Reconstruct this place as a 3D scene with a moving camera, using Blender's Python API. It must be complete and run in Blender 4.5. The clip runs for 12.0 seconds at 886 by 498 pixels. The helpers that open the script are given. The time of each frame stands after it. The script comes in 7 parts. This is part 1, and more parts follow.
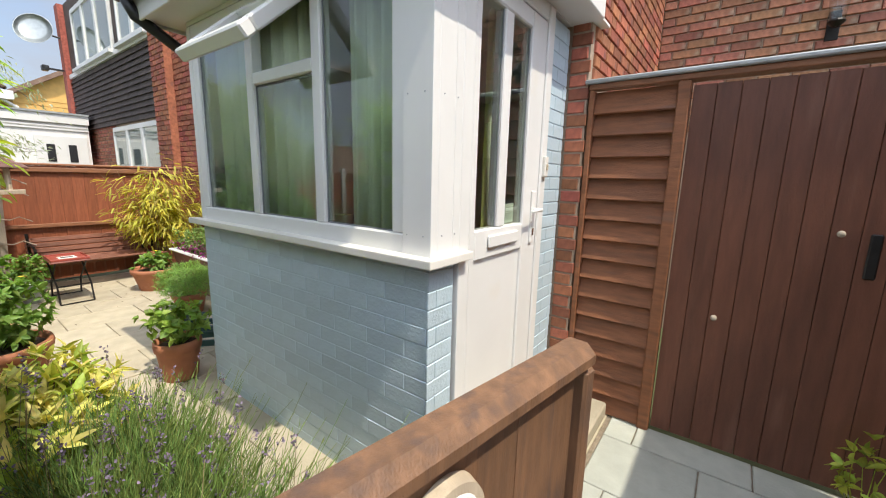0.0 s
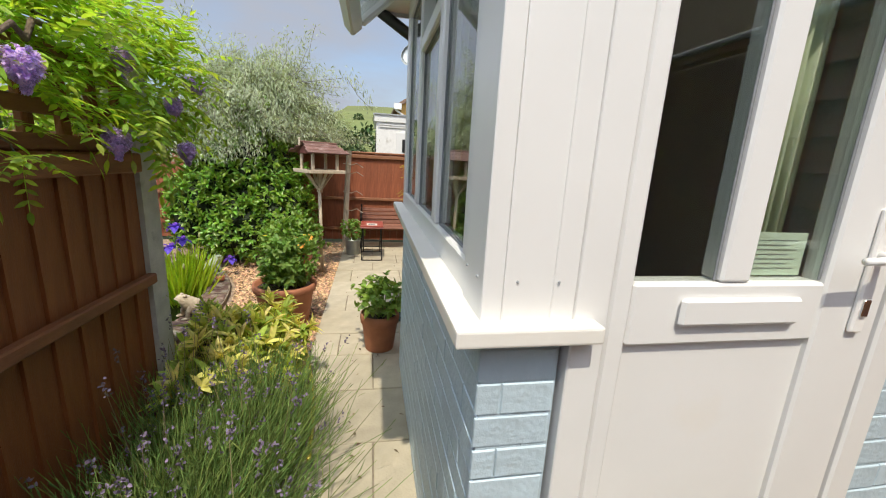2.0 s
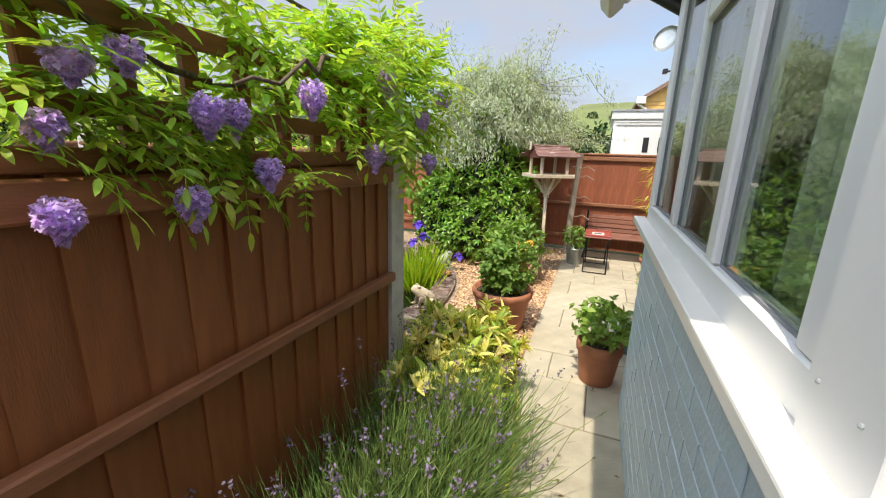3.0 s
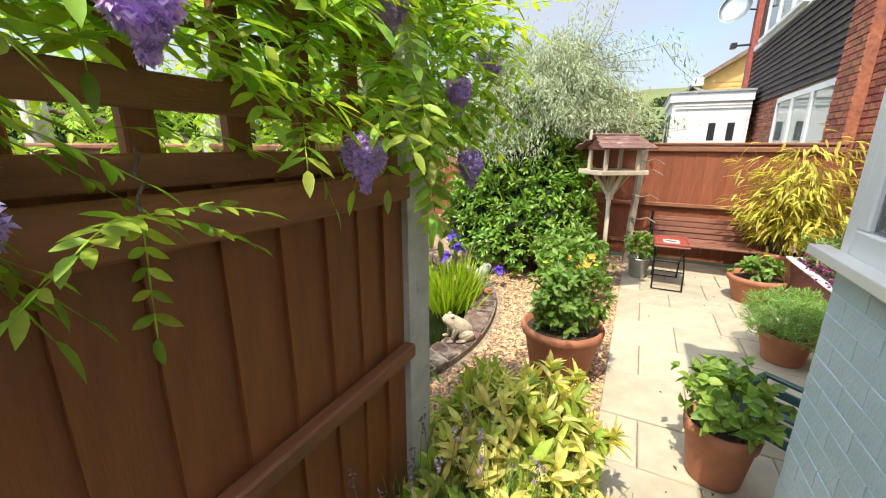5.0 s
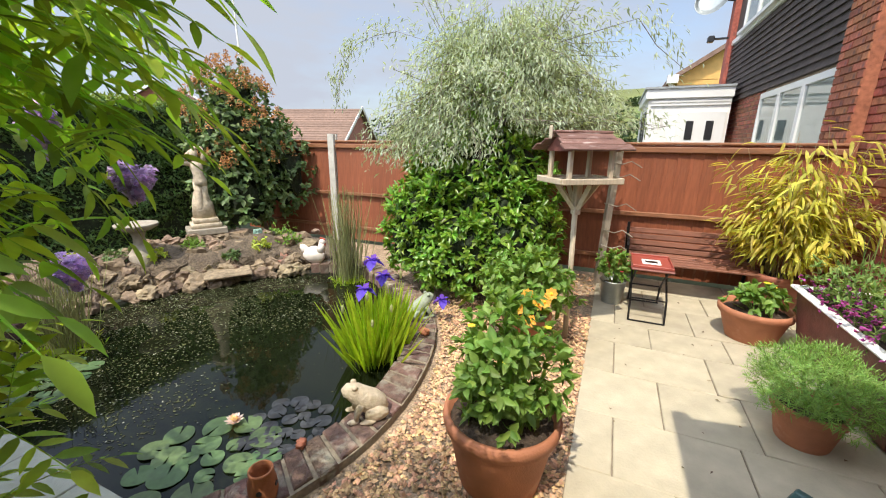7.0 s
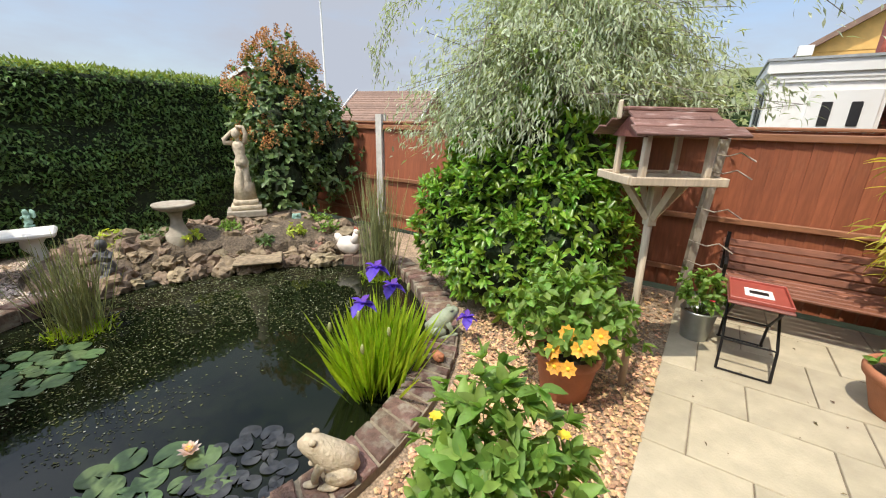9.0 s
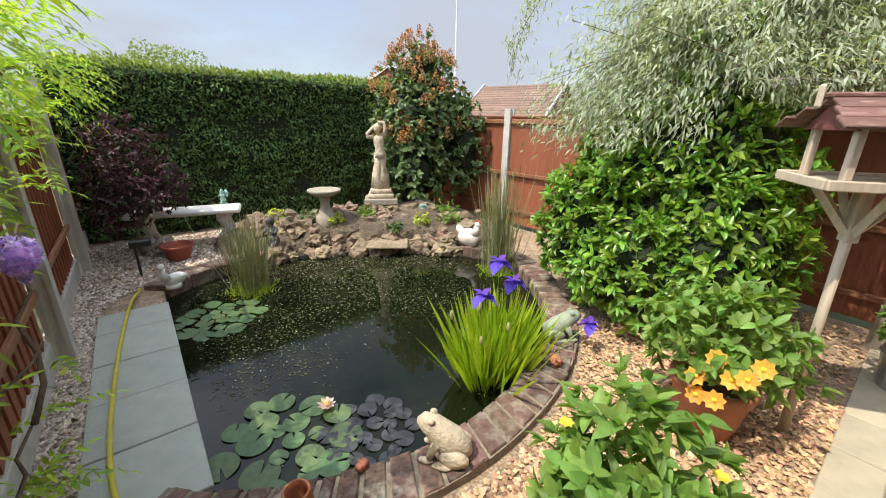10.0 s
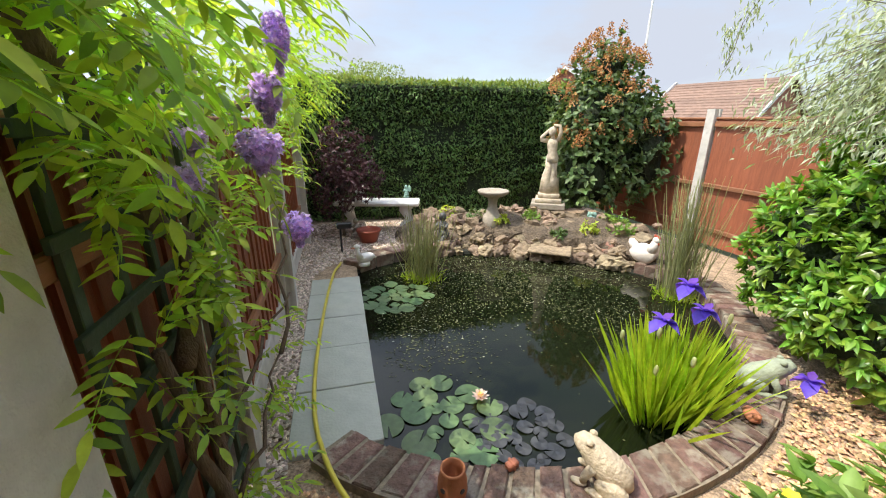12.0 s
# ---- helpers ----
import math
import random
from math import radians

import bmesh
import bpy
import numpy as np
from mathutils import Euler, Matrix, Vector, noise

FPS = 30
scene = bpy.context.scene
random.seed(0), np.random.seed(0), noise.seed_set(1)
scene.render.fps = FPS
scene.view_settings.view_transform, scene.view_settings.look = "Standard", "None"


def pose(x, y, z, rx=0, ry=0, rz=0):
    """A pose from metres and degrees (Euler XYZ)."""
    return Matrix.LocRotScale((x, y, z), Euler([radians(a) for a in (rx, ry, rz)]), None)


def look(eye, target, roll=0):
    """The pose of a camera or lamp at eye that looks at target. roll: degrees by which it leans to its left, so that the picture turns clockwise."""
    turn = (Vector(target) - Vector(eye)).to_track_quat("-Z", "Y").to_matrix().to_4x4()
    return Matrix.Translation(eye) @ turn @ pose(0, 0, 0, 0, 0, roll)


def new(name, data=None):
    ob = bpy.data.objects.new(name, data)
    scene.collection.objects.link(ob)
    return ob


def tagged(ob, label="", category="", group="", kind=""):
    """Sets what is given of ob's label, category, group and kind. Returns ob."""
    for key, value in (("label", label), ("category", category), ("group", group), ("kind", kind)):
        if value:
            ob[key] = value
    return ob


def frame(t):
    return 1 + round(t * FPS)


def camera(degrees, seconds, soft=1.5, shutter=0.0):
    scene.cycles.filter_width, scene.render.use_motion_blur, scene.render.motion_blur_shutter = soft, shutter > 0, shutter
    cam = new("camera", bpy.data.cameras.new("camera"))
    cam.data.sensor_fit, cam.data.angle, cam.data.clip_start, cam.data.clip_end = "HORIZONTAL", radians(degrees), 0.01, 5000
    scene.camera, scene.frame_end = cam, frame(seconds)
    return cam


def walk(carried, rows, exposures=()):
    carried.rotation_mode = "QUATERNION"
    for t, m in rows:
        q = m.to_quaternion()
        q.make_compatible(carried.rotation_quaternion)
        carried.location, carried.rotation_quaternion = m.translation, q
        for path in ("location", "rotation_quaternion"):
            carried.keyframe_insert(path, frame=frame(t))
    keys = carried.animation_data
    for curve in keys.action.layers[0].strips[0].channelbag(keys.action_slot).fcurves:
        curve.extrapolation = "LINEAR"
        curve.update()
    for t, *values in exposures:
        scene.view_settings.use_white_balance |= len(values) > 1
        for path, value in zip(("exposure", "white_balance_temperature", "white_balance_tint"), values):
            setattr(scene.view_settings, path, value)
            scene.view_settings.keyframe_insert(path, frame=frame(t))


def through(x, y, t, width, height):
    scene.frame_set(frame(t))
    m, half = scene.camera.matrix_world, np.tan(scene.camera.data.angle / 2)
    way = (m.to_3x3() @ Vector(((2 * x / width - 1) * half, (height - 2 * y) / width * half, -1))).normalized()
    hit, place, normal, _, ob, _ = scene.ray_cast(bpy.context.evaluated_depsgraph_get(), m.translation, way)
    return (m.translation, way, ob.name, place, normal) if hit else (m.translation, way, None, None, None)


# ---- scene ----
cam = camera(97.8, 12.0, soft=1.1)
METRES, EYE, TILT, LEAN, TURN = 3.9, 1.453, 0.0, 0.0, 36.4
EXPOSURES = [(0.0, 0.40), (1.5, 0.15), (2.5, 0.15), (3.0, 0.5), (5.0, 0.75), (6.5, 0.58), (8.5, 0.3), (9.5, 0.4), (12.0, 0.68)]
ROWS = [
    (0.0, 0.0, 0.0, 0.0, 0.24, -10.32, -1.3),
    (0.5, 0.0432, 0.0767, 0.0032, 5.98, -11.11, -1.83),
    (1.0, 0.0793, 0.133, 0.0027, 15.12, -11.5, -2.38),
    (1.5, 0.1029, 0.1787, 0.0038, 27.72, -12.04, -2.94),
    (2.0, 0.0896, 0.2197, -0.0016, 43.49, -12.8, -3.09),
    (2.5, 0.0604, 0.2389, 0.0004, 61.3, -13.8, -2.69),
    (3.0, 0.0319, 0.2448, 0.0057, 75.53, -14.04, -1.68),
    (5.0, -0.1657, 0.2818, 0.0057, 80.1, -14.94, -0.27),
    (5.5, -0.2057, 0.3186, 0.0053, 79.5, -14.96, -0.15),
    (6.0, -0.2688, 0.3567, 0.0078, 78.65, -14.86, -0.16),
    (6.5, -0.3178, 0.3941, 0.0098, 77.19, -14.94, -0.37),
    (8.5, -0.4909, 0.5267, 0.0061, 80.71, -16.89, -1.33),
    (9.0, -0.5099, 0.5372, 0.0058, 88.2, -17.58, -1.29),
    (9.5, -0.5117, 0.5286, 0.0046, 96.95, -18.19, -1.1),
    (10.0, -0.5091, 0.5183, 0.0042, 105.46, -18.59, -0.81),
    (10.5, -0.5053, 0.5082, 0.0043, 112.4, -18.78, -0.43),
    (11.0, -0.4973, 0.5003, 0.004, 117.74, -18.75, -0.25),
    (11.5, -0.4961, 0.4997, 0.0036, 122.75, -18.61, -0.24),
    (12.0, -0.4939, 0.497, 0.0037, 128.83, -18.34, -0.36),
]
walk(cam, [(t, pose(0, 0, EYE, TILT, LEAN, TURN) @ pose(METRES * x, METRES * y, METRES * z, 90 + pitch, roll, yaw)) for t, x, y, z, yaw, pitch, roll in ROWS],
     EXPOSURES)

# ---- light ----
SUN_EL, SUN_AZ = 61.0, 97.0          # azimuth from +y towards +x
world = bpy.data.worlds.new("sky")
scene.world = world
world.use_nodes = True
wt = world.node_tree
sky = wt.nodes.new("ShaderNodeTexSky")
sky.sky_type, sky.sun_disc = "NISHITA", False
sky.sun_elevation, sky.sun_rotation = radians(SUN_EL), radians(SUN_AZ)
sky.air_density, sky.dust_density, sky.ozone_density = 1.0, 2.0, 1.0
coord = wt.nodes.new("ShaderNodeTexCoord")
cmap = wt.nodes.new("ShaderNodeMapping")
cmap.inputs["Scale"].default_value = (1.0, 1.0, 3.2)
cloud = wt.nodes.new("ShaderNodeTexNoise")
cloud.inputs["Scale"].default_value, cloud.inputs["Detail"].default_value, cloud.inputs["Roughness"].default_value = 2.3, 9.0, 0.55
cramp = wt.nodes.new("ShaderNodeValToRGB")
cramp.color_ramp.elements[0].position, cramp.color_ramp.elements[1].position = 0.24, 0.60
cmix = wt.nodes.new("ShaderNodeMix")
cmix.data_type = "RGBA"
wt.links.new(coord.outputs["Generated"], cmap.inputs["Vector"])
wt.links.new(cmap.outputs[0], cloud.inputs["Vector"])
wt.links.new(cloud.outputs["Fac"], cramp.inputs[0])
# thin cloud scatters forwards, so it is brighter the nearer it lies to the sun
sunward = wt.nodes.new("ShaderNodeVectorMath")
sunward.operation = "DOT_PRODUCT"
sunward.inputs[1].default_value = (math.sin(radians(SUN_AZ)) * math.cos(radians(SUN_EL)), math.cos(radians(SUN_AZ)) * math.cos(radians(SUN_EL)), math.sin(radians(SUN_EL)))
phase = wt.nodes.new("ShaderNodeMapRange")
phase.interpolation_type = "SMOOTHSTEP"
phase.inputs["From Min"].default_value, phase.inputs["From Max"].default_value = 0.15, 1.0
phase.inputs["To Min"].default_value, phase.inputs["To Max"].default_value = 1.0, 4.4
lit = wt.nodes.new("ShaderNodeVectorMath")
lit.operation = "SCALE"
lit.inputs[0].default_value = (2.5, 2.7, 3.15)
wt.links.new(coord.outputs["Generated"], sunward.inputs[0])
wt.links.new(sunward.outputs["Value"], phase.inputs["Value"])
wt.links.new(phase.outputs["Result"], lit.inputs["Scale"])
wt.links.new(lit.outputs["Vector"], cmix.inputs[7])
wt.links.new(cramp.outputs[0], cmix.inputs[0])
wt.links.new(sky.outputs[0], cmix.inputs[6])
wt.links.new(cmix.outputs[2], wt.nodes["Background"].inputs["Color"])
wt.nodes["Background"].inputs["Strength"].default_value = 0.17
lamp = bpy.data.lights.new("sun", "SUN")
lamp.energy, lamp.angle, lamp.color = 3.7, radians(0.6), (1.0, 0.91, 0.76)
sun = new("sun", lamp)
sun.matrix_world = look((math.sin(radians(SUN_AZ)) * 30, math.cos(radians(SUN_AZ)) * 30, 30 * math.tan(radians(SUN_EL))), (0, 0, 0))

# ---- materials ----
def mat(name, base, var=0.18, rough=0.65, scale=14.0, bump=0.15, bscale=90.0, metal=0.0, spec=0.5, rand=0.0, island=0.0,
        stretch=(1, 1, 1), stain=None, stain_at=0.55, stain_scale=2.5, glow=0.0, depth=0.01, second=None, hue=0.0, through=(1.4, 1.4, 0.6)):
    """Base colour broken up at two scales, fine relief, and a spread from piece to piece."""
    m = bpy.data.materials.new(name)
    m.use_nodes = True
    n, l = m.node_tree.nodes, m.node_tree.links
    b = n["Principled BSDF"]
    tc = n.new("ShaderNodeTexCoord")
    mp = n.new("ShaderNodeMapping")
    mp.inputs["Scale"].default_value = stretch
    l.new(tc.outputs["Object"], mp.inputs["Vector"])
    def noise_of(s, detail=5.0):
        t = n.new("ShaderNodeTexNoise")
        t.inputs["Scale"].default_value, t.inputs["Detail"].default_value = s, detail
        l.new(mp.outputs[0], t.inputs["Vector"])
        return t.outputs["Fac"]
    def mix(fac, a, c, kind="MIX"):
        x = n.new("ShaderNodeMix")
        x.data_type, x.blend_type = "RGBA", kind
        for i, v in ((0, fac), (6, a), (7, c)):
            if isinstance(v, (int, float)):
                x.inputs[i].default_value = v
            elif isinstance(v, tuple):
                x.inputs[i].default_value = (*v[:3], 1)
            else:
                l.new(v, x.inputs[i])
        return x.outputs[2]
    def ramp(v, a, c):
        r = n.new("ShaderNodeMapRange")
        r.inputs["From Min"].default_value, r.inputs["From Max"].default_value = a, c
        l.new(v, r.inputs["Value"])
        return r.outputs["Result"]
    base = tuple(base)
    lo = tuple(c * (1 - var) for c in base)
    hi = tuple(min(1, c * (1 + var)) for c in base)
    if second:
        hi = second
    col = mix(ramp(noise_of(scale), 0.3, 0.7), lo, hi)
    col = mix(ramp(noise_of(scale * 0.17, 3.0), 0.35, 0.65), col, mix(1.0, col, (1 - var * 0.7,) * 3, "MULTIPLY"))
    if stain:
        col = mix(ramp(noise_of(stain_scale, 6.0), stain_at, stain_at + 0.16), col, stain)
    if rand or island:
        src = n.new("ShaderNodeObjectInfo").outputs["Random"] if rand else n.new("ShaderNodeNewGeometry").outputs["Random Per Island"]
        amount = rand or island
        hs = n.new("ShaderNodeHueSaturation")
        r = n.new("ShaderNodeMapRange")
        r.inputs["To Min"].default_value, r.inputs["To Max"].default_value = 1 - amount, 1 + amount
        l.new(src, r.inputs["Value"])
        l.new(r.outputs["Result"], hs.inputs["Value"])
        if hue:
            wn = n.new("ShaderNodeTexWhiteNoise")
            wn.noise_dimensions = "1D"
            l.new(src, wn.inputs["W"])
            r2 = n.new("ShaderNodeMapRange")
            r2.inputs["To Min"].default_value, r2.inputs["To Max"].default_value = 0.5 - hue, 0.5 + hue
            l.new(wn.outputs["Value"], r2.inputs["Value"])
            l.new(r2.outputs["Result"], hs.inputs["Hue"])
        l.new(col, hs.inputs["Color"])
        col = hs.outputs["Color"]
    l.new(col, b.inputs["Base Color"])
    b.inputs["Roughness"].default_value, b.inputs["Metallic"].default_value = rough, metal
    b.inputs["Specular IOR Level"].default_value = spec
    if bump:
        bp = n.new("ShaderNodeBump")
        bp.inputs["Strength"].default_value, bp.inputs["Distance"].default_value = bump, depth
        l.new(noise_of(bscale, 4.0), bp.inputs["Height"])
        l.new(bp.outputs[0], b.inputs["Normal"])
    if glow:
        tr = n.new("ShaderNodeBsdfTranslucent")
        l.new(mix(1.0, col, through, "MULTIPLY"), tr.inputs["Color"])
        ms = n.new("ShaderNodeMixShader")
        ms.inputs[0].default_value = glow
        l.new(b.outputs[0], ms.inputs[1])
        l.new(tr.outputs[0], ms.inputs[2])
        l.new(ms.outputs[0], n["Material Output"].inputs["Surface"])
    return m

def glass_mat(name, tint, rough=0.0, see=0.75):
    m = bpy.data.materials.new(name)
    m.use_nodes = True
    n, l = m.node_tree.nodes, m.node_tree.links
    g = n.new("ShaderNodeBsdfGlossy")
    g.inputs["Roughness"].default_value = 0.01
    t = n.new("ShaderNodeBsdfTransparent")
    t.inputs["Color"].default_value = (*tint, 1)
    lw = n.new("ShaderNodeLayerWeight")
    lw.inputs["Blend"].default_value = 0.5
    pw = n.new("ShaderNodeMath")
    pw.operation = "POWER"
    pw.inputs[1].default_value = 3.0
    ad = n.new("ShaderNodeMath")
    ad.operation, ad.use_clamp = "MULTIPLY_ADD", True
    ad.inputs[1].default_value, ad.inputs[2].default_value = 0.75, 0.07
    l.new(lw.outputs["Facing"], pw.inputs[0])
    l.new(pw.outputs[0], ad.inputs[0])
    ms = n.new("ShaderNodeMixShader")
    l.new(ad.outputs[0], ms.inputs[0])
    l.new(t.outputs[0], ms.inputs[1])
    l.new(g.outputs[0], ms.inputs[2])
    l.new(ms.outputs[0], n["Material Output"].inputs["Surface"])
    return m

def leaf_mat(name, base, island=0.35, hue=0.02, rough=0.45, glow=0.35, second=None, spec=0.4, through=(1.4, 1.4, 0.6)):
    return mat(name, base, 0.2, rough, 30, 0.0, island=island, hue=hue, glow=glow, second=second, spec=spec, through=through)

UPVC = mat("white plastic frame", (0.74, 0.74, 0.72), 0.03, 0.32, 3, 0.02, 200, stain=(0.72, 0.69, 0.62), stain_at=0.62)
SILLM = mat("cream plastic sill", (0.76, 0.74, 0.68), 0.04, 0.3, 4, 0.02, 200, stain=(0.66, 0.58, 0.45), stain_at=0.64)
BLUE = mat("pale blue masonry paint", (0.47, 0.585, 0.655), 0.06, 0.5, 7, 0.6, 60, rand=0.05, depth=0.006, stain=(0.30, 0.36, 0.40), stain_at=0.66)
BLUEBED = mat("pale blue painted mortar", (0.46, 0.575, 0.645), 0.08, 0.55, 9, 0.6, 50, depth=0.008)
BRICK = mat("red brick", (0.34, 0.115, 0.065), 0.3, 0.85, 22, 0.5, 120, rand=0.35, hue=0.015, depth=0.006, stain=(0.16, 0.07, 0.06), stain_at=0.6, stain_scale=9)
OLDBRICK = mat("weathered brown brick", (0.40, 0.19, 0.12), 0.3, 0.9, 25, 0.6, 110, rand=0.3, hue=0.02, stain=(0.42, 0.33, 0.25), stain_at=0.63, stain_scale=8)
MORTAR = mat("grey mortar", (0.38, 0.29, 0.22), 0.15, 0.95, 40, 0.5, 150)
TIMBER = mat("red-brown stained timber", (0.36, 0.127, 0.036), 0.22, 0.6, 9, 0.3, 60, rand=0.13, stretch=(5, 5, 0.7), stain=(0.33, 0.15, 0.075), stain_at=0.6, stain_scale=3)
DARKTIM = mat("dark red-brown stained boards", (0.27, 0.09, 0.025), 0.14, 0.6, 9, 0.3, 60, rand=0.08, stretch=(5, 5, 0.7), stain=(0.17, 0.065, 0.026), stain_at=0.6, stain_scale=3)
DARKRAIL = mat("dark red-brown stained rail", (0.28, 0.105, 0.042), 0.2, 0.6, 9, 0.3, 60, rand=0.1, stretch=(0.8, 5, 5), stain=(0.30, 0.17, 0.10), stain_at=0.64)
TIMBERH = mat("red-brown stained rail", (0.29, 0.125, 0.06), 0.22, 0.6, 9, 0.3, 60, rand=0.12, stretch=(0.8, 5, 5), stain=(0.30, 0.15, 0.09), stain_at=0.6)
REDTIM = mat("reddish stained fence board", (0.30, 0.095, 0.045), 0.2, 0.62, 9, 0.3, 60, rand=0.1, stretch=(5, 5, 0.7), stain=(0.36, 0.15, 0.085), stain_at=0.6, stain_scale=3)
GATEM = mat("dark maroon painted boards", (0.132, 0.05, 0.029), 0.18, 0.5, 8, 0.25, 60, rand=0.1, stretch=(4, 4, 0.6), stain=(0.18, 0.085, 0.055), stain_at=0.62)
LOWTIM = mat("weathered brown fence timber", (0.20, 0.105, 0.055), 0.25, 0.65, 9, 0.3, 60, rand=0.1, stretch=(5, 5, 0.7), stain=(0.11, 0.065, 0.045), stain_at=0.5, stain_scale=5)
GASKET = mat("grey rubber gasket", (0.22, 0.23, 0.24), 0.1, 0.7, 20, 0.1)
LOUVRE = mat("brown stained louvre", (0.24, 0.092, 0.038), 0.25, 0.6, 9, 0.35, 60, rand=0.12, stretch=(0.8, 5, 5), stain=(0.19, 0.095, 0.06), stain_at=0.6)
CONC = mat("weathered concrete", (0.58, 0.56, 0.51), 0.13, 0.9, 12, 0.5, 120, stain=(0.34, 0.33, 0.29), stain_at=0.62, stain_scale=9)
SLAB = mat("buff sandstone paving", (0.44, 0.39, 0.285), 0.13, 0.85, 7, 0.35, 70, rand=0.09, stain=(0.40, 0.345, 0.26), stain_at=0.58, stain_scale=3)
GREYSLAB = mat("grey-green paving", (0.40, 0.42, 0.37), 0.1, 0.8, 8, 0.35, 60, rand=0.07, stain=(0.32, 0.34, 0.30), stain_at=0.56, stain_scale=4)
JOINT = mat("sandy joint", (0.26, 0.215, 0.155), 0.25, 0.95, 40, 0.5, 150)
SOIL = mat("dark soil", (0.055, 0.038, 0.026), 0.35, 0.95, 30, 0.8, 60, depth=0.02)
GRASSM = mat("rough grass ground", (0.09, 0.11, 0.045), 0.3, 0.95, 3, 0.6, 40)
GRAVELBED = mat("gravel bed", (0.42, 0.31, 0.21), 0.5, 0.95, 70, 0.9, 60, depth=0.02)
PEBBLE = mat("flint pebble", (0.58, 0.37, 0.21), 0.2, 0.8, 60, 0.2, 200, island=0.5, hue=0.025)
PEBBLED = mat("grey-brown pebble", (0.60, 0.50, 0.42), 0.2, 0.8, 60, 0.2, 200, island=0.5, hue=0.03)
TERRA = mat("terracotta", (0.42, 0.165, 0.085), 0.14, 0.75, 10, 0.25, 120, rand=0.08, stain=(0.50, 0.30, 0.21), stain_at=0.62, stain_scale=5)
TERRAD = mat("dark terracotta plastic", (0.30, 0.10, 0.055), 0.12, 0.6, 10, 0.15, 120)
STONE = mat("cream cast stone", (0.57, 0.48, 0.35), 0.2, 0.9, 22, 0.9, 70, stain=(0.36, 0.29, 0.19), stain_at=0.55, stain_scale=16)
GREYSTONE = mat("grey cast stone", (0.34, 0.30, 0.24), 0.18, 0.9, 18, 0.5, 90, stain=(0.22, 0.22, 0.16), stain_at=0.58, stain_scale=7)
ROCK = mat("mottled rockery stone", (0.26, 0.195, 0.13), 0.4, 0.95, 16, 1.0, 28, rand=0.3, hue=0.02, depth=0.02, stain=(0.40, 0.31, 0.20), stain_at=0.6, stain_scale=11)
WHITEP = mat("white painted stone", (0.78, 0.77, 0.74), 0.06, 0.5, 10, 0.3, 90, stain=(0.55, 0.53, 0.48), stain_at=0.62, stain_scale=6)
PALEWOOD = mat("pale weathered wood", (0.55, 0.46, 0.34), 0.15, 0.75, 10, 0.3, 60, stretch=(5, 5, 0.8), stain=(0.40, 0.33, 0.25), stain_at=0.6)
GREYWOOD = mat("silvered wood", (0.40, 0.35, 0.28), 0.2, 0.8, 10, 0.4, 60, stretch=(5, 5, 0.8), stain=(0.25, 0.22, 0.18), stain_at=0.58)
MAROON = mat("maroon painted wood", (0.21, 0.075, 0.06), 0.2, 0.6, 10, 0.3, 60, rand=0.15, stain=(0.33, 0.17, 0.14), stain_at=0.6, stain_scale=6)
BENCHW = mat("brown bench slat", (0.22, 0.085, 0.05), 0.2, 0.55, 9, 0.25, 60, rand=0.12, stretch=(5, 0.8, 5))
IRON = mat("black iron", (0.025, 0.024, 0.024), 0.2, 0.45, 20, 0.1, 100, metal=0.6)
ZINC = mat("galvanised zinc", (0.42, 0.45, 0.44), 0.12, 0.4, 12, 0.1, 60, metal=0.8)
LEAD = mat("grey lead flashing", (0.36, 0.38, 0.39), 0.12, 0.55, 12, 0.2, 60, metal=0.3)
CHROME = mat("satin chrome", (0.75, 0.75, 0.74), 0.04, 0.2, 12, 0.0, metal=1.0)
WHITEPL = mat("white plastic", (0.80, 0.79, 0.76), 0.03, 0.3, 8, 0.0)
HOSE = mat("yellow hose", (0.62, 0.52, 0.06), 0.1, 0.4, 20, 0.1, 200)
BLACK = mat("black plastic", (0.02, 0.02, 0.022), 0.2, 0.4, 20, 0.05, 100)
TEAL = mat("dark teal plastic", (0.03, 0.09, 0.085), 0.2, 0.4, 14, 0.1, 90)
TILE = mat("dark brown hanging tile", (0.075, 0.055, 0.048), 0.25, 0.75, 14, 0.3, 60, island=0.2)
ROOFT = mat("brown roof tile", (0.21, 0.135, 0.10), 0.2, 0.85, 6, 0.4, 30, island=0.15)
RENDERY = mat("ochre weatherboard", (0.66, 0.40, 0.12), 0.1, 0.7, 6, 0.2, 40)
CURTAIN = mat("pale green curtain", (0.74, 0.79, 0.64), 0.08, 0.9, 8, 0.2, 120, glow=0.3)
ROOMW = mat("room wall", (0.52, 0.53, 0.54), 0.08, 0.9, 3, 0.0)
LINER = mat("dark pond liner", (0.018, 0.020, 0.012), 0.4, 0.8, 8, 0.4, 30)
BARK = mat("brown bark", (0.15, 0.105, 0.07), 0.3, 0.9, 20, 0.7, 50, stretch=(4, 4, 1))
BARKG = mat("grey bark", (0.24, 0.20, 0.155), 0.3, 0.9, 20, 0.7, 50, stretch=(4, 4, 1))
PANE = glass_mat("window glass", (0.86, 0.90, 0.88))
WATER = bpy.data.materials.new("dark pond water")
WATER.use_nodes = True
_n, _l = WATER.node_tree.nodes, WATER.node_tree.links
_b = _n["Principled BSDF"]
_b.inputs["Base Color"].default_value = (0.007, 0.010, 0.004, 1)
_b.inputs["Roughness"].default_value, _b.inputs["IOR"].default_value = 0.03, 1.33
_t = _n.new("ShaderNodeTexNoise")
_t.inputs["Scale"].default_value = 9.0
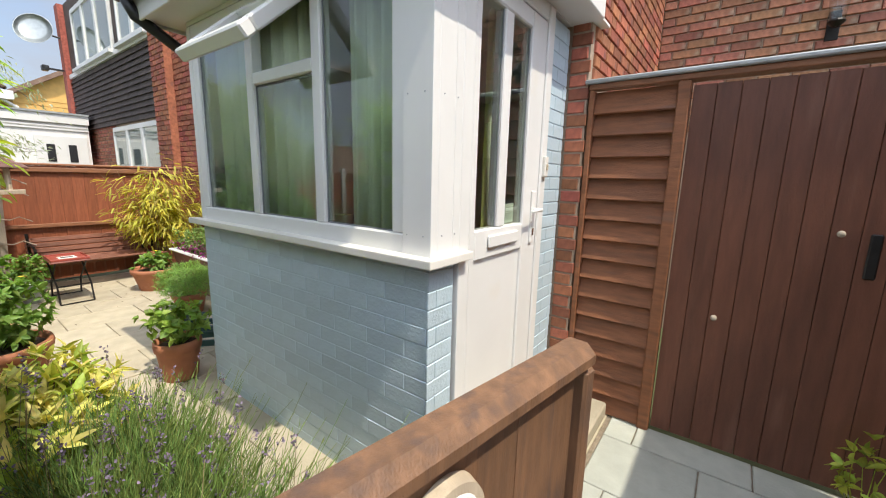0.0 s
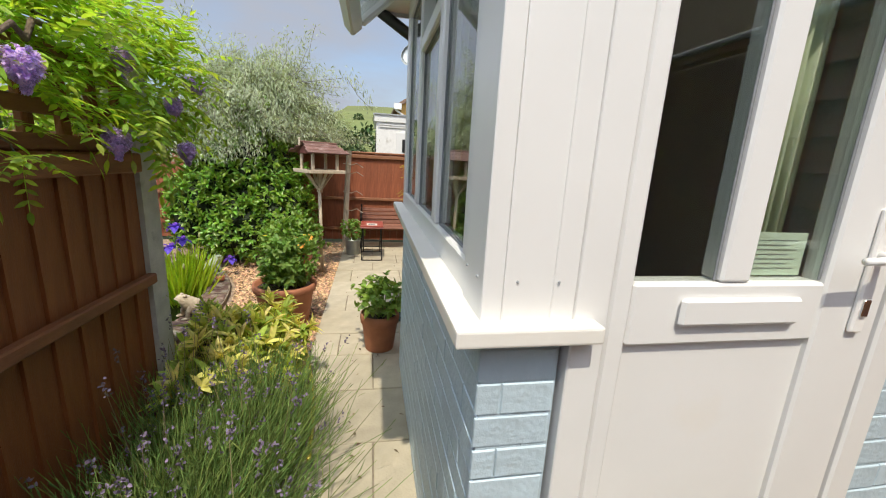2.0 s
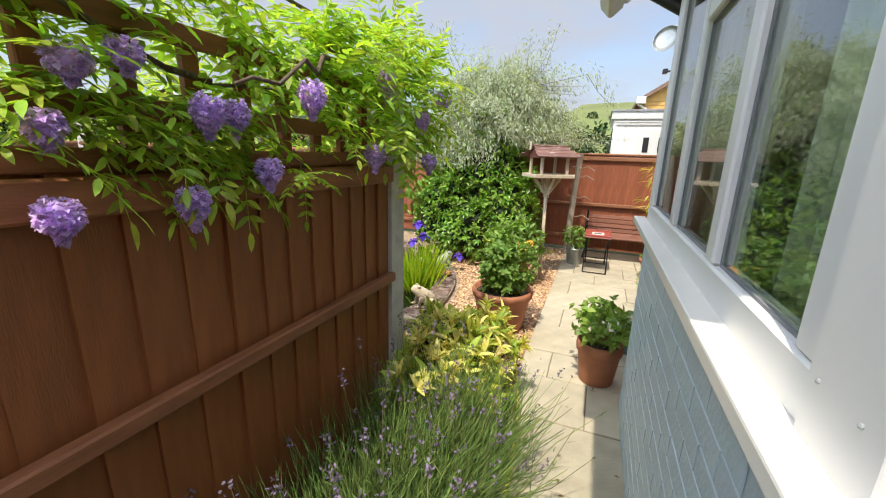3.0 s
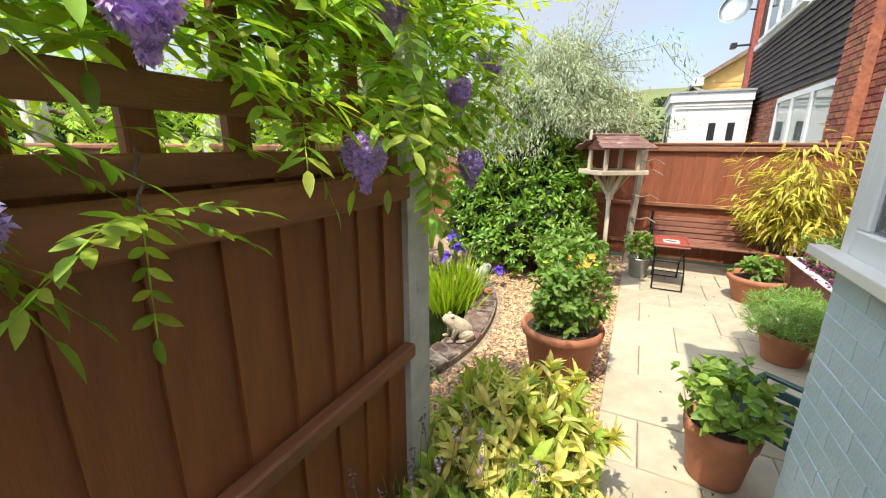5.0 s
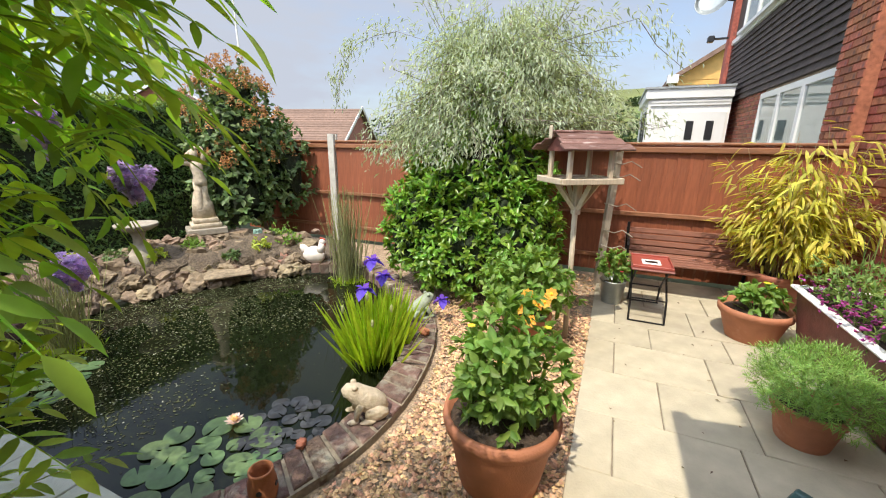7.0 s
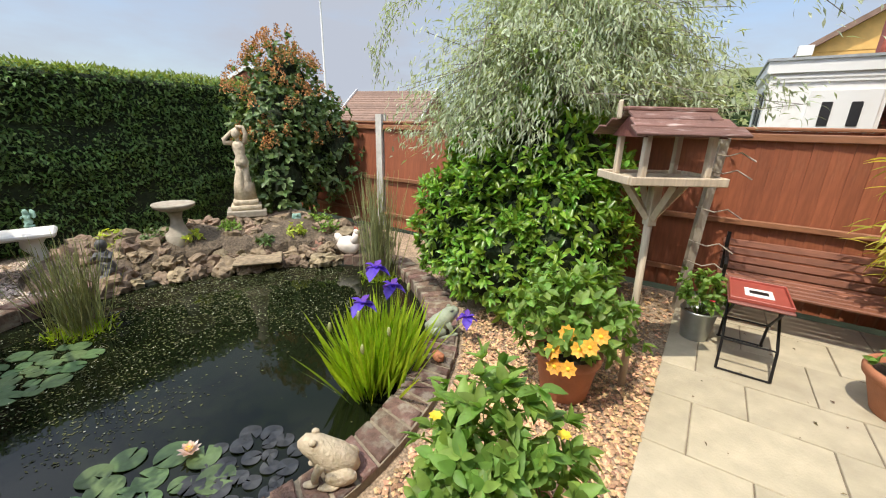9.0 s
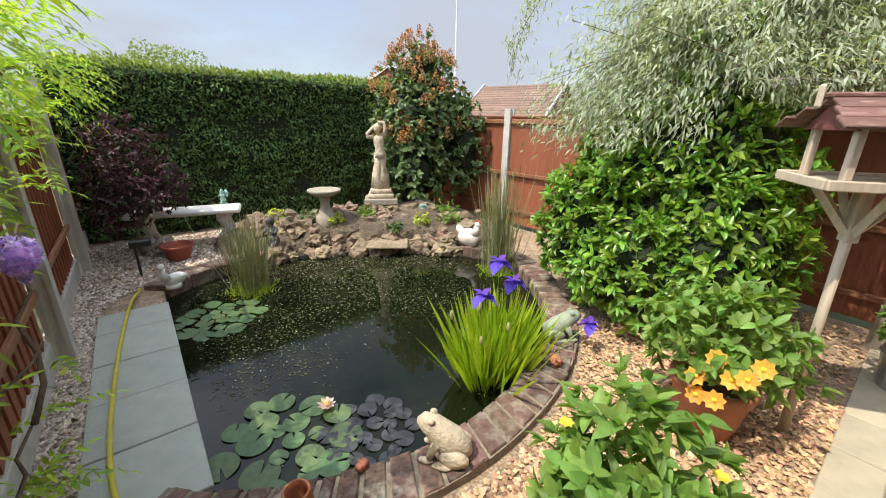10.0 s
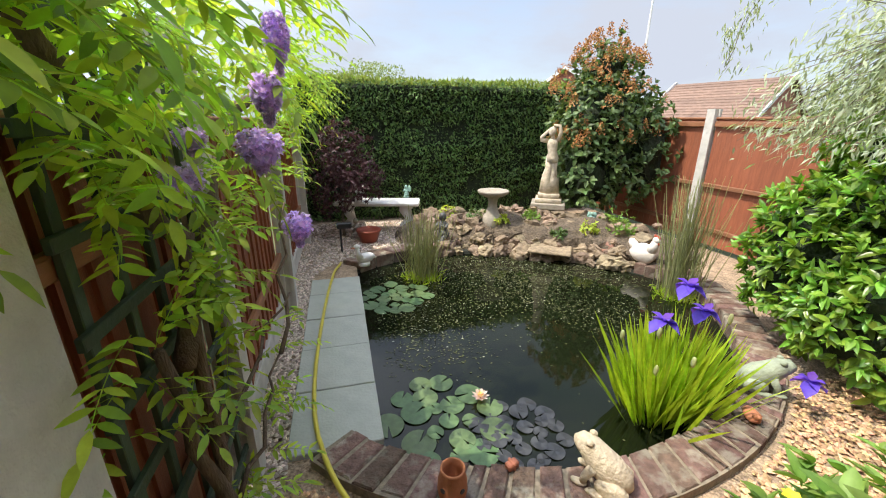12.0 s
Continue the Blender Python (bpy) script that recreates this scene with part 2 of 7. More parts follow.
_c = _n.new("ShaderNodeTexCoord")
_l.new(_c.outputs["Object"], _t.inputs["Vector"])
_p = _n.new("ShaderNodeBump")
_p.inputs["Strength"].default_value, _p.inputs["Distance"].default_value = 0.12, 0.006
_l.new(_t.outputs["Fac"], _p.inputs["Height"])
_l.new(_p.outputs[0], _b.inputs["Normal"])

L_CHOISYA = leaf_mat("glossy green leaf", (0.195, 0.345, 0.045), 0.5, 0.03, 0.3, 0.35, spec=0.5)
L_WIST = leaf_mat("fresh wisteria leaf", (0.37, 0.53, 0.07), 0.42, 0.03, 0.45, 0.5)
L_SILVER = leaf_mat("silver willow-like leaf", (0.40, 0.46, 0.33), 0.25, 0.02, 0.6, 0.35)
L_HEDGE = leaf_mat("dark conifer spray", (0.11, 0.195, 0.048), 0.5, 0.02, 0.6, 0.15)
L_HEDGET = leaf_mat("light conifer tip", (0.24, 0.31, 0.07), 0.35, 0.02, 0.6, 0.3)
L_LILAC = leaf_mat("lilac leaf", (0.12, 0.19, 0.065), 0.4, 0.02, 0.45, 0.25)
L_RUST = leaf_mat("rusty seed panicle", (0.50, 0.25, 0.10), 0.4, 0.02, 0.9, 0.1)
L_MAPLE = leaf_mat("dark purple maple leaf", (0.075, 0.03, 0.038), 0.5, 0.02, 0.5, 0.2)
L_BAMBOO = leaf_mat("golden bamboo leaf", (0.54, 0.50, 0.09), 0.35, 0.025, 0.5, 0.4)
L_VARI = leaf_mat("yellow-green variegated leaf", (0.42, 0.50, 0.09), 0.35, 0.03, 0.45, 0.4)
L_VARIY = leaf_mat("cream-yellow leaf", (0.74, 0.68, 0.22), 0.25, 0.02, 0.45, 0.4)
L_DAHLIA = leaf_mat("dahlia leaf", (0.20, 0.33, 0.07), 0.3, 0.02, 0.5, 0.4)
L_LAV = leaf_mat("grey-green lavender", (0.20, 0.30, 0.08), 0.35, 0.03, 0.7, 0.3)
L_LAVF = leaf_mat("faded lavender flower", (0.23, 0.185, 0.27), 0.3, 0.03, 0.8, 0.2)
L_DRY = leaf_mat("dry stem", (0.36, 0.30, 0.17), 0.3, 0.02, 0.8, 0.2)
L_IRIS = leaf_mat("bright iris blade", (0.36, 0.50, 0.035), 0.3, 0.02, 0.4, 0.45)
L_PETALV = leaf_mat("violet petal", (0.16, 0.07, 0.55), 0.3, 0.02, 0.6, 0.3, through=(1.1, 0.9, 1.3))
L_PETALW = leaf_mat("lilac wisteria petal", (0.70, 0.55, 0.94), 0.35, 0.03, 0.6, 0.5, through=(1.2, 1.1, 1.15))
L_PETALO = leaf_mat("orange petal", (0.86, 0.44, 0.06), 0.2, 0.015, 0.6, 0.3)
L_PETALM = leaf_mat("magenta petal", (0.40, 0.07, 0.32), 0.35, 0.03, 0.6, 0.3)
L_PETALP = leaf_mat("pale pink petal", (0.85, 0.66, 0.66), 0.12, 0.01, 0.5, 0.3)
L_YELLOW = leaf_mat("yellow petal", (0.80, 0.60, 0.05), 0.15, 0.01, 0.5, 0.2)
L_FENNEL = leaf_mat("feathery green leaf", (0.24, 0.40, 0.10), 0.3, 0.02, 0.6, 0.35)
L_REED = leaf_mat("pale reed", (0.34, 0.36, 0.17), 0.3, 0.02, 0.7, 0.3)
L_PAD = leaf_mat("lily pad", (0.12, 0.20, 0.09), 0.3, 0.03, 0.35, 0.0)
L_PADD = leaf_mat("bronze lily pad", (0.085, 0.085, 0.10), 0.3, 0.03, 0.3, 0.0)
L_FAR = leaf_mat("far woodland", (0.055, 0.095, 0.03), 0.5, 0.02, 0.9, 0.1)
HILLM = mat("hill pasture", (0.15, 0.175, 0.05), 0.25, 0.95, 0.02, 0.0, stain=(0.10, 0.15, 0.04), stain_at=0.56, stain_scale=0.02)

# ---- mesh helpers ----
def thing(name, label, category, loc=(0, 0, 0), rz=0.0, group="", kind=""):
    ob = new(name)
    ob.matrix_basis = pose(*loc, 0, 0, rz)
    ob.empty_display_size = 0.1
    return tagged(ob, label, category, group, kind)

def link_mesh(name, me, material, parent=None, label=""):
    if material:
        me.materials.append(material)
    ob = new(name, me)
    if parent:
        ob.parent = parent
    if label:
        tagged(ob, label)
    return ob

def part(name, bm, material, parent=None, label="", smooth=False):
    me = bpy.data.meshes.new(name)
    bm.to_mesh(me)
    bm.free()
    if smooth:
        me.polygons.foreach_set("use_smooth", [True] * len(me.polygons))
    return link_mesh(name, me, material, parent, label)

def raw(name, verts, faces, material, parent=None, label="", smooth=False):
    me = bpy.data.meshes.new(name)
    me.from_pydata([tuple(v) for v in verts], [], [tuple(f) for f in faces])
    if smooth:
        me.polygons.foreach_set("use_smooth", [True] * len(me.polygons))
    me.update()
    return link_mesh(name, me, material, parent, label)

def box(bm, x0, x1, y0, y1, z0, z1, bevel=0.0, turn=None):
    m = Matrix.Translation(((x0 + x1) / 2, (y0 + y1) / 2, (z0 + z1) / 2)) @ Matrix.Diagonal((abs(x1 - x0), abs(y1 - y0), abs(z1 - z0), 1))
    if turn is not None:
        m = turn @ m
    r = bmesh.ops.create_cube(bm, size=1, matrix=m)
    if bevel:
        edges = list({e for v in r["verts"] for e in v.link_edges})
        bmesh.ops.bevel(bm, geom=edges, offset=bevel, segments=1, affect="EDGES", profile=0.7)
    return bm

def boxp(name, x0, x1, y0, y1, z0, z1, material, parent=None, label="", bevel=0.0, turn=None):
    return part(name, box(bmesh.new(), x0, x1, y0, y1, z0, z1, bevel, turn), material, parent, label)

def rod(bm, a, b, r0, r1=None, seg=8):
    a, b = Vector(a), Vector(b)
    r1 = r0 if r1 is None else r1
    q = (b - a).to_track_quat("Z", "Y").to_matrix().to_4x4()
    bmesh.ops.create_cone(bm, cap_ends=True, segments=seg, radius1=r0, radius2=r1, depth=(b - a).length,
                          matrix=Matrix.Translation((a + b) / 2) @ q)
    return bm

def tube(bm, pts, radii, seg=7):
    """A bent tube through pts, with a radius at each."""
    pts = [Vector(p) for p in pts]
    rings = []
    side = Vector((0.31, 0.87, 0.38)).normalized()
    for i, p in enumerate(pts):
        d = (pts[min(i + 1, len(pts) - 1)] - pts[max(i - 1, 0)]).normalized()
        s = (side - d * side.dot(d))
        s = s.normalized() if s.length > 1e-4 else d.orthogonal().normalized()
        u = d.cross(s)
        r = radii[i] if isinstance(radii, (list, tuple)) else radii
        rings.append([bm.verts.new(p + (s * math.cos(2 * math.pi * k / seg) + u * math.sin(2 * math.pi * k / seg)) * r) for k in range(seg)])
    for a, b in zip(rings, rings[1:]):
        for k in range(seg):
            bm.faces.new((a[k], a[(k + 1) % seg], b[(k + 1) % seg], b[k]))
    bm.faces.new(rings[0][::-1])
    bm.faces.new(rings[-1])
    return bm

def lathe(bm, profile, seg=24, at=(0, 0, 0), wob=0.0):
    """Turns a profile of (radius, height) about the upright axis."""
    rings = []
    for r, z in profile:
        rings.append([bm.verts.new((at[0] + max(r, 1e-4) * (1 + wob * math.sin(3 * k + 9 * z)) * math.cos(2 * math.pi * k / seg),
                                    at[1] + max(r, 1e-4) * (1 + wob * math.cos(2 * k + 7 * z)) * math.sin(2 * math.pi * k / seg), at[2] + z)) for k in range(seg)])
    for a, b in zip(rings, rings[1:]):
        for k in range(seg):
            bm.faces.new((a[k], a[(k + 1) % seg], b[(k + 1) % seg], b[k]))
    bm.faces.new(rings[0][::-1])
    bm.faces.new(rings[-1])
    return bm

def lump(bm, at, size, seed=0, rough=0.25, sub=2, turn=0.0, freq=1.6, block=1.0):
    """An uneven rounded lump: stone or carved mass."""
    r = bmesh.ops.create_icosphere(bm, subdivisions=sub, radius=1)
    off = Vector((seed * 3.7, seed * 1.9, seed * 5.3))
    rot = Matrix.Rotation(turn, 3, "Z")
    for v in r["verts"]:
        if block != 1:
            v.co = Vector([math.copysign(abs(c) ** block, c) for c in v.co]) * 0.85
        k = 1 + rough * noise.noise(v.co * freq + off) + rough * 0.4 * noise.noise(v.co * freq * 3 + off)
        v.co = rot @ Vector((v.co.x * k * size[0], v.co.y * k * size[1], v.co.z * k * size[2])) + Vector(at)
    return bm

def wall(name, x0, x1, y0, y1, z0, z1, material, parent=None, label=""):
    ob = boxp(name, x0, x1, y0, y1, z0, z1, material, parent, label)
    return tagged(ob, label, kind="structure") if not parent else ob

# leaves --------------------------------------------------------------
RNG = np.random.default_rng(7)
def unit(v):
    return v / np.maximum(np.linalg.norm(v, axis=-1, keepdims=True), 1e-9)

def leaves(name, P, D, N, L, W, material, parent=None, label="", fold=0.25, droop=0.15, mid=0.45, fine=True):
    """Many folded blades: base points P, directions D, upper sides N, lengths L, widths W."""
    P, D, N = np.asarray(P, float), unit(np.asarray(D, float)), np.asarray(N, float)
    n = len(P)
    L = np.broadcast_to(np.asarray(L, float), (n,))[:, None]
    W = np.broadcast_to(np.asarray(W, float), (n,))[:, None]
    S = unit(np.cross(D, N))
    U = unit(np.cross(S, D))
    if fine:
        V = [P]
        for u, w in ((0.2, 0.40), (mid, 0.5), (0.74, 0.34)):
            c = P + D * L * u - U * L * droop * u * u
            V += [c + S * W * w + U * W * fold * w * 2, c, c - S * W * w + U * W * fold * w * 2]
        V.append(P + D * L - U * L * droop)
        V = np.stack(V, 1).reshape(-1, 3)
        base = (np.arange(n) * 11)[:, None]
        F = [[0, 2, 1], [0, 3, 2], [7, 8, 10], [8, 9, 10]]
        for q in (1, 4):
            F += [[q, q + 1, q + 4], [q, q + 4, q + 3], [q + 1, q + 2, q + 5], [q + 1, q + 5, q + 4]]
        F = np.concatenate([base + t for t in F], 1).reshape(-1, 3)
    else:
        c = P + D * L * mid
        V = np.stack([P, c + S * W * 0.5 + U * W * fold, c, c - S * W * 0.5 + U * W * fold, P + D * L - U * L * droop], 1).reshape(-1, 3)
        base = (np.arange(n) * 5)[:, None]
        F = np.concatenate([base + [0, 2, 1], base + [0, 3, 2], base + [1, 2, 4], base + [2, 3, 4]], 1).reshape(-1, 3)
    me = bpy.data.meshes.new(name)
    me.vertices.add(len(V))
    me.vertices.foreach_set("co", V.ravel())
    me.loops.add(len(F) * 3)
    me.loops.foreach_set("vertex_index", F.ravel().astype(np.int32))
    me.polygons.add(len(F))
    me.polygons.foreach_set("loop_start", np.arange(0, len(F) * 3, 3, dtype=np.int32))
    me.polygons.foreach_set("loop_total", np.full(len(F), 3, dtype=np.int32))
    me.update(calc_edges=True)
    me.validate()
    if fine:
        me.polygons.foreach_set("use_smooth", [True] * len(me.polygons))
    return link_mesh(name, me, material, parent, label)

def rand_dirs(n):
    return unit(RNG.normal(size=(n, 3)))

def shell(n, centre, radii, low=-0.35, lumpy=0.18, seed=0.0, depth=0.25):
    """Points in the outer layer of an uneven ellipsoid, with their outward directions."""
    d = rand_dirs(int(n * 2.2))
    d = d[d[:, 2] > low][:n]
    k = np.array([1 + lumpy * noise.noise(Vector(v) * 2.2 + Vector((seed, seed * 2, 0))) * 1.6 for v in d])
    k = k * (1 - depth * RNG.random(len(d)) ** 2)
    return np.asarray(centre) + d * np.asarray(radii) * k[:, None], unit(d / np.asarray(radii))

def rosettes(C, N, k, spread=0.9):
    """k blades round each centre, leaning out from its direction."""
    C, N = np.repeat(C, k, 0), np.repeat(N, k, 0)
    D = unit(N * (1 - spread * RNG.random((len(N), 1))) + rand_dirs(len(N)) * spread)
    return C, D, unit(N + np.array([0, 0, 0.8]) + rand_dirs(len(N)) * 0.3)

# ---- large structure ----
POND_C = (-4.3, -2.35)
POND_R = (1.6, 2.02, 1.86, 1.60, 1.45, 1.43, 1.55, 1.38, 1.32, 1.46, 1.70, 1.9)
WATER_Z = -0.08

def pond_r(th):
    """The pond's radius at an angle (radians), smooth between twelve spokes."""
    u = (th / (2 * math.pi) * 12) % 12
    i, f = int(u), u - int(u)
    a, b, c, d = (POND_R[(i + k) % 12] for k in (-1, 0, 1, 2))
    return b + 0.5 * f * (c - a + f * (2 * a - 5 * b + 4 * c - d + f * (3 * (b - c) + d - a)))

def pond_at(th, out=0.0):
    r = pond_r(th) + out
    x, y = POND_C[0] + r * math.cos(th), POND_C[1] + r * math.sin(th)
    return min(x, -2.80), y

def ring_mesh(name, radii_of, zs, material, seg=96, parent=None, label="", cap=False):
    """Rings about the pond's centre, joined into one sheet."""
    V, F = [], []
    for j, (fn, z) in enumerate(zip(radii_of, zs)):
        for k in range(seg):
            x, y = fn(2 * math.pi * k / seg)
            V.append((x, y, z))
    for j in range(len(zs) - 1):
        for k in range(seg):
            a, b = j * seg + k, j * seg + (k + 1) % seg
            F.append((a, b, b + seg, a + seg))
    if cap:
        F.append(tuple(range(len(V) - seg, len(V))))
    return raw(name, V, F, material, parent, label)

def circle_at(r):
    return lambda th: (POND_C[0] + r * math.cos(th), POND_C[1] + r * math.sin(th))

tagged(ring_mesh("ground", [lambda t: pond_at(t, 0.10), circle_at(9.0), circle_at(40), circle_at(1500)], [-0.045, -0.045, -0.045, -0.045], GRASSM),
       "rough grassy earth that spreads to the horizon", "ground", kind="structure")
tagged(ring_mesh("pond_basin", [lambda t: pond_at(t, 0.12), lambda t: pond_at(t, 0.0), lambda t: pond_at(t, -0.25)], [-0.03, -0.05, -0.75], LINER, cap=True),
       "dark lined basin of the garden pond", "pond", kind="structure")
tagged(raw("water", [(*pond_at(2 * math.pi * k / 96, 0.02), WATER_Z) for k in range(96)], [tuple(range(96))], WATER),
       "still dark green pond water mirroring the sky", "water", kind="structure")
def sheet_ring(fn_in, fn_out, z, name, material, a0, a1, seg=60):
    V, F = [], []
    for k in range(seg + 1):
        th = a0 + (a1 - a0) * k / seg
        V += [(*fn_in(th), z), (*fn_out(th), z)]
    for k in range(seg):
        F.append((2 * k, 2 * k + 1, 2 * k + 3, 2 * k + 2))
    return raw(name, V, F, material)
def garden_edge(th):
    """Where a spoke from the pond's centre meets the garden's rectangle."""
    c, s = math.cos(th), math.sin(th)
    t = min(((-2.17 - POND_C[0]) / c) if c > 1e-6 else 99, ((-7.02 - POND_C[0]) / c) if c < -1e-6 else 99,
            ((0.46 - POND_C[1]) / s) if s > 1e-6 else 99, ((-5.9 - POND_C[1]) / s) if s < -1e-6 else 99)
    return POND_C[0] + t * c, POND_C[1] + t * s
tagged(sheet_ring(lambda t: pond_at(t, 0.11), garden_edge, -0.018, "gravel_bed", GRAVELBED, 0, 2 * math.pi, 180),
       "bed of buff and grey gravel round the pond", "gravel", kind="structure")
tagged(boxp("planting_bed", -2.6, -0.45, -0.10, 0.52, -0.06, 0.0, SOIL), "narrow bed of dark soil along the fence", "flower bed", kind="structure")

# gravel stones
def pebbles(name, boxes, n, material, size, label, keep=lambda x, y: True):
    oc = np.array([[1, 0, 0], [-1, 0, 0], [0, 1, 0], [0, -1, 0], [0, 0, 1], [0, 0, -1]], float)
    of = np.array([[0, 2, 4], [2, 1, 4], [1, 3, 4], [3, 0, 4], [2, 0, 5], [1, 2, 5], [3, 1, 5], [0, 3, 5]])
    area = np.array([(b[1] - b[0]) * (b[3] - b[2]) for b in boxes])
    P = []
    while len(P) < n:
        b = boxes[RNG.choice(len(boxes), p=area / area.sum())]
        x, y = RNG.uniform(b[0], b[1]), RNG.uniform(b[2], b[3])
        if keep(x, y):
            P.append((x, y, -0.012 + 0.012 * RNG.random()))
    P = np.array(P)
    S = size * RNG.uniform(0.5, 1.35, (n, 1, 1)) * np.stack([np.ones(n), RNG.uniform(0.6, 1, n), RNG.uniform(0.35, 0.6, n)], 1)[:, None, :]
    V = oc[None] * S * RNG.uniform(0.75, 1.2, (n, 6, 1))
    a = RNG.uniform(0, 6.28, n)
    c, s = np.cos(a)[:, None], np.sin(a)[:, None]
    tilt = RNG.normal(0, 0.3, (n, 1))
    X, Y, Z = V[..., 0] * c - V[..., 1] * s, V[..., 0] * s + V[..., 1] * c, V[..., 2] + V[..., 0] * tilt
    V = np.stack([X, Y, Z], -1) + P[:, None]
    F = (of[None] + (np.arange(n) * 6)[:, None, None]).reshape(-1, 3)
    ob = raw(name, V.reshape(-1, 3).tolist(), F.tolist(), material)
    return tagged(ob, label, "gravel", kind="stuff")

def clear_of_pond(x, y):
    th = math.atan2(y - POND_C[1], x - POND_C[0])
    d = math.hypot(x - POND_C[0], y - POND_C[1])
    return d > pond_r(th) + 0.27 or (x > -2.36 and x < -2.2)
pebbles("gravel", [(-5.6, -2.3, -0.9, 0.46)], 11000, PEBBLE, 0.017, "loose buff and orange flint gravel", lambda x, y: clear_of_pond(x, y))
pebbles("gravel", [(-6.9, -5.3, -0.9, 0.46)], 900, PEBBLE, 0.02, "loose buff gravel beneath the shrub", clear_of_pond)
pebbles("gravel", [(-2.37, -2.2, -3.4, -0.9)], 2600, PEBBLED, 0.016, "loose grey-brown gravel beside the fence")
pebbles("gravel", [(-3.9, -2.2, -5.4, -3.3)], 5200, PEBBLED, 0.018, "loose grey-brown gravel beneath the white bench", clear_of_pond)

# bricks and slabs as pieces
_shared = {}
def block_mesh(lx, ly, lz, inset=0.005, material=None):
    """A piece that stands proud along local -y (walls): its front is a little smaller than its back."""
    key = (round(lx, 3), round(ly, 3), round(lz, 3), inset, material.name)
    if key not in _shared:
        me = bpy.data.meshes.new("piece")
        i = inset
        V = [(0, 0, 0), (lx, 0, 0), (lx, 0, lz), (0, 0, lz), (i * 0.3, -ly + i, i * 0.3), (lx - i * 0.3, -ly + i, i * 0.3), (lx - i * 0.3, -ly + i, lz - i * 0.3), (i * 0.3, -ly + i, lz - i * 0.3),
             (i, -ly, i), (lx - i, -ly, i), (lx - i, -ly, lz - i), (i, -ly, lz - i)]
        F = [(8, 9, 10, 11)]
        for a, b in ((0, 4), (4, 8)):
            for k in range(4):
                F.append((a + k, a + (k + 1) % 4, b + (k + 1) % 4, b + k))
        me.from_pydata(V, [], F)
        me.materials.append(material)
        _shared[key] = me
    return _shared[key]

def bricks(parent, m0, length, height, material, proud=0.012, course=0.075, unit_l=0.225, joint=0.01, start=0.0, jitter=0.0015, name="brick", rows=None):
    """Running-bond bricks on a wall whose local x runs along it and whose local -y looks out."""
    n = int(height / course + 0.6)
    rnd = random.Random(int(length * 1000 + height * 77))
    for r in range(n):
        x = -(unit_l / 2 if r % 2 else 0) - start
        while x < length - 0.02:
            a, b = max(x, 0), min(x + unit_l - joint, length)
            if b - a > 0.03:
                me = block_mesh(round(b - a, 2), proud, min(course - joint, height - r * course), min(0.005, proud * 0.6), material)
                ob = new(name, me)
                ob.parent = parent
                ob.matrix_basis = m0 @ pose(a, rnd.uniform(-jitter, jitter), r * course, 0, 0, 0)
            x += unit_l

WALL_X, WALL_Y, WALL_END = -0.87, 1.10, -2.80
SILL_Z, HEAD_Z = 1.15, 2.30

# the porch, of brick below and plastic frames above
wall_south = wall("wall_south", WALL_END, WALL_X - 0.012, WALL_Y + 0.012, WALL_Y + 0.11, -0.04, SILL_Z - 0.03, BLUEBED, label="pale blue painted brick dwarf wall of the porch")
wall_end = wall("wall_west", WALL_END, WALL_END + 0.1, WALL_Y + 0.111, 2.55, -0.04, SILL_Z - 0.03, BLUEBED, label="pale blue painted end wall of the porch")
wall_pier = wall("wall_pier", WALL_X - 0.11, WALL_X - 0.012, WALL_Y + 0.111, 1.27, -0.04, SILL_Z - 0.03, BLUEBED, label="pale blue painted brick pier beside the door")
wall_pier_b = wall("wall_pier_door", WALL_X - 0.30, WALL_X - 0.012, 2.125, 2.398, -0.04, 2.32, BLUEBED, label="pale blue painted brick jamb of the door")
wall_red = wall("wall_red", WALL_X - 0.35, -0.757, 2.412, 2.74, -0.04, 5.0, MORTAR, label="red brick corner of the house beside the gate")
wall_flank = wall("wall_flank", WALL_X - 0.35, -0.757, 2.741, 4.50, -0.04, 5.0, MORTAR, label="red brick flank wall of the house behind the gate")
wall_back = wall("wall_back", -0.756, 6.0, 4.50, 4.75, -0.04, 5.0, MORTAR, label="old red brick wall behind the gate")
wall_terrace = wall("wall_terrace", -7.6, WALL_X - 0.36, 2.56, 2.8, -0.04, 5.2, BRICK, label="red brick rear wall of the house")

# door, its frame and the corner posts of white plastic
door = tagged(thing("door_1", "closed white plastic back door with two glazed panels", "door"), kind="structure")
DX = WALL_X
def bx(name, x0, x1, y0, y1, z0, z1, m=UPVC, p=door, label="", bevel=0.006):
    return boxp(name, x0, x1, y0, y1, z0, z1, m, p, label, bevel)
bx("door_frame", DX - 0.07, DX + 0.008, 1.28, 1.352, 0.16, 2.34, bevel=0.003)
bx("door_frame", DX - 0.07, DX + 0.012, 2.045, 2.12, 0.16, 2.34)
bx("door_frame", DX - 0.07, DX + 0.006, 1.353, 2.044, 2.262, 2.34)
bx("threshold", DX - 0.07, DX + 0.055, 1.30, 2.10, 0.10, 0.215, SILLM, label="cream plastic threshold")
bx("threshold", DX - 0.07, DX + 0.025, 1.378, 2.042, 0.216, 0.255, SILLM)
D0, D1 = 1.357, 2.04
bx("stile", DX - 0.055, DX + 0.004, D0, D0 + 0.046, 0.26, 2.255)
bx("stile", DX - 0.055, DX + 0.004, D1 - 0.17, D1, 0.26, 2.255)
bx("stile", DX - 0.055, DX + 0.003, 1.600, 1.672, 1.235, 2.175)
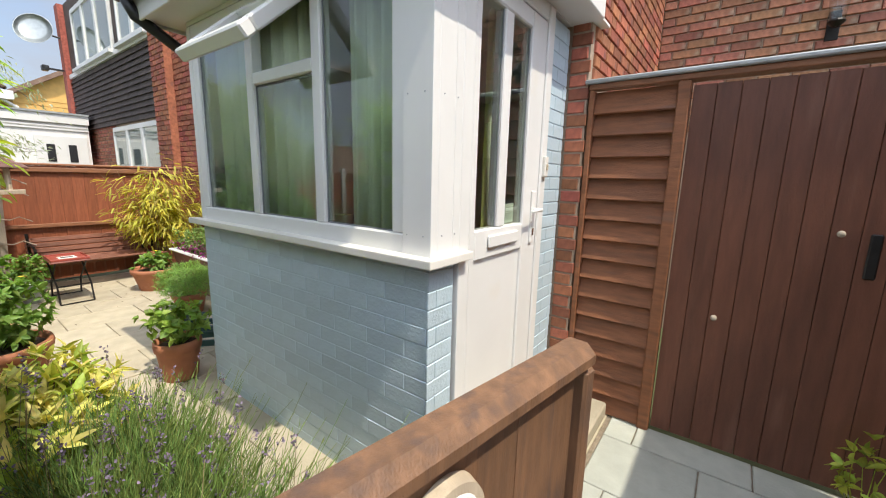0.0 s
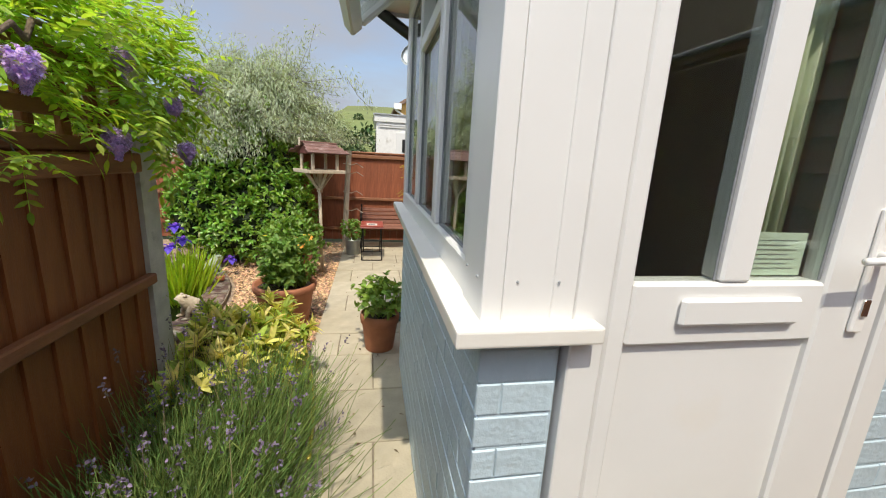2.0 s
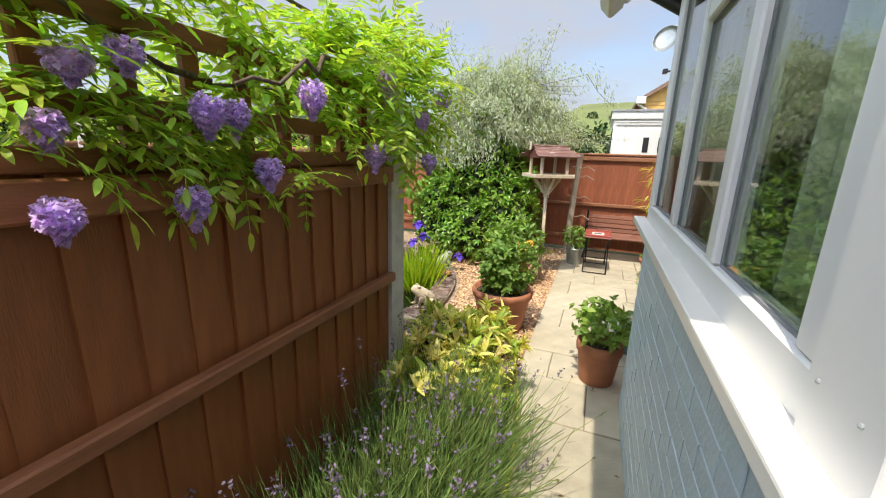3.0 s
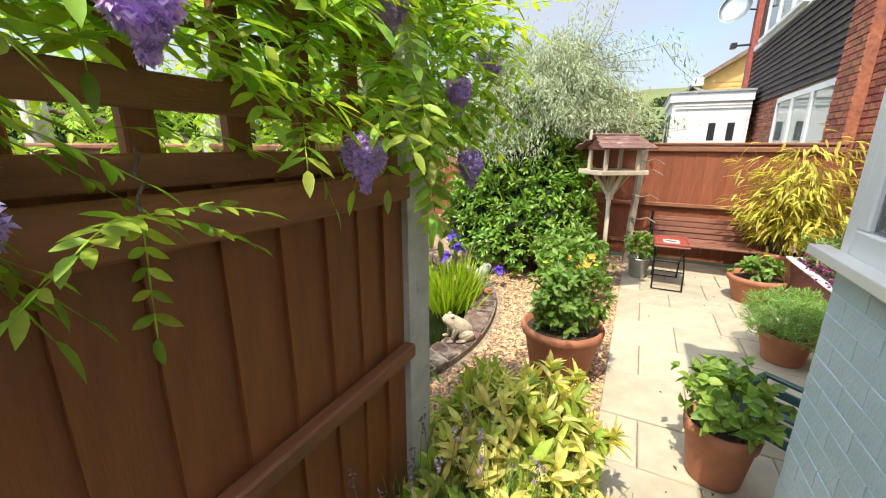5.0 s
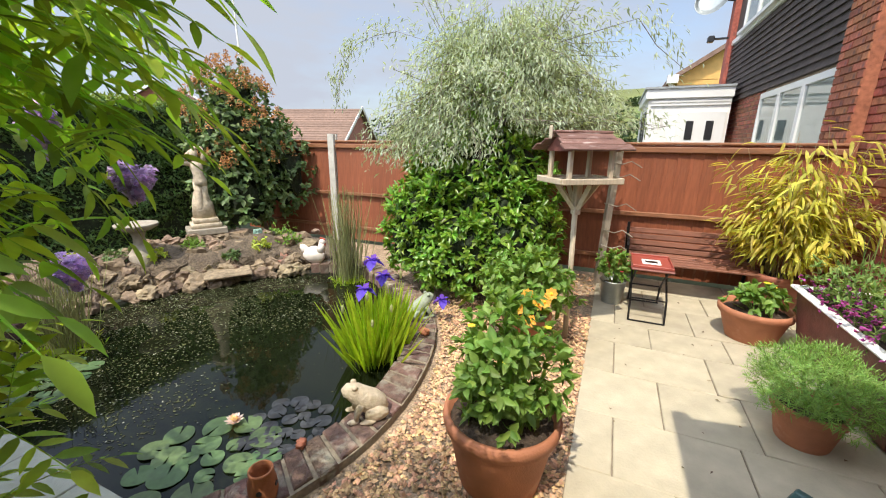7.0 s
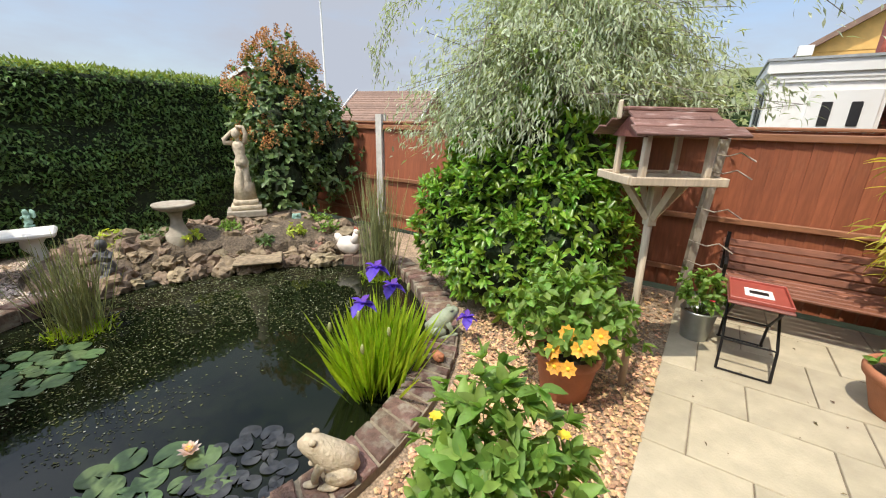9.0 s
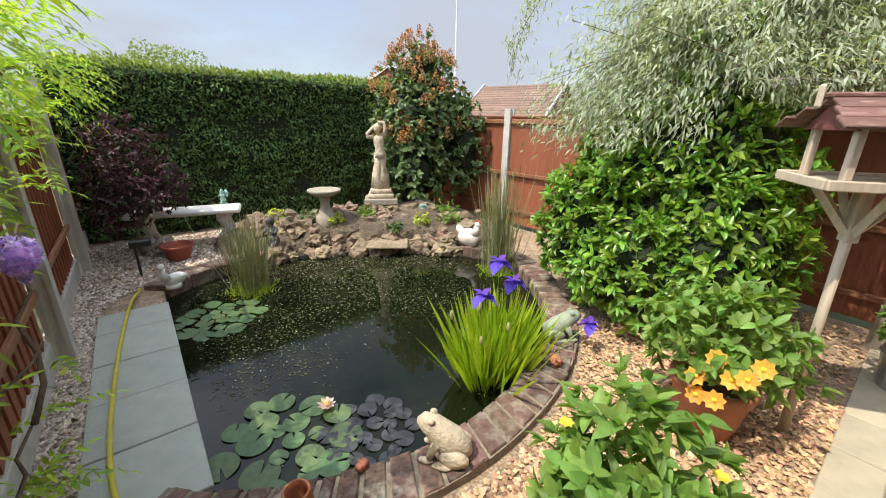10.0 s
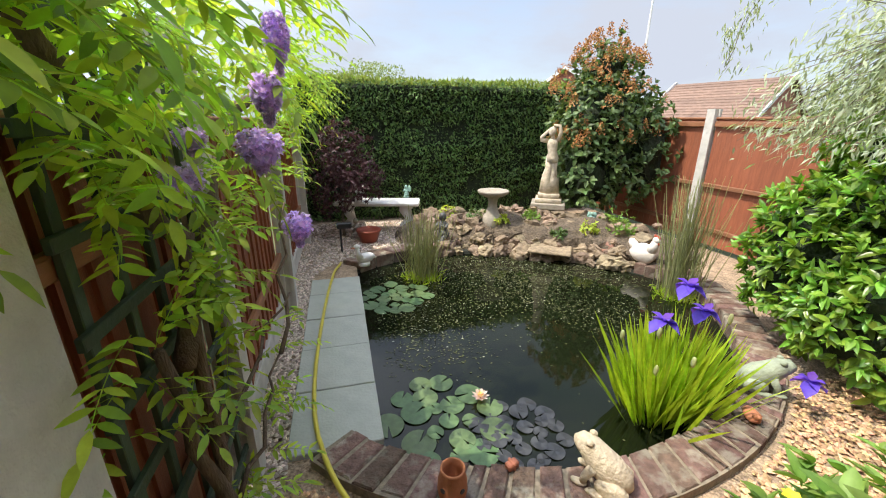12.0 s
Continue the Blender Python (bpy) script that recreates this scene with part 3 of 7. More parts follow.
bx("rail", DX - 0.055, DX + 0.003, D0 + 0.047, D1 - 0.171, 0.26, 0.36)
bx("rail", DX - 0.055, DX + 0.003, D0 + 0.047, D1 - 0.171, 1.10, 1.234)
bx("rail", DX - 0.055, DX + 0.003, D0 + 0.047, D1 - 0.171, 2.176, 2.255)
bx("panel", DX - 0.04, DX - 0.012, D0 + 0.04, D1 - 0.165, 0.35, 1.11, UPVC, label="plain white lower panel")
for y0, y1 in ((D0 + 0.047, 1.599), (1.673, D1 - 0.171)):
    pn = bx("pane", DX - 0.021, DX - 0.015, y0, y1, 1.235, 2.175, PANE, bevel=0)
    pn.visible_shadow = False
    for a, b, c, d in ((y0, y0 + 0.006, 1.236, 2.174), (y1 - 0.006, y1, 1.236, 2.174)):
        bx("bead", DX - 0.0145, DX - 0.009, a, b, c, d, GASKET, p=pn, bevel=0.002)
lb = bx("letterbox", DX + 0.004, DX + 0.019, 1.508, 1.803, 1.145, 1.207, UPVC, label="white letterbox flap", bevel=0.008)
bx("handle", DX + 0.004, DX + 0.016, 1.955, 1.99, 1.12, 1.40, WHITEPL, label="white lever handle plate", bevel=0.004)
hb = bmesh.new()
rod(hb, (DX + 0.012, 1.972, 1.30), (DX + 0.065, 1.972, 1.30), 0.009)
rod(hb, (DX + 0.06, 1.98, 1.30), (DX + 0.06, 1.865, 1.297), 0.010, 0.008)
part("lever", hb, WHITEPL, door, "white lever handle", True)
bx("keyhole", DX + 0.016, DX + 0.021, 1.964, 1.982, 1.16, 1.20, CHROME, label="chrome lock cylinder", bevel=0.002)
bell = thing("doorbell", "small cream doorbell push on the door frame", "doorbell", (DX + 0.012, 2.085, 1.53))
boxp("case", 0, 0.018, -0.022, 0.022, -0.055, 0.055, SILLM, bell, bevel=0.004)
boxp("button", 0.018, 0.024, -0.01, 0.01, -0.02, 0.015, STONE, bell, "small brass-coloured push", bevel=0.002)
bx("note", DX - 0.045, DX - 0.043, 1.690, 1.85, 1.238, 1.335, mat("pale green paper note", (0.62, 0.72, 0.58), 0.05, 0.9), label="pale green paper notice with unreadable lines", bevel=0)
for k in range(7):
    bx("text_line", DX - 0.0425, DX - 0.042, 1.712, 1.828 - 0.02 * (k % 2), 1.254 + 0.0105 * k, 1.2555 + 0.0105 * k, GASKET, bevel=0)

post = tagged(thing("corner_post", "broad white plastic corner post of the porch", "corner post"), kind="structure")
boxp("board", WALL_X - 0.05, WALL_X + 0.006, WALL_Y + 0.035, 1.278, SILL_Z - 0.02, 2.36, UPVC, post, bevel=0.0015)
boxp("board", WALL_X + 0.0062, WALL_X + 0.0078, WALL_Y + 0.13, 1.277, SILL_Z + 0.0125, 2.36, UPVC, post, bevel=0.002)
boxp("board", WALL_X - 0.135, WALL_X + 0.006, WALL_Y - 0.005, WALL_Y + 0.0345, SILL_Z + 0.0125, 2.36, UPVC, post, bevel=0.002)
scr = bmesh.new()
for z in (1.24, 1.75, 2.2):
    for x in (WALL_X - 0.11, WALL_X - 0.03):
        bmesh.ops.create_uvsphere(scr, u_segments=6, v_segments=4, radius=0.0032, matrix=Matrix.Translation((x, WALL_Y - 0.006, z)))
    for y in (1.16, 1.24):
        bmesh.ops.create_uvsphere(scr, u_segments=6, v_segments=4, radius=0.0032, matrix=Matrix.Translation((WALL_X + (0.007 if y < 1.2 else 0.010), y, z)))
part("screw_head", scr, LEAD, post)

def prism(name, outline, z0, z1, m, p=None, label=""):
    n = len(outline)
    V = [(*q, z0) for q in outline] + [(*q, z1) for q in outline]
    F = [tuple(range(n))[::-1], tuple(range(n, 2 * n))] + [(k, (k + 1) % n, n + (k + 1) % n, n + k) for k in range(n)]
    bm = bmesh.new()
    vs = [bm.verts.new(v) for v in V]
    for fc in F:
        bm.faces.new([vs[i] for i in fc])
    bmesh.ops.bevel(bm, geom=list(bm.edges), offset=0.005, segments=2, affect="EDGES", profile=0.6)
    return part(name, bm, m, p, label)
sill = prism("window_sill", [(-2.86, 1.042), (-0.822, 1.042), (-0.822, 1.325), (-0.868, 1.325), (-0.868, 1.10), (-2.86, 1.10)], SILL_Z - 0.020, SILL_Z + 0.014, SILLM)
tagged(sill, "cream plastic window sill that wraps the porch corner", kind="structure")

# window in the long side, three lights, the middle one with an open vent
win = tagged(thing("window_1", "white plastic three-light porch window with its top vent propped open", "window"), kind="structure")
WY0, WY1 = WALL_Y + 0.002, WALL_Y + 0.062
def wbx(name, x0, x1, z0, z1, m=UPVC, y0=WY0, y1=WY1, label="", bevel=0.006, p=win):
    return boxp(name, x0, x1, y0, y1, z0, z1, m, p, label, bevel)
W0, W1 = -2.74, -1.006
wbx("frame_rail", W0, W1, SILL_Z - 0.02, SILL_Z + 0.09)
wbx("frame_rail", W0, W1, HEAD_Z - 0.06, HEAD_Z + 0.02)
for x in (W0 + 0.03, -2.09, -1.525, W1 - 0.03):
    wbx("mullion", x - 0.033, x + 0.033, SILL_Z + 0.091, HEAD_Z - 0.061)
wbx("transom", -2.056, -1.559, 1.905, 1.965)
panes = [(W0 + 0.064, -2.124, SILL_Z + 0.091, HEAD_Z - 0.061), (-2.056, -1.559, SILL_Z + 0.091, 1.904), (-1.491, W1 - 0.064, SILL_Z + 0.091, HEAD_Z - 0.061)]
for x0, x1, z0, z1 in panes:
    pn = wbx("pane", x0, x1, z0, z1, PANE, WALL_Y + 0.024, WALL_Y + 0.030, bevel=0)
    pn.visible_shadow = False
    for a, b, c, d in ((x0, x0 + 0.006, z0, z1), (x1 - 0.006, x1, z0, z1), (x0 + 0.007, x1 - 0.007, z0, z0 + 0.006), (x0 + 0.007, x1 - 0.007, z1 - 0.006, z1)):
        wbx("bead", a, b, c, d, GASKET, WALL_Y + 0.0185, WALL_Y + 0.0235, bevel=0, p=pn)
vent = part("vent", bmesh.new(), UPVC, win, "open top-hung white vent")
vent.matrix_basis = pose(-1.81, WALL_Y + 0.0, HEAD_Z - 0.05, -48, 0, 0)
for nm, a, b, c, d in (("vent_rail", -0.29, 0.29, -0.06, 0.0), ("vent_rail", -0.29, 0.29, -0.42, -0.36), ("vent_rail", -0.29, -0.23, -0.359, -0.061), ("vent_rail", 0.23, 0.29, -0.359, -0.061)):
    boxp(nm, a, b, -0.03, 0.03, c, d, UPVC, vent, bevel=0.008)
vp = boxp("vent_pane", -0.229, 0.229, -0.004, 0.004, -0.359, -0.061, PANE, vent)
vp.visible_shadow = False
end_win = tagged(thing("window_2", "white plastic window in the porch's end wall", "window"), kind="structure")
wbx("frame_rail", WALL_END, WALL_END + 0.059, SILL_Z - 0.028, HEAD_Z + 0.02, y0=WALL_Y + 0.002, y1=WALL_Y + 0.08, p=end_win)
wbx("end_panel", WALL_END + 0.02, WALL_END + 0.055, SILL_Z - 0.028, HEAD_Z + 0.02, y0=WALL_Y + 0.081, y1=2.55, p=end_win)

# porch roof: soffit, fascia, gutter and a low tiled slope
roof = tagged(thing("porch_roof", "white fascia and soffit of the porch roof with a black gutter", "roof"), kind="structure")
boxp("soffit", -2.96, -0.70, 0.93, 2.55, HEAD_Z + 0.045, HEAD_Z + 0.06, UPVC, roof)
boxp("head", -2.79, WALL_X - 0.0, WALL_Y + 0.003, WALL_Y + 0.07, HEAD_Z + 0.021, HEAD_Z + 0.044, UPVC, roof)
boxp("head", WALL_X - 0.07, WALL_X, WALL_Y + 0.071, 2.36, HEAD_Z + 0.041, HEAD_Z + 0.0445, UPVC, roof)
boxp("fascia", -2.98, -0.70, 0.91, 0.929, HEAD_Z + 0.03, HEAD_Z + 0.22, UPVC, roof, bevel=0.004)
boxp("fascia", -0.699, -0.68, 0.91, 2.36, HEAD_Z + 0.03, HEAD_Z + 0.22, UPVC, roof, bevel=0.004)
boxp("fascia", -3.00, -2.981, 0.91, 2.55, HEAD_Z + 0.03, HEAD_Z + 0.22, UPVC, roof, bevel=0.004)
raw("roof_slope", [(-3.03, 0.88, 2.53), (-0.64, 0.86, 2.53), (-0.64, 2.55, 3.1), (-3.03, 2.55, 3.1), (-3.03, 0.86, 2.50), (-0.64, 0.86, 2.50), (-0.64, 2.55, 3.07), (-3.03, 2.55, 3.07)],
    [(0, 1, 2, 3), (7, 6, 5, 4), (0, 4, 5, 1), (1, 5, 6, 2), (2, 6, 7, 3), (3, 7, 4, 0)], ROOFT, roof)
gt = bmesh.new()
tube(gt, [(-3.07, 0.85, 2.49), (-0.66, 0.85, 2.49)], 0.05, 10)
part("gutter", gt, BLACK, roof, "black half-round gutter", True)
dp = bmesh.new()
tube(dp, [(-2.96, 0.85, 2.46), (-2.96, 0.90, 2.36), (-2.95, 1.16, 2.2), (-2.86, 1.32, 2.06), (-2.85, 1.34, 1.0), (-2.85, 1.34, 0.1)], 0.034, 10)
part("downpipe", dp, BLACK, roof, "black plastic downpipe", True)

# inside the porch
inside = tagged(boxp("floor_inside", -2.69, -0.94, 1.22, 2.55, 0.02, 0.2, ROOMW), "plain floor inside the porch", "floor", kind="structure")
tagged(boxp("wall_inside", -2.69, -0.94, 2.50, 2.545, 0.201, 2.34, ROOMW), "plain rear wall inside the porch", "wall", kind="structure")
def curtain(x0, x1, y, z0, z1, waves, axis="x"):
    n, V, F = 60, [], []
    for k in range(n + 1):
        u = k / n
        w = 0.022 * math.sin(u * waves * 6.28) + 0.008 * math.sin(u * waves * 15)
        for z in (z0, z1):
            s = 1 if z == z1 else 0.96
            p = x0 + (x1 - x0) * (0.5 + (u - 0.5) * s)
            V.append((p, y + w * (0.8 if z == z1 else 1.2), z) if axis == "x" else (y + w, p, z))
    for k in range(n):
        F.append((2 * k, 2 * k + 2, 2 * k + 3, 2 * k + 1))
    ob = raw("curtain", V, F, CURTAIN, smooth=True)
    so = ob.modifiers.new("cloth", "SOLIDIFY")
    so.thickness = 0.004
    return tagged(ob, "pale green curtain hanging in soft folds behind the glass", "curtain", "porch curtains")
curtain(-2.68, -1.62, 1.21, 1.0, 2.28, 9)
curtain(-1.42, -1.03, 1.21, 1.0, 2.28, 5)
curtain(1.72, 1.92, -1.02, 0.9, 2.25, 4, "y")

# fences -------------------------------------------------------------
def boards(parent, m0, length, z0, z1, material, width=0.115, thick=0.018, lap=0.022, name="board"):
    """Upright overlapping boards along local x, facing local -y."""
    x, k = 0.0, 0
    rnd = random.Random(int(length * 313))
    while x < length - 0.02:
        w = min(width + rnd.uniform(-0.008, 0.008), length - x)
        me_key = ("board", round(w, 2), round(z1 - z0, 2), material.name)
        if me_key not in _shared:
            me = bpy.data.meshes.new("board")
            ww, h, t, L = round(w, 2), round(z1 - z0, 2), thick, lap
            V = [(0, -t, 0), (ww + L, -0.004, 0), (ww + L, 0.006, 0), (0, 0.006, 0)]
            V = V + [(a, b, h) for a, b, c in V]
            F = [(0, 1, 5, 4), (1, 2, 6, 5), (2, 3, 7, 6), (3, 0, 4, 7), (4, 5, 6, 7), (3, 2, 1, 0)]
            me.from_pydata(V, [], F)
            me.materials.append(material)
            _shared[me_key] = me
        ob = new(name, _shared[me_key])
        ob.parent = parent
        ob.matrix_basis = m0 @ pose(x, rnd.uniform(-0.002, 0.002), z0, 0, rnd.uniform(-0.25, 0.25), 0)
        x += w
        k += 1

def fence_panel(m0, length, z0, z1, label, bmat=TIMBER, rmat=TIMBERH, rails=(), cap=True, group="garden fence panels"):
    f = thing("fence_panel", label, "fence", group=group)
    f.matrix_basis = m0
    boards(f, Matrix(), length, z0, z1, bmat)
    for z, h, d in rails:
        boxp("rail", 0, length, -d, -0.0205, z, z + h, rmat, f, bevel=0.006)
    if cap:
        boxp("capping", -0.01, length + 0.01, -0.04, 0.03, z1 + 0.001, z1 + 0.03, rmat, f, bevel=0.008)
    return f

FY, FX = -0.11, -2.17
p1 = fence_panel(pose(-0.27, FY, 0, 0, 0, 180), 1.83, 0.02, 1.42, "dark red-brown close-boarded fence panel below a trellis", DARKTIM, DARKRAIL, rails=((0.842, 0.046, 0.06), (1.332, 0.078, 0.05)), cap=False)
def trellis(m0, length, z0, z1, step, label):
    t = thing("trellis", label, "trellis", group="fence trellises")
    t.matrix_basis = m0
    n = int(length / step)
    for k in range(n + 1):
        boxp("upright", k * length / n - 0.021, k * length / n + 0.021, -0.012, 0.012, z0, z1, DARKTIM, t, bevel=0.003)
    for z in (z0 + 0.0, z0 + 0.105, z1):
        boxp("crossbar", 0, length, 0.013, 0.033, z - 0.024, z + 0.024, DARKRAIL, t, bevel=0.003)
    return t
trellis(pose(-2.08, FY - 0.01, 0), 1.80, 1.44, 1.72, 0.139, "brown square trellis on top of the fence, grown through with wisteria")
def concrete_post(x, y, h, w=0.115, rz=0.0, label="weathered grey concrete fence post", lean=0.0, deep=1.0):
    p = thing("concrete_post", label, "fence post", (x, y, 0), rz, "concrete fence posts")
    bm = bmesh.new()
    out = [(-w / 2, -w / 2), (w / 2, -w / 2), (w / 2, -w * 0.22), (w * 0.3, -w * 0.2), (w * 0.3, w * 0.2), (w / 2, w * 0.22), (w / 2, w / 2), (-w / 2, w / 2)]
    lo = [bm.verts.new((a, b * deep, -0.05)) for a, b in out]
    hi = [bm.verts.new((a * 0.96 + lean, b * 0.96 * deep, h)) for a, b in out]
    n = len(out)
    for k in range(n):
        bm.faces.new((lo[k], lo[(k + 1) % n], hi[(k + 1) % n], hi[k]))
    bm.faces.new(hi)
    part("shaft", bm, CONC, p)
    return p
concrete_post(-2.185, -0.175, 1.95, 0.13, 0, deep=1.4, label="square weathered concrete fence post at the fence's corner")
for y, ln in ((-1.04, 0), (-2.68, 0.0), (-4.5, 0)):
    concrete_post(FX - 0.065, y, 1.75, 0.10, 90, "pale concrete fence post half hidden by wisteria", ln)
for k, (y0, y1) in enumerate(((-0.16, -0.98), (-1.10, -2.62), (-2.74, -4.44), (-4.56, -6.3))):
    f = fence_panel(pose(FX, y0, 0, 0, 0, -90), abs(y1 - y0), 0.16, 1.45, "red-brown close-boarded fence panel behind the wisteria", REDTIM, TIMBERH, rails=((0.45, 0.05, 0.05), (1.2, 0.05, 0.05)))
    gbd = thing("gravel_board", "pale concrete gravel board at the fence's foot", "gravel board", (FX, y0, 0), -90, "gravel boards")
    boxp("plank", 0, abs(y1 - y0), -0.03, 0.02, -0.04, 0.155, CONC, gbd, bevel=0.006)

LATTICE = mat("dark green stained lattice", (0.055, 0.085, 0.05), 0.2, 0.7, 10, 0.3, 60, rand=0.15, stain=(0.11, 0.12, 0.09), stain_at=0.6, stain_scale=6)
lat = thing("lattice", "dark green wooden lattice fixed to the fence behind the wisteria", "trellis", (FX - 0.06, -0.30, 0), -90, "fence trellises")
for k in range(5):
    boxp("upright", 0.04 + 0.15 * k, 0.068 + 0.15 * k, -0.008, 0.008, 0.05, 1.72, LATTICE, lat, bevel=0.002)
for k in range(9):
    boxp("crossbar", 0.0, 0.70, -0.024, -0.009, 0.18 + 0.18 * k, 0.208 + 0.18 * k, LATTICE, lat, bevel=0.002)

# the far fence along x = -7.05, lit panels facing the garden
FAR = -7.05
for y0, y1 in ((2.50, 0.54), (0.54, -1.36), (-1.46, -3.38), (-3.50, -5.4)):
    f = fence_panel(pose(FAR, y1, 0, 0, 0, 90), y0 - y1, 0.03, 1.50, "reddish-brown close-boarded fence panel with capping rail", REDTIM, TIMBERH, rails=((0.72, 0.05, 0.06), (1.42, 0.06, 0.05), (0.2, 0.05, 0.05)))
for y in (-1.41, -3.44):
    concrete_post(FAR + 0.02, y, 1.62, 0.11, 90)

# the tall gate, its louvred side panel and lead-capped head
lv = thing("louvre_panel", "brown louvred timber panel fixed beside the gate", "fence panel", (0, 2.45, 0))
boxp("stile", -0.745, -0.715, -0.036, 0.03, 0.04, 1.975, LOUVRE, lv, bevel=0.004)
boxp("stile", -0.295, -0.235, -0.045, 0.03, 0.0, 1.975, LOUVRE, lv, bevel=0.006)
z = 0.005
while z < 1.90:
    boxp("louvre", -0.714, -0.296, -0.008, 0.008, 0, 0.135, LOUVRE, lv, turn=pose(0, -0.02, z, -20, 0, 0), bevel=0.002)
    z += 0.1225
gate = thing("gate", "tall closed maroon gate of upright tongued boards", "gate", (0, 2.45, 0))
x = -0.225
while x < 0.98:
    boxp("board", x, x + 0.098, -0.02, 0.006, 0.03, 1.95, GATEM, gate, bevel=0.0025)
    x += 0.1
boxp("backing", -0.226, 1.0, 0.0065, 0.02, 0.05, 1.94, GATEM, gate)
boxp("pull", 0.50, 0.54, -0.034, -0.021, 1.06, 1.26, IRON, gate, "dark metal pull plate", bevel=0.006)
for xx, zz in ((0.41, 1.25), (0.0, 0.76)):
    kb = bmesh.new()
    bmesh.ops.create_uvsphere(kb, u_segments=10, v_segments=6, radius=0.016, matrix=Matrix.Translation((xx, -0.022, zz)))
    part("bolt_head", kb, GREYWOOD, gate, smooth=True)
head = thing("gate_lintel", "timber gate lintel capped with grey lead", "lintel", (0, 2.45, 0))
boxp("beam", -0.75, 1.1, -0.035, 0.04, 1.978, 2.01, TIMBERH, head, bevel=0.005)
boxp("flashing", -0.77, 1.1, -0.055, 0.06, 2.011, 2.035, LEAD, head, "grey lead flashing", bevel=0.006)
jamb = thing("gate_post", "maroon timber gate post", "gate post", (0, 2.45, 0))
boxp("shaft", 0.99, 1.09, -0.05, 0.05, 0, 1.977, GATEM, jamb, bevel=0.006)
# unseen fence, made this tall so its shadow covers the yard flags
side = fence_panel(pose(1.10, 2.35, 0, 0, 0, -90), 2.9, 0.02, 2.35, "unseen tall dark red-brown boarded fence added to shade the side yard", rails=((0.3, 0.06, 0.05), (1.4, 0.06, 0.05)))

# low fence with a rounded cap, its end post and a round plaque
low = thing("low_fence", "low brown boarded fence with a rounded top rail", "fence", (-0.22, 0.78, 0), -99)
boards(low, pose(0, 0.0, 0), 1.5, 0.02, 1.07, LOWTIM, width=0.10)
boxp("capping", -0.02, 1.52, -0.04, 0.04, 1.071, 1.13, LOWTIM, low, bevel=0.02)
boxp("end_post", -0.03, 0.012, -0.035, 0.03, 0.0, 1.07, LOWTIM, low, bevel=0.006)
plq = bmesh.new()
rod(plq, (0.40, 0.008, 0.97), (0.40, 0.03, 0.97), 0.075, 0.07, 28)
part("plaque", plq, PALEWOOD, low, "pale round plaque")
plq = bmesh.new()
rod(plq, (0.40, 0.031, 0.97), (0.40, 0.034, 0.97), 0.055, 0.052, 28)
part("plaque_face", plq, WHITEP, low, "white face of the plaque")

# paving -------------------------------------------------------------
patio = tagged(boxp("patio", -7.0, 1.1, 0.46, 2.45, -0.05, -0.012, JOINT), "patio of buff sandstone flags with sandy joints", "patio", kind="structure")
patio2 = tagged(boxp("yard", -0.44, 1.1, -1.6, 0.459, -0.05, -0.012, JOINT), "yard of pale flags behind the low fence", "paving", kind="structure")
def slab_mesh(lx, ly, lz, material, chip=0.004):
    key = ("slab", lx, ly, material.name)
    if key not in _shared:
        me = bpy.data.meshes.new("slab")
        i = chip
        V = [(0, 0, -lz), (lx, 0, -lz), (lx, ly, -lz), (0, ly, -lz), (0, 0, -i), (lx, 0, -i), (lx, ly, -i), (0, ly, -i), (i, i, 0), (lx - i, i, 0), (lx - i, ly - i, 0), (i, ly - i, 0)]
        F = [(8, 9, 10, 11)] + [(a + k, a + (k + 1) % 4, b + (k + 1) % 4, b + k) for a, b in ((0, 4), (4, 8)) for k in range(4)]
        me.from_pydata(V, [], F)
        me.materials.append(material)
        _shared[key] = me
    return _shared[key]
def slab(parent, x0, x1, y0, y1, material, rnd, z=0.0):
    g = 0.0035
    ob = new("slab", slab_mesh(round(x1 - x0 - 2 * g, 3), round(y1 - y0 - 2 * g, 3), 0.035, material))
    ob.parent = parent
    ob.matrix_basis = pose(x0 + g, y0 + g, z + rnd.uniform(-0.003, 0.001), rnd.uniform(-0.25, 0.25), rnd.uniform(-0.25, 0.25), rnd.uniform(-0.3, 0.3))
def flags(parent, x0, x1, y0, y1, widths, length, material, seed):
    """Courses across y of the given widths, cut into flags along x with staggered joints."""
    rnd = random.Random(seed)
    y, r = y0, 0
    while y < y1 - 0.03:
        w = min(widths[r % len(widths)], y1 - y)
        x = x0
        first = True
        while x < x1 - 0.02:
            L = length * rnd.choice((0.75, 1.0, 1.0, 1.3)) * (rnd.uniform(0.3, 0.9) if first else 1)
            e = min(x + L, x1)
            if x1 - e < 0.12:
                e = x1
            slab(parent, x, e, y, y + w, material, rnd)
            x, first = e, False
        y += w
        r += 1
rnd, x, r = random.Random(5), -7.0, 0
while x < -0.5:
    w = min((0.48, 0.45, 0.50, 0.37, 0.46)[r % 5], -0.46 - x)
    y, first = 0.46, True
    while y < 2.43:
        e = y + ((0.20, 0.46)[r % 2] if first else rnd.choice((0.45, 0.60, 0.60, 0.52)))
        e = 2.45 if 2.45 - e < 0.15 else e
        slab(patio, x, x + w, y, e, SLAB, rnd)
        y, first = e, False
    x, r = x + w, r + 1
flags(patio, -0.44, 1.1, 0.46, 2.45, (0.44, 0.44, 0.44), 0.42, GREYSLAB, 9)
flags(patio2, -0.44, 1.1, -1.6, 0.459, (0.44, 0.44, 0.44), 0.42, GREYSLAB, 12)
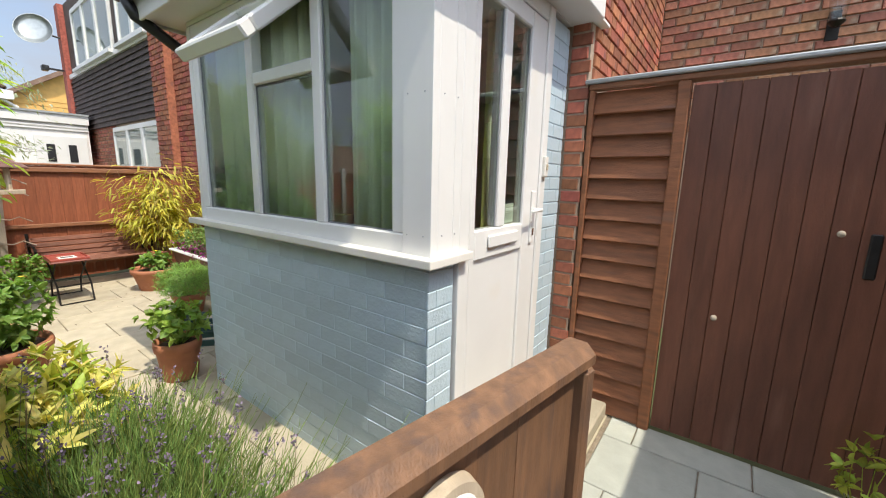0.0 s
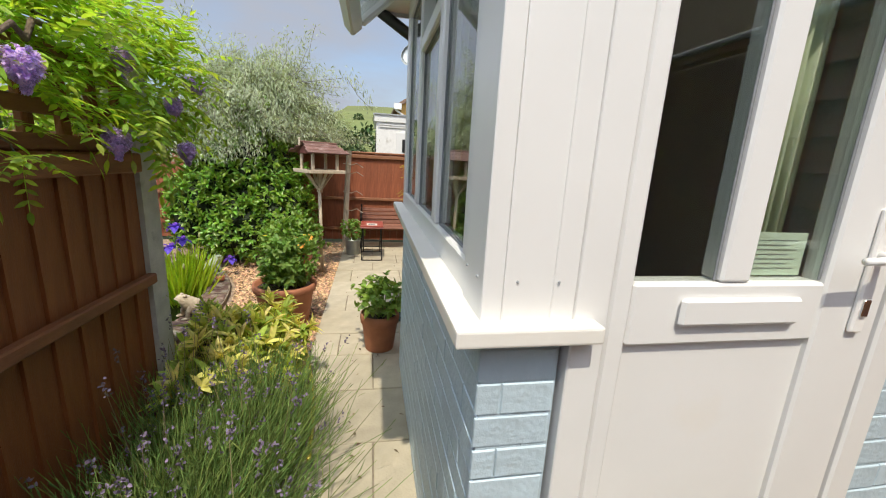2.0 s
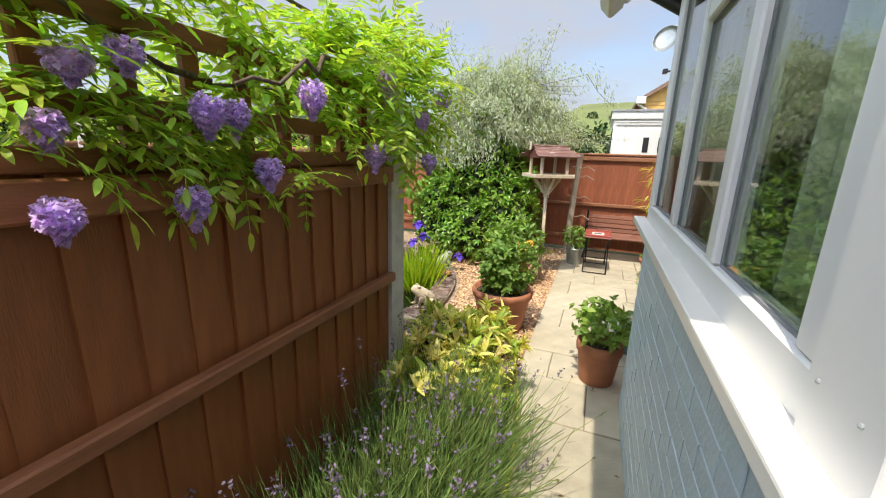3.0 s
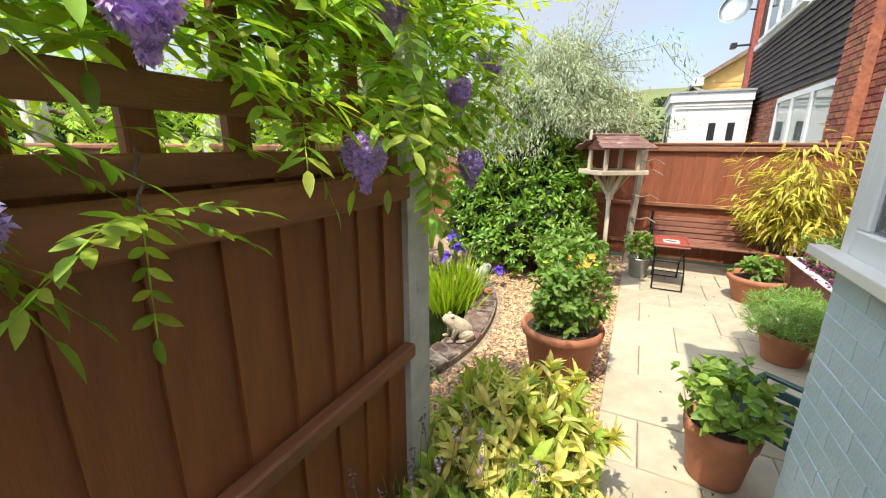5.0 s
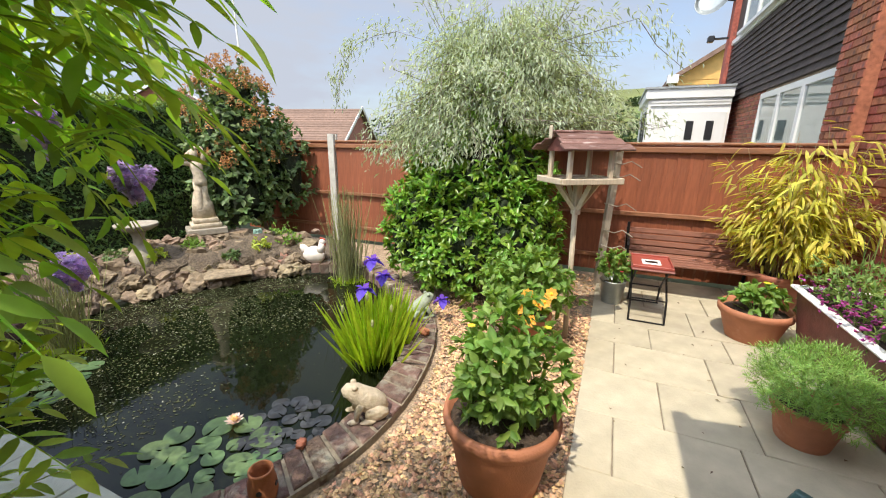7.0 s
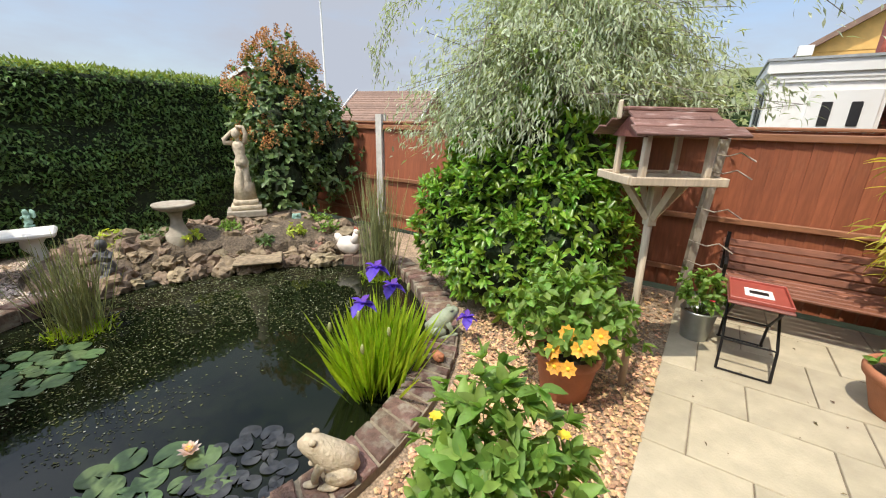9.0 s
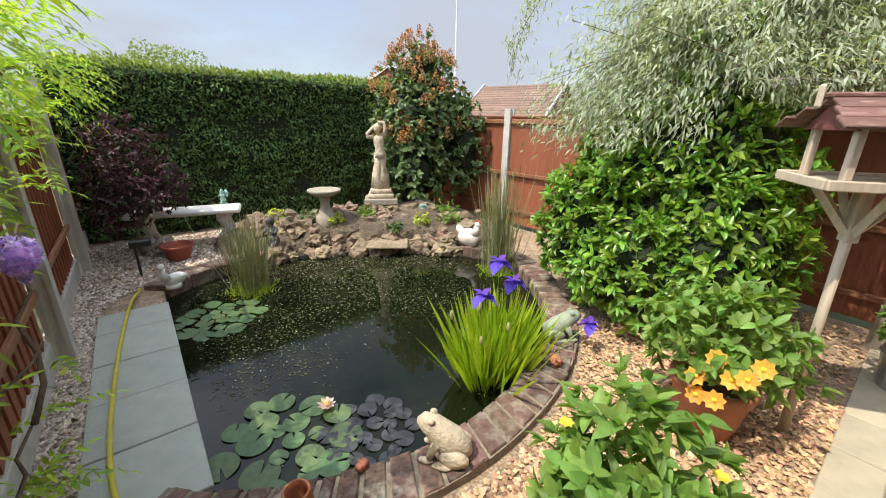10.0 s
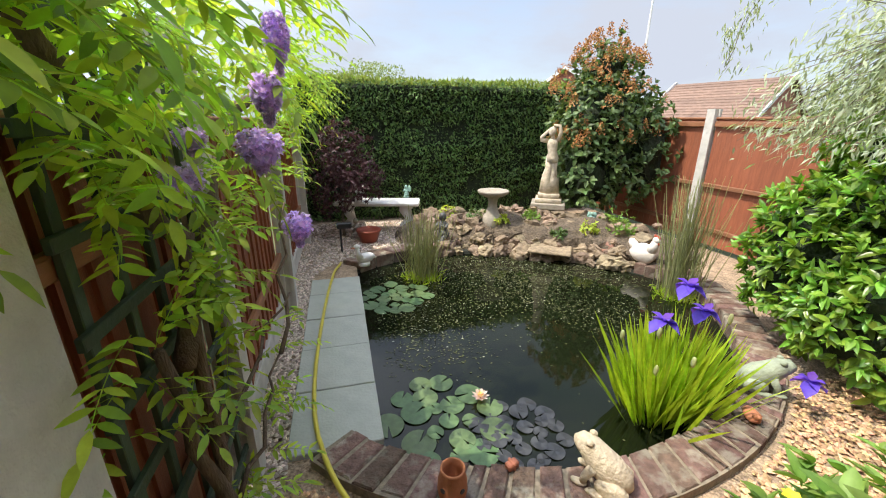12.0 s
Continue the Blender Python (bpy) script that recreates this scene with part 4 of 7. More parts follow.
step = thing("door_step", "pale sandstone step below the back door", "step", (0, 0, 0))
boxp("tread", -0.868, -0.47, 1.32, 2.40, 0.002, 0.10, SLAB, step, bevel=0.01)
deck = tagged(boxp("pond_paving", -2.795, -2.365, -3.21, -1.08, -0.05, -0.02, MORTAR), "strip of grey-green slabs beside the pond", "paving", kind="structure")
yy, rnd = -3.21, random.Random(3)
for w in (0.36, 0.45, 0.43, 0.44, 0.45):
    slab(deck, -2.815, -2.365, yy, yy + w, GREYSLAB, rnd, 0.012)
    yy += w

# brick coping round the pond's near edge
coping = tagged(thing("coping", "weathered brick coping round the pond's edge", "coping"), kind="structure")
def arc_sheet(name, a0, a1, o0, o1, z0, z1, material, parent, seg=40):
    V, F = [], []
    for k in range(seg + 1):
        th = radians(a0 + (a1 - a0) * k / seg)
        for o, zz in ((o0, z0), (o0, z1), (o1, z1), (o1, z0)):
            r = pond_r(th) + o
            V.append((POND_C[0] + r * math.cos(th), POND_C[1] + r * math.sin(th), zz))
    for k in range(seg):
        for j in range(4):
            F.append((4 * k + j, 4 * k + (j + 1) % 4, 4 * k + 4 + (j + 1) % 4, 4 * k + 4 + j))
    return raw(name, V, F, material, parent)
arc_sheet("mortar_bed", 36, 196, -0.005, 0.225, -0.2, 0.030, JOINT, coping)
arc_sheet("mortar_bed", 284, 318, -0.005, 0.20, -0.2, 0.030, JOINT, coping)
def cop_brick(a0, a1, o0, o1, z1, rnd):
    V = []
    for zz, s in ((-0.12, 0.0), (z1 - 0.008, 0.0), (z1, 0.006)):
        for th, o in ((a0 + s / 1.6, o0 + s), (a1 - s / 1.6, o0 + s), (a1 - s / 1.6, o1 - s), (a0 + s / 1.6, o1 - s)):
            r = pond_r(th) + o
            V.append((POND_C[0] + r * math.cos(th), POND_C[1] + r * math.sin(th), zz))
    F = [(8, 9, 10, 11)] + [(a + k, a + (k + 1) % 4, b + (k + 1) % 4, b + k) for a, b in ((0, 4), (4, 8)) for k in range(4)]
    return raw("brick", V, F, COPM, coping)
COPM = mat("weathered coping brick", (0.165, 0.10, 0.078), 0.35, 0.9, 24, 0.9, 70, rand=0.35, hue=0.02, depth=0.012, stain=(0.27, 0.235, 0.185), stain_at=0.50, stain_scale=13)
rnd = random.Random(8)
th = radians(36.5)
while th < radians(195):
    w = rnd.choice((0.07, 0.10, 0.105, 0.11, 0.115)) / pond_r(th)
    cop_brick(th, th + w - rnd.uniform(0.007, 0.012), -0.012 + rnd.uniform(-0.008, 0.008), 0.220 + rnd.uniform(-0.012, 0.012), 0.04 + rnd.uniform(-0.006, 0.006), rnd)
    th += w
th = radians(285)
while th < radians(316):
    w = 0.22 / pond_r(th)
    cop_brick(th, th + w - 0.011, -0.015, 0.20 + rnd.uniform(-0.02, 0.02), 0.045 + rnd.uniform(-0.006, 0.006), rnd)
    th += w

# ---- neighbouring houses and the distance ----
row = tagged(thing("terrace_house", "neighbouring terraced house, brick below and dark hung tiles above", "house"), kind="structure")
TY = 2.55
boxp("wall", -12.95, -7.62, TY + 0.02, TY + 0.3, -0.04, 2.36, MORTAR, row)
bricks(row, pose(-12.95, TY + 0.02, 1.2), 2.75, 1.16, BRICK)
boxp("brick_pier", -7.60, -7.05, TY - 0.10, TY + 0.0, -0.04, 5.2, BRICK, row)
bricks(row, pose(-7.60, TY - 0.10, 0.9), 0.55, 4.2, BRICK)
V, F = [], []
zz, r = 2.36, 0
while zz < 3.56:
    x = -12.95 - (0.08 if r % 2 else 0)
    while x < -7.62:
        a, b = max(x, -12.95), min(x + 0.158, -7.61)
        k = len(V)
        V += [(a, TY - 0.035, zz), (b, TY - 0.035, zz), (b, TY + 0.004, zz + 0.14), (a, TY + 0.004, zz + 0.14), (a, TY - 0.015, zz), (b, TY - 0.015, zz)]
        F += [(k, k + 1, k + 2, k + 3), (k, k + 4, k + 5, k + 1)]
        x += 0.165
    zz, r = zz + 0.10, r + 1
raw("hung_tiles", V, F, TILE, row, "rows of dark brown hung tiles")
boxp("tile_backing", -12.95, -7.61, TY + 0.006, TY + 0.3, 2.361, 5.2, TILE, row)
boxp("brick_pier", -13.25, -12.96, TY - 0.10, TY + 0.3, -0.04, 5.2, BRICK, row)
def house_window(x0, x1, z0, z1, lights, y=TY, deep=0.05):
    w = part("window", bmesh.new(), UPVC, row, "white framed window")
    boxp("sill", x0 - 0.05, x1 + 0.05, y - deep - 0.07, y - 0.0, z0 - 0.06, z0 - 0.001, UPVC, w)
    for a, b, c, d in ((x0, x1, z0, z0 + 0.08), (x0, x1, z1 - 0.08, z1)):
        boxp("frame", a, b, y - deep, y + 0.004, c, d, UPVC, w)
    for k in range(lights + 1):
        xm = x0 + (x1 - x0) * k / lights
        boxp("frame", max(xm - 0.05, x0), min(xm + 0.05, x1), y - deep - 0.002, y + 0.003, z0 + 0.08, z1 - 0.08, UPVC, w)
    boxp("blind", x0, x1, y - 0.012, y + 0.002, z0 + 0.08, z1 - 0.08, mat("pale window blind", (0.5, 0.53, 0.53), 0.1, 0.8, 3, 0), w)
    boxp("pane", x0, x1, y - 0.03, y - 0.026, z0 + 0.08, z1 - 0.08, PANE, w).visible_shadow = False
house_window(-10.15, -7.70, 1.25, 2.30, 3)
house_window(-12.2, -9.6, 3.68, 4.9, 3)
house_window(-9.2, -7.8, 3.68, 4.9, 2)
boxp("band", -12.95, -7.61, TY - 0.05, TY + 0.005, 3.57, 3.66, UPVC, row)
dish = tagged(thing("satellite_dish", "grey satellite dish on the house corner", "satellite dish", (-13.1, 2.05, 4.55)))
bm = bmesh.new()
lathe(bm, [(0.02, 0.0), (0.2, 0.015), (0.34, 0.06), (0.345, 0.06), (0.2, 0.03), (0.02, 0.015)], 24)
dd = part("bowl", bm, ZINC, dish, smooth=True)
dd.matrix_basis = pose(0, 0, 0, 75, 0, 60)
bm = bmesh.new()
rod(bm, (0, 0.02, 0), (0.05, 0.5, -0.1), 0.02)
part("arm", bm, IRON, dish)
flood = thing("floodlight", "black floodlight on the house corner", "floodlight", (-13.05, 2.2, 3.75))
boxp("lamp", -0.09, 0.09, -0.14, -0.02, -0.06, 0.06, BLACK, flood, bevel=0.015)
boxp("bracket", -0.02, 0.02, -0.02, 0.24, -0.02, 0.02, BLACK, flood)
ext = tagged(thing("extension", "white clad flat-roofed extension with glazed doors", "extension"), kind="structure")
EX = -11.6
boxp("wall", EX - 3.0, EX, 1.0, TY - 0.12, -0.04, 2.42, WHITEP, ext)
boxp("fascia", EX - 3.05, EX + 0.06, 0.94, TY - 0.11, 2.421, 2.60, UPVC, ext)
boxp("roof_edge", EX - 3.08, EX + 0.09, 0.91, TY - 0.10, 2.601, 2.64, LEAD, ext)
for z in (2.28, 2.34):
    boxp("moulding", EX + 0.001, EX + 0.03, 1.05, 2.42, z, z + 0.03, UPVC, ext)
dr = boxp("door", EX + 0.001, EX + 0.04, 1.55, 2.38, 0.0, 2.16, UPVC, ext, bevel=0.01)
for y in (1.72, 2.06):
    boxp("door_light", EX + 0.041, EX + 0.05, y, y + 0.13, 1.62, 1.98, BLACK, dr, bevel=0.01)
for x in (EX - 0.9, EX - 1.8):
    boxp("side_window", x, x + 0.55, 0.985, 0.999, 1.1, 2.2, BLACK, ext)
yh = tagged(thing("ochre_house", "distant ochre weatherboarded house with a tiled roof", "house", (-18.0, 0, 0)), kind="structure")
raw("wall", [(0, 2.1, 0), (0, 9.0, 0), (0, 9.0, 3.8), (0, 5.55, 6.0), (0, 2.1, 3.8), (-8, 2.1, 0), (-8, 9.0, 0), (-8, 9.0, 3.8), (-8, 5.55, 6.0), (-8, 2.1, 3.8)],
    [(0, 1, 2, 3, 4), (9, 8, 7, 6, 5), (0, 4, 9, 5), (1, 6, 7, 2)], RENDERY, yh)
for k in range(24):
    boxp("weatherboard", 0.002, 0.025, 2.1, 9.0 - 0.0, 0.15 * k + 0.3, 0.15 * k + 0.43, RENDERY, yh) if 0.15 * k + 0.43 < 3.8 else None
raw("roof", [(0.3, 1.8, 3.65), (-8.3, 1.8, 3.65), (-8.3, 5.55, 6.1), (0.3, 5.55, 6.1), (0.3, 9.3, 3.65), (-8.3, 9.3, 3.65), (0.3, 1.8, 3.50), (-8.3, 1.8, 3.5), (-8.3, 5.55, 5.95), (0.3, 5.55, 5.95), (0.3, 9.3, 3.5), (-8.3, 9.3, 3.5)],
    [(0, 3, 2, 1), (3, 4, 5, 2), (6, 7, 8, 9), (9, 8, 11, 10), (0, 6, 9, 3), (3, 9, 10, 4), (0, 1, 7, 6), (4, 10, 11, 5)], ROOFT, yh)
boxp("bargeboard", 0.03, 0.32, 1.78, 2.1, 3.5, 3.75, UPVC, yh)
bm = bmesh.new()
tube(bm, [(0.15, 1.85, 3.5), (0.15, 2.15, 3.3), (0.12, 2.2, 2.9), (0.12, 2.2, 0.2)], 0.05)
part("downpipe", bm, UPVC, yh)

# bungalow roofs behind the hedge and a mast
def bungalow(x, y, w, d, eave, ridge, rz, label):
    h = tagged(thing("bungalow", label, "house", (x, y, 0), rz, "bungalows behind the hedge"), kind="structure")
    a, b = w / 2, d / 2
    raw("wall", [(-a, -b, 0), (a, -b, 0), (a, b, 0), (-a, b, 0), (-a, -b, eave), (a, -b, eave), (a, b, eave), (-a, b, eave), (-a, 0, ridge), (a, 0, ridge)],
        [(0, 1, 5, 4), (1, 2, 6, 9, 5), (2, 3, 7, 6), (3, 0, 4, 8, 7)], OLDBRICK, h)
    o = 0.35
    V, F = [], []
    for s in (-1, 1):
        n = 14
        for k in range(n):
            u0, u1 = k / n, (k + 1) / n
            z0, z1 = eave - 0.15 + (ridge + 0.18 - eave) * u0, eave - 0.15 + (ridge + 0.18 - eave) * u1
            y0, y1 = s * (b + o) * (1 - u0), s * (b + o) * (1 - u1)
            q = len(V)
            V += [(-a - o, y0, z0 + 0.05), (a + o, y0, z0 + 0.05), (a + o, y1, z1 + 0.01), (-a - o, y1, z1 + 0.01), (-a - o, y0, z0), (a + o, y0, z0)]
            F += [(q, q + 1, q + 2, q + 3), (q, q + 4, q + 5, q + 1)]
    raw("roof", V, F, ROOFT, h, "brown tiled roof")
    for s in (-1, 1):
        for e in (-1, 1):
            boxp("bargeboard", e * (a + o) - 0.03, e * (a + o) + 0.03, 0, (b + o) * 1.0 / math.cos(math.atan2(ridge - eave, b)), -0.13, 0.06, UPVC, h,
                 turn=Matrix.Translation((0, 0, ridge + 0.17)) @ Matrix.Rotation(-s * math.atan2(ridge + 0.3 - eave, b + o), 4, "X") @ Matrix.Diagonal((1, s, 1, 1)))
    return h
bungalow(-26.5, -20.2, 6.0, 6.5, 1.7, 3.9, 105, "brick bungalow with a brown tiled gable roof beyond the fence")
bungalow(-20.5, -27.5, 5.0, 8.0, 2.5, 4.9, 40, "distant bungalow with a brown tiled roof")
mast = thing("pole", "tall thin pale mast beyond the hedge", "pole", (-19.8, -20.0, 0))
bm = bmesh.new()
rod(bm, (0, 0, 0), (0, 0, 9.5), 0.07, 0.05, 10)
part("shaft", bm, WHITEP, mast)
wire = thing("cable", "thin overhead cable crossing the sky", "cable", (0, 0, 0))
bm = bmesh.new()
tube(bm, [(-19.8 + 26 * k / 8, -20.0 - 0.2 * k, 9.2 - 3.6 * math.sin(math.pi * k / 8) * 0.35 - 0.15 * k) for k in range(9)], 0.012, 4)
part("line", bm, IRON, wire)

# hill, woods
def hill_z(x, y):
    u = max(0.0, (-70 - x) / 198)
    return -0.5 + 34 * (u ** 0.9) * (0.75 + 0.25 * math.cos((y - 10) / 60)) * max(0.0, min(1.0, (y + 70) / 55)) + 1.4 * noise.noise(Vector((x / 40, y / 40, 0)))
V, F = [], []
NX, NY = 10, 60
for i in range(NX):
    for j in range(NY):
        x, y = -70 - 22 * i, -75 + 5.0 * j
        z = hill_z(x, y)
        V.append((x, y, z if i else -0.5))
for i in range(NX - 1):
    for j in range(NY - 1):
        a = i * NY + j
        F.append((a, a + NY, a + NY + 1, a + 1))
tagged(raw("backdrop_hill", V, F, HILLM, smooth=True), "green pasture hillside in the distance", "hill", kind="structure")
def wood(name, label, spots, size, n, leaf=L_FAR):
    P, N = [], []
    for x, y, z, s in spots:
        p, d = shell(n, (x, y, z + s * 0.8), (s, s, s * 0.9), -0.6, 0.3, x + y, 0.35)
        P.append(p), N.append(d)
    P, N = np.concatenate(P), np.concatenate(N)
    ob = leaves(name, P, N + rand_dirs(len(P)) * 0.8, N + np.array([0, 0, 0.6]), size, size * 0.7, leaf)
    return tagged(ob, label, "woodland", kind="stuff")
rr = random.Random(4)
wood("woodland", "dark green trees along the foot of the hill", [(-60 - rr.uniform(0, 12), -48 + 2.6 * k, 0, rr.uniform(2.2, 4.3)) for k in range(30)], 0.9, 150)
wood("hilltop_trees", "clump of trees on the hill's crest", [(-140, y, hill_z(-140, y) - 0.8, rr.uniform(1.4, 2.2)) for y in (3, 5, 7.5, 10)] + [(-110 - 9 * k, -40 + 9 * k, hill_z(-110 - 9 * k, -40 + 9 * k) - 0.8, 1.5) for k in range(9)], 0.55, 260)
wood("garden_trees", "pale green tree tops beyond the hedge", [(-3.8, -13.5, 1.3, 1.15), (-2.9, -14, 1.1, 1.1), (-4.6, -13.8, 1.15, 0.8)], 0.06, 5000, L_HEDGET)
wood("neighbour_shrubs", "leafy shrubs behind the trellis fence", [(-1.25, -2.2, 0.4, 0.6), (-0.4, -2.4, 0.3, 0.9), (0.7, -2.4, 0.3, 0.9), (-0.8, -3.4, 0.6, 0.9)], 0.09, 900)

# ---- brickwork of the porch and house ----
bricks(wall_south, pose(WALL_END, WALL_Y + 0.012, -0.02), 1.918, 1.13, BLUE, proud=0.0028, joint=0.0055)
bricks(wall_pier, pose(WALL_X - 0.012, WALL_Y + 0.004, -0.02, 0, 0, 90), 0.165, 1.13, BLUE, proud=0.004, start=0.06, joint=0.007)
bricks(wall_pier_b, pose(WALL_X - 0.012, 2.125, -0.02, 0, 0, 90), 0.273, 2.33, BLUE, proud=0.004, unit_l=0.225, joint=0.007)
bricks(wall_red, pose(-0.868, 2.412, -0.02), 0.122, 4.5, BRICK, proud=0.008, unit_l=0.225, start=0.0)
bricks(wall_red, pose(-0.757, 2.47, 2.05, 0, 0, 90), 0.27, 1.6, BRICK, proud=0.014)
bricks(wall_flank, pose(-0.757, 2.745, 2.05, 0, 0, 90), 1.74, 1.6, BRICK, proud=0.014)
bricks(wall_back, pose(-0.74, 4.50, 1.95), 2.5, 1.5, OLDBRICK, proud=0.016)
def brick_sheet(parent, m0, length, height, material, proud=0.012):
    """The far run of a brick wall, joined."""
    V, F = [], []
    for r in range(int(height / 0.075)):
        x = -(0.1125 if r % 2 else 0)
        while x < length:
            a, b = max(x, 0), min(x + 0.215, length)
            if b - a > 0.03:
                k, z = len(V), r * 0.075
                V += [(a, 0, z), (b, 0, z), (b, 0, z + 0.065), (a, 0, z + 0.065), (a + 0.004, -proud, z + 0.004), (b - 0.004, -proud, z + 0.004), (b - 0.004, -proud, z + 0.061), (a + 0.004, -proud, z + 0.061)]
                F += [(k + 4, k + 5, k + 6, k + 7)] + [(k + j, k + (j + 1) % 4, k + 4 + (j + 1) % 4, k + 4 + j) for j in range(4)]
            x += 0.225
    ob = raw("bricks", V, F, material, parent)
    ob.matrix_basis = m0
    return tagged(ob, kind="stuff")
FARBRICK = mat("far red brick", (0.33, 0.105, 0.065), 0.3, 0.85, 22, 0.4, 120, island=0.35, hue=0.015)
brick_sheet(wall_terrace, pose(-7.6, 2.56, -0.02), 4.5, 5.2, FARBRICK)
lan = thing("wall_lantern", "black wall lantern on the old brick wall", "wall lantern", (0.47, 4.48, 2.82))
bm = bmesh.new()
lathe(bm, [(0.02, -0.16), (0.05, -0.13), (0.055, -0.12), (0.05, -0.11)], 12, (0, -0.13, 0))
lathe(bm, [(0.07, 0.1), (0.075, 0.115), (0.03, 0.17), (0.008, 0.21)], 12, (0, -0.13, 0))
rod(bm, (0, 0.02, -0.1), (0, -0.13, -0.14), 0.012)
boxq = box(bm, -0.04, 0.04, 0.0, 0.018, -0.22, 0.0, 0.004)
part("frame", bm, IRON, lan)
bm = bmesh.new()
lathe(bm, [(0.048, -0.108), (0.066, 0.098)], 12, (0, -0.13, 0))
part("glass", bm, PANE, lan)

# ---- bird table, bench, table ----
SHING = mat("weathered maroon slat", (0.19, 0.10, 0.08), 0.25, 0.75, 12, 0.4, 60, rand=0.15, stretch=(5, 0.8, 5), stain=(0.40, 0.31, 0.28), stain_at=0.57, stain_scale=8)
bt = thing("bird_table", "home-made pale wooden bird table with a maroon shingled roof", "bird table", (-5.12, 0.28, 0), 36)
bt.matrix_basis = bt.matrix_basis @ Matrix.Diagonal((1.02, 0.78, 1, 1))
bm = bmesh.new()
tube(bm, [(0.0, 0.02, -0.02), (0.01, 0.0, 0.6), (0, -0.01, 1.235)], [0.027, 0.024, 0.026], 8)
part("pole", bm, PALEWOOD, bt, smooth=True)
boxp("head_block", -0.03, 0.03, -0.03, 0.03, 1.0, 1.235, PALEWOOD, bt, bevel=0.004)
boxp("tray", -0.17, 0.17, -0.29, 0.29, 1.236, 1.256, PALEWOOD, bt, bevel=0.004)
for q in ((-0.19, -0.171, -0.30, 0.30), (0.171, 0.19, -0.30, 0.30), (-0.17, 0.17, -0.31, -0.291), (-0.17, 0.17, 0.291, 0.31)):
    boxp("tray_edge", *q, 1.232, 1.272, PALEWOOD, bt, bevel=0.004)
for dx, dy in ((0, 1), (0, -1), (1, 0), (-1, 0)):
    bm = bmesh.new()
    rod(bm, (dx * 0.02, dy * 0.02, 1.04), (dx * 0.15, dy * 0.22, 1.235), 0.024, 0.024, 4)
    part("brace", bm, PALEWOOD, bt)
for px, py in ((-0.13, -0.2), (0.13, -0.2), (-0.13, 0.2), (0.13, 0.2)):
    boxp("roof_post", px - 0.018, px + 0.018, py - 0.018, py + 0.018, 1.257, 1.46, PALEWOOD, bt, bevel=0.004)
for e in (-0.24, 0.235):
    raw("gable", [(-0.17, e, 1.45), (0.17, e, 1.45), (0, e, 1.56), (-0.17, e + 0.015, 1.45), (0.17, e + 0.015, 1.45), (0, e + 0.015, 1.56)], [(0, 1, 2), (5, 4, 3), (0, 3, 4, 1), (1, 4, 5, 2), (2, 5, 3, 0)], MAROON, bt, "maroon gable board")
ang = math.atan2(0.13, 0.2)
for s in (-1, 1):
    for k in range(3):
        boxp("shingle", 0.02 + 0.066 * k, 0.02 + 0.066 * k + 0.082, -0.28 - 0.02 * k, 0.27 + 0.045 * k, 0.0, 0.013, SHING, bt, bevel=0.003,
             turn=Matrix.Translation((0, 0, 1.575 - 0.002)) @ Matrix.Rotation(0 if s > 0 else math.pi, 4, "Z") @ Matrix.Rotation(ang + 0.02, 4, "Y") @ Matrix.Translation((0.0, 0, -0.004 * k)) @ Matrix.Rotation(-0.10, 4, "Y"))
boxp("ridge", -0.035, 0.035, -0.285, 0.28, 1.568, 1.59, SHING, bt, bevel=0.006)
boxp("finial", -0.02, 0.02, -0.325, -0.306, 1.53, 1.62, PALEWOOD, bt, "pale ridge finial", bevel=0.008)
op = thing("old_post", "leaning silvered timber post with wire wound on it", "post", (-6.62, 0.50, 0), 0)
bm = bmesh.new()
tube(bm, [(0, -0.03, -0.03), (0, 0.0, 0.8), (0, 0.04, 1.52)], 0.045, 4)
part("shaft", bm, GREYWOOD, op)
bm = bmesh.new()
for z in (0.45, 0.62, 0.9, 1.2, 1.33):
    tube(bm, [(0.05, -0.05, z), (0.09, 0.08, z - 0.02), (0.07, 0.16, z + 0.01), (0.09, 0.26, z - 0.05)], 0.006, 5)
part("dead_vine", bm, GREYWOOD, op, "pale dead vine stems")
bench = thing("garden_bench", "slatted brown garden bench with black iron ends against the fence", "bench", (-6.68, 1.30, 0))
for k in range(5):
    boxp("seat_slat", -0.16 + 0.093 * k, -0.16 + 0.093 * k + 0.078, -0.60, 0.60, 0.335, 0.357, BENCHW, bench, bevel=0.006)
for k in range(4):
    boxp("back_slat", -0.011, 0.011, -0.60, 0.60, 0.0, 0.058, BENCHW, bench, bevel=0.006, turn=Matrix.Translation((-0.20 - 0.016 * k, 0, 0.352 + 0.066 * k)) @ Matrix.Rotation(radians(-14), 4, "Y"))
for s in (-0.57, 0.57):
    e = part("end_frame", bmesh.new(), IRON, bench, "black cast-iron end frame")
    bm = bmesh.new()
    tube(bm, [(0.22, s, 0.0), (0.20, s, 0.20), (0.23, s, 0.33), (0.0, s, 0.32), (-0.16, s, 0.33), (-0.27, s, 0.66)], 0.016, 6)
    tube(bm, [(-0.26, s, 0.0), (-0.20, s, 0.2), (-0.17, s, 0.33)], 0.016, 6)
    part("leg", bm, IRON, e)
    bm = bmesh.new()
    tube(bm, [(-0.23, s, 0.52), (-0.05, s, 0.55), (0.16, s, 0.54), (0.23, s, 0.50), (0.20, s, 0.42), (0.22, s, 0.33)], 0.014, 6)
    part("armrest", bm, IRON, e)
tb = thing("side_table", "small black metal folding side table on the patio", "side table", (-5.93, 0.905, 0))
